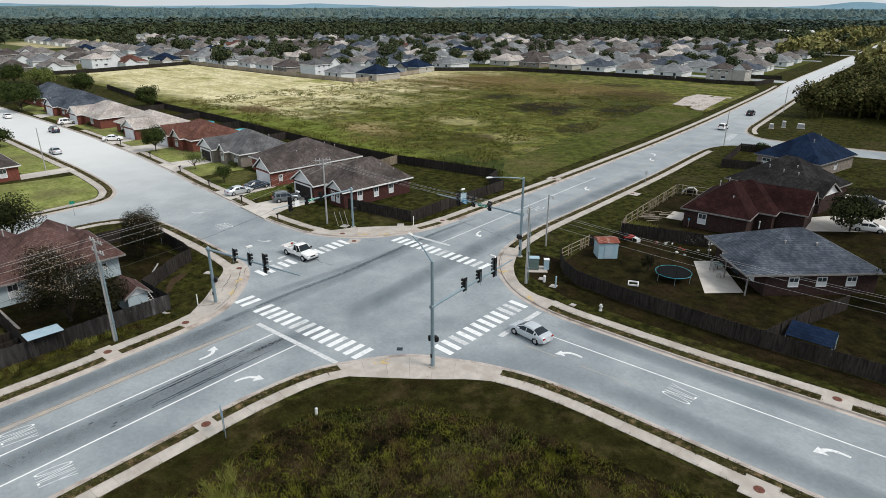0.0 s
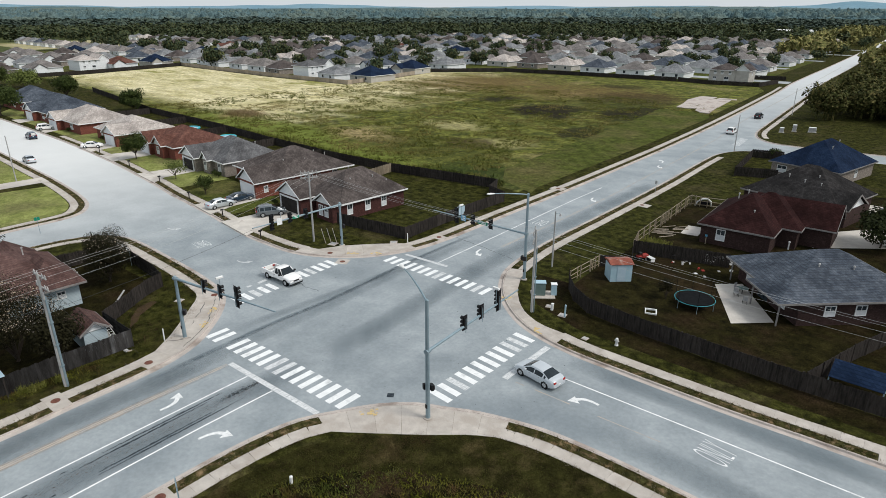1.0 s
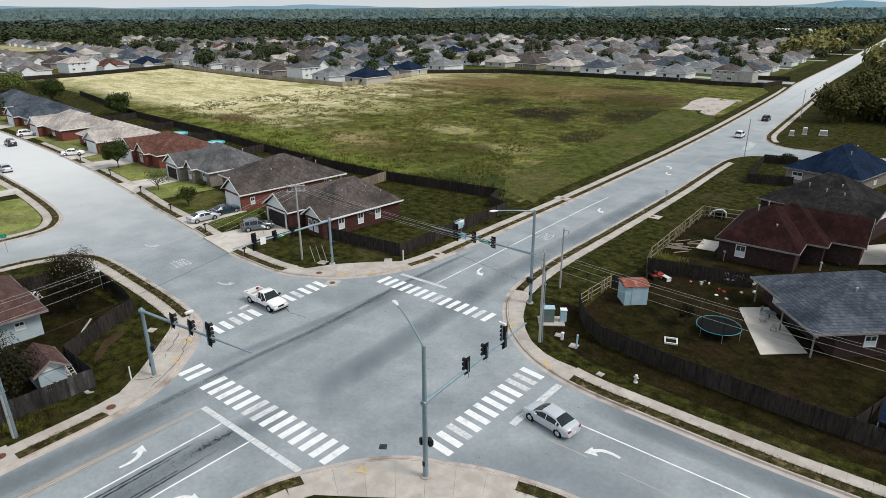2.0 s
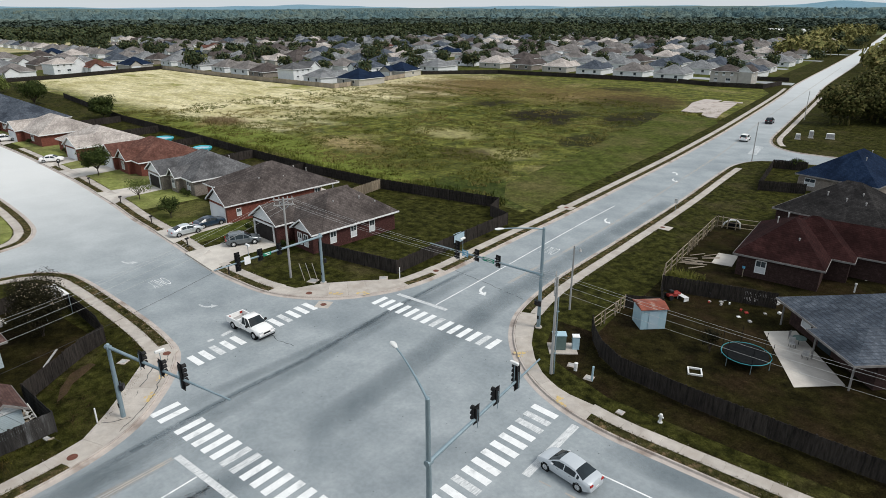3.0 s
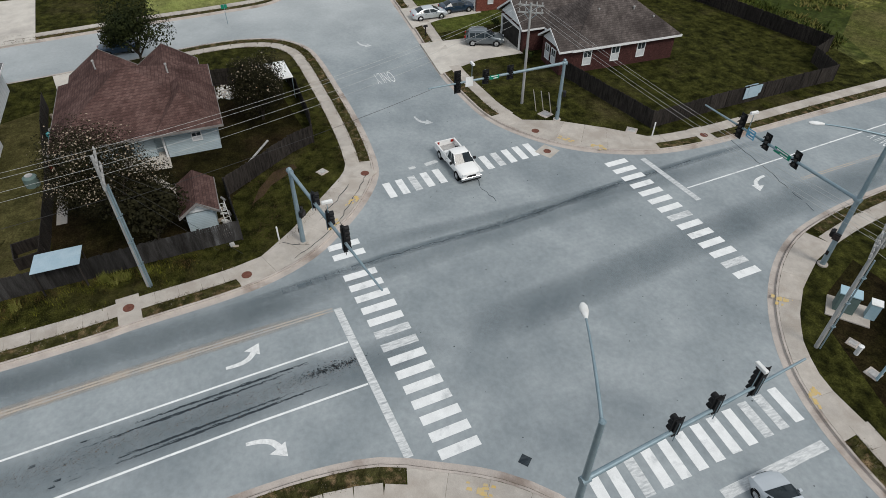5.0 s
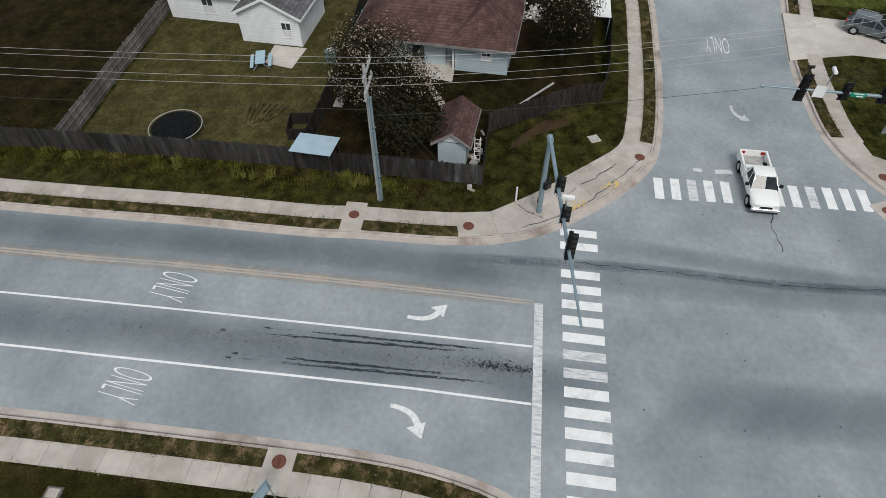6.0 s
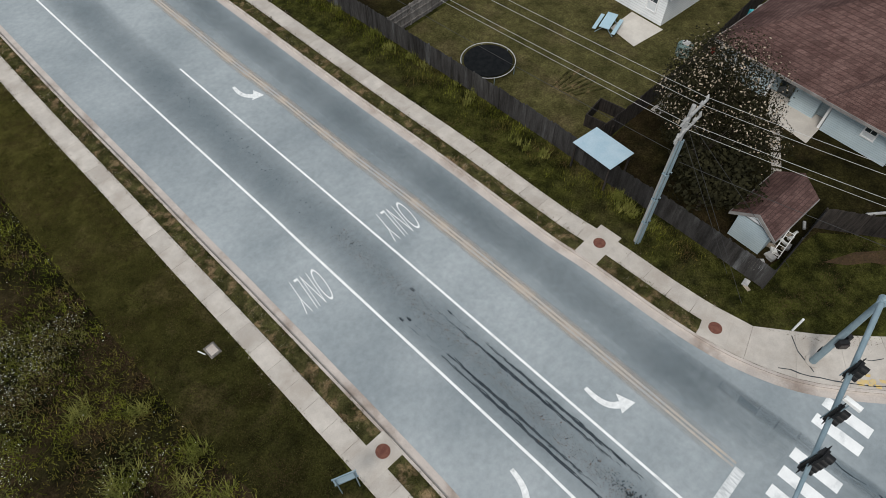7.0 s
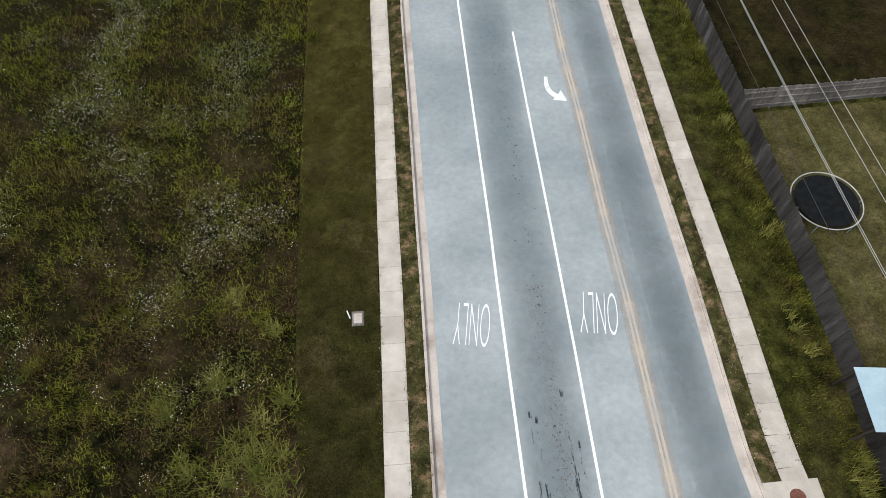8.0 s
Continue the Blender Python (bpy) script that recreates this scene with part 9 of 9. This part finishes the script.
def reeds(rng):
    return -133 + rng.gauss(0, 4.5), 59 + rng.gauss(0, 2.2)
tufts("field_reeds", 420, reeds, 1.1, 6, FIELD, "patch of tall reddish reeds in the field", 7, 0.4, 0.08)
edge_lines = [offset(cut(line, a, b), d) for line, a, b in walks for d in (0.22, 0.3, 0.55, 0.8, 1.0, 1.06, 1.1, 2.34, 2.42)]
def along_edges(rng):
    while True:
        p = edge_lines[rng.randrange(len(edge_lines))]
        k = rng.randrange(len(p) - 1)
        q = p[k] + (p[k + 1] - p[k]) * rng.random()
        if not any(inside(q[0], q[1], poly) for poly in PAVED[:9]) and all(math.hypot(q[0] - i[0], q[1] - i[1]) > i[2] * 0.62 for i in INLETS):
            return q[0] + rng.gauss(0, 0.05), q[1] + rng.gauss(0, 0.05)
tufts("verge_tufts", 22000, along_edges, 0.14, 5, BLADE_SHORT, "short ragged grass along the verges and sidewalk edges", 41, 0.07, 0.022)
tufts("verge_straw", 3500, along_edges, 0.10, 5, FENCE_PALE, "dry straw-coloured grass along the kerbs", 42, 0.08, 0.02)
def verge_line(rng):
    y = rng.uniform(-70, -24)
    return float(np.interp(y, [-63, -53, -43, -31, -24], [-10.1, -11.1, -12.0, -12.6, -12.8])) + abs(rng.gauss(0, 0.9)), y
tufts("fence_weeds", 900, verge_line, 0.32, 6, BLADE, "weeds growing along the fence", 8, 0.2, 0.025)
rng = random.Random(9)
STOOLS = [verge_line(rng) for _ in range(26)]
def on_stools(rng):
    cx, cy = STOOLS[rng.randrange(len(STOOLS))]
    return cx + rng.gauss(0, 0.2), cy + rng.gauss(0, 0.2)
tufts("fence_weeds", 300, on_stools, 0.7, 8, BLADE_LIGHT, "pale green weeds growing along the fence", 10, 0.08, 0.022)

ob = thing("garden_swing", 7.9, 60.6, LAND_Z, 20, label="white arched canopy frame with a dark seat by the fence", category="swing")
part("canopy_arch", Build().tube([(-1.2, 0, 0.1), (-0.9, 0, 0.8), (-0.2, 0, 1.25), (0.6, 0, 1.3), (1.1, 0, 0.9), (1.15, 0, 0.1)], 0.13, 8), WHITE_PAINT, ob, smooth=True)
part("seat", Build().box(-0.6, -0.35, 0.3, 0.9, 0.5, 0.9, bevel=0.08), NET, ob, "dark cloth seat")
ob = thing("ride_on_mower", 11.3, 32.6, LAND_Z, 60, label="red ride-on mower parked by the fence", category="mower")
part("body", Build().box(-0.1, -0.32, 0.3, 0.75, 0.32, 0.72, bevel=0.1).box(-0.7, -0.3, 0.28, -0.1, 0.3, 0.55, bevel=0.08), CLUTTER_RED, ob)
part("seat", Build().box(-0.5, -0.22, 0.75, -0.1, 0.22, 1.0, bevel=0.05), BLACK, ob)
for wx, wr in ((-0.55, 0.27), (0.6, 0.2)):
    for wy in (-0.48, 0.48):
        part("wheel", Build().tube([(wx, wy - 0.08, wr), (wx, wy + 0.08, wr)], wr, 12), RUBBER, ob)
ob = thing("garden_bench", 12.3, 32.9, LAND_Z, -25, label="white slatted bench with a broken back", category="bench")
for k in range(6):
    part("slat", Build().box(-0.6, -0.3 + k * 0.1, 0.42, 0.6, -0.23 + k * 0.1, 0.46), WHITE_PAINT, ob)
for px in (-0.5, 0.5):
    part("leg", Build().box(px - 0.04, -0.3, 0, px + 0.04, 0.3, 0.42), WHITE_PAINT, ob)
def on_brush(rng):
    return 9.9 + rng.gauss(0, 0.9), 38.8 + rng.gauss(0, 0.8)
tufts("brush_heap", 240, on_brush, 0.6, 8, BLADE_LIGHT, "heap of cut branches and leaves in the yard", 61, 0.2, 0.03)
ob = thing("marker_post", 15.0, 43.6, LAND_Z, label="short post with a small blue plate beside the house", category="post")
part("post", Build().box(-0.04, -0.04, 0, 0.04, 0.04, 1.3), FENCE_TAN, ob)
part("plate", Build().box(-0.16, -0.07, 1.1, 0.16, -0.04, 1.4), SIGN_BLUE, ob)
# crosswalk over the side street
for k in range(9):
    b = Build().box(-0.9, -0.28, 0.001, 0.9, 0.28, 0.007)
    ob = single("crosswalk_bar", b, WORN_ROAD, "worn white crosswalk bar across the side street", "road marking", "structure")
    ob.matrix_basis = pose(-6.3 - 0.16 * k, 115.4 + 1.25 * k * 0.9, ROAD_Z, 0, 0, 8)

strip_ring = next(ring for kind, ring in regions if kind == "strip")
def on_strip(rng):
    while True:
        x, y = (rng.uniform(10, 17), rng.uniform(-75, -10)) if rng.random() < 0.75 else (rng.uniform(15, 60), rng.uniform(-14, -5))
        if inside(x, y, strip_ring) and noise.noise(Vector((x * 0.8, y * 0.8, 2))) > -0.25 + 0.3 * rng.random() - 0.15:
            return x, y
tufts("mown_grass", 16000, on_strip, 0.09, 5, BLADE_SHORT, "short mown grass on the strip beside the sidewalk", 71, 0.14, 0.018)
tufts("mown_grass", 5000, on_strip, 0.08, 5, BLADE_DARK, "withered short grass on the mown strip", 72, 0.14, 0.018)
land_side = offset(KERB_SW, 1.0) - KERB_SW
def on_corner_lawn(rng):
    while True:
        x, y = rng.uniform(-30, -9), rng.uniform(-62, -9.5)
        if -19.0 < x or y > -20:
            if not inside(x, y, [(-13.9, -21.5), (-12.8, -33.6), (-11.6, -51), (-10.6, -62), (-60, -62), (-60, -13), (-24.8, -13.0), (-23.8, -15.2), (-19.2, -21.2)]):
                k = nearest(KERB_SW, x, y)
                if float(np.dot(np.array((x, y)) - KERB_SW[k], land_side[k])) > 2.5:
                    return x, y
tufts("lawn_grass", 7000, on_corner_lawn, 0.1, 5, BLADE_SHORT, "uneven short grass outside the corner fence", 73, 0.16, 0.018)

# ---- sidewalk slabs ----
for base, m in walk_slabs:
    ob = new("slab", slab)
    ob.parent, ob.matrix_basis = base, m
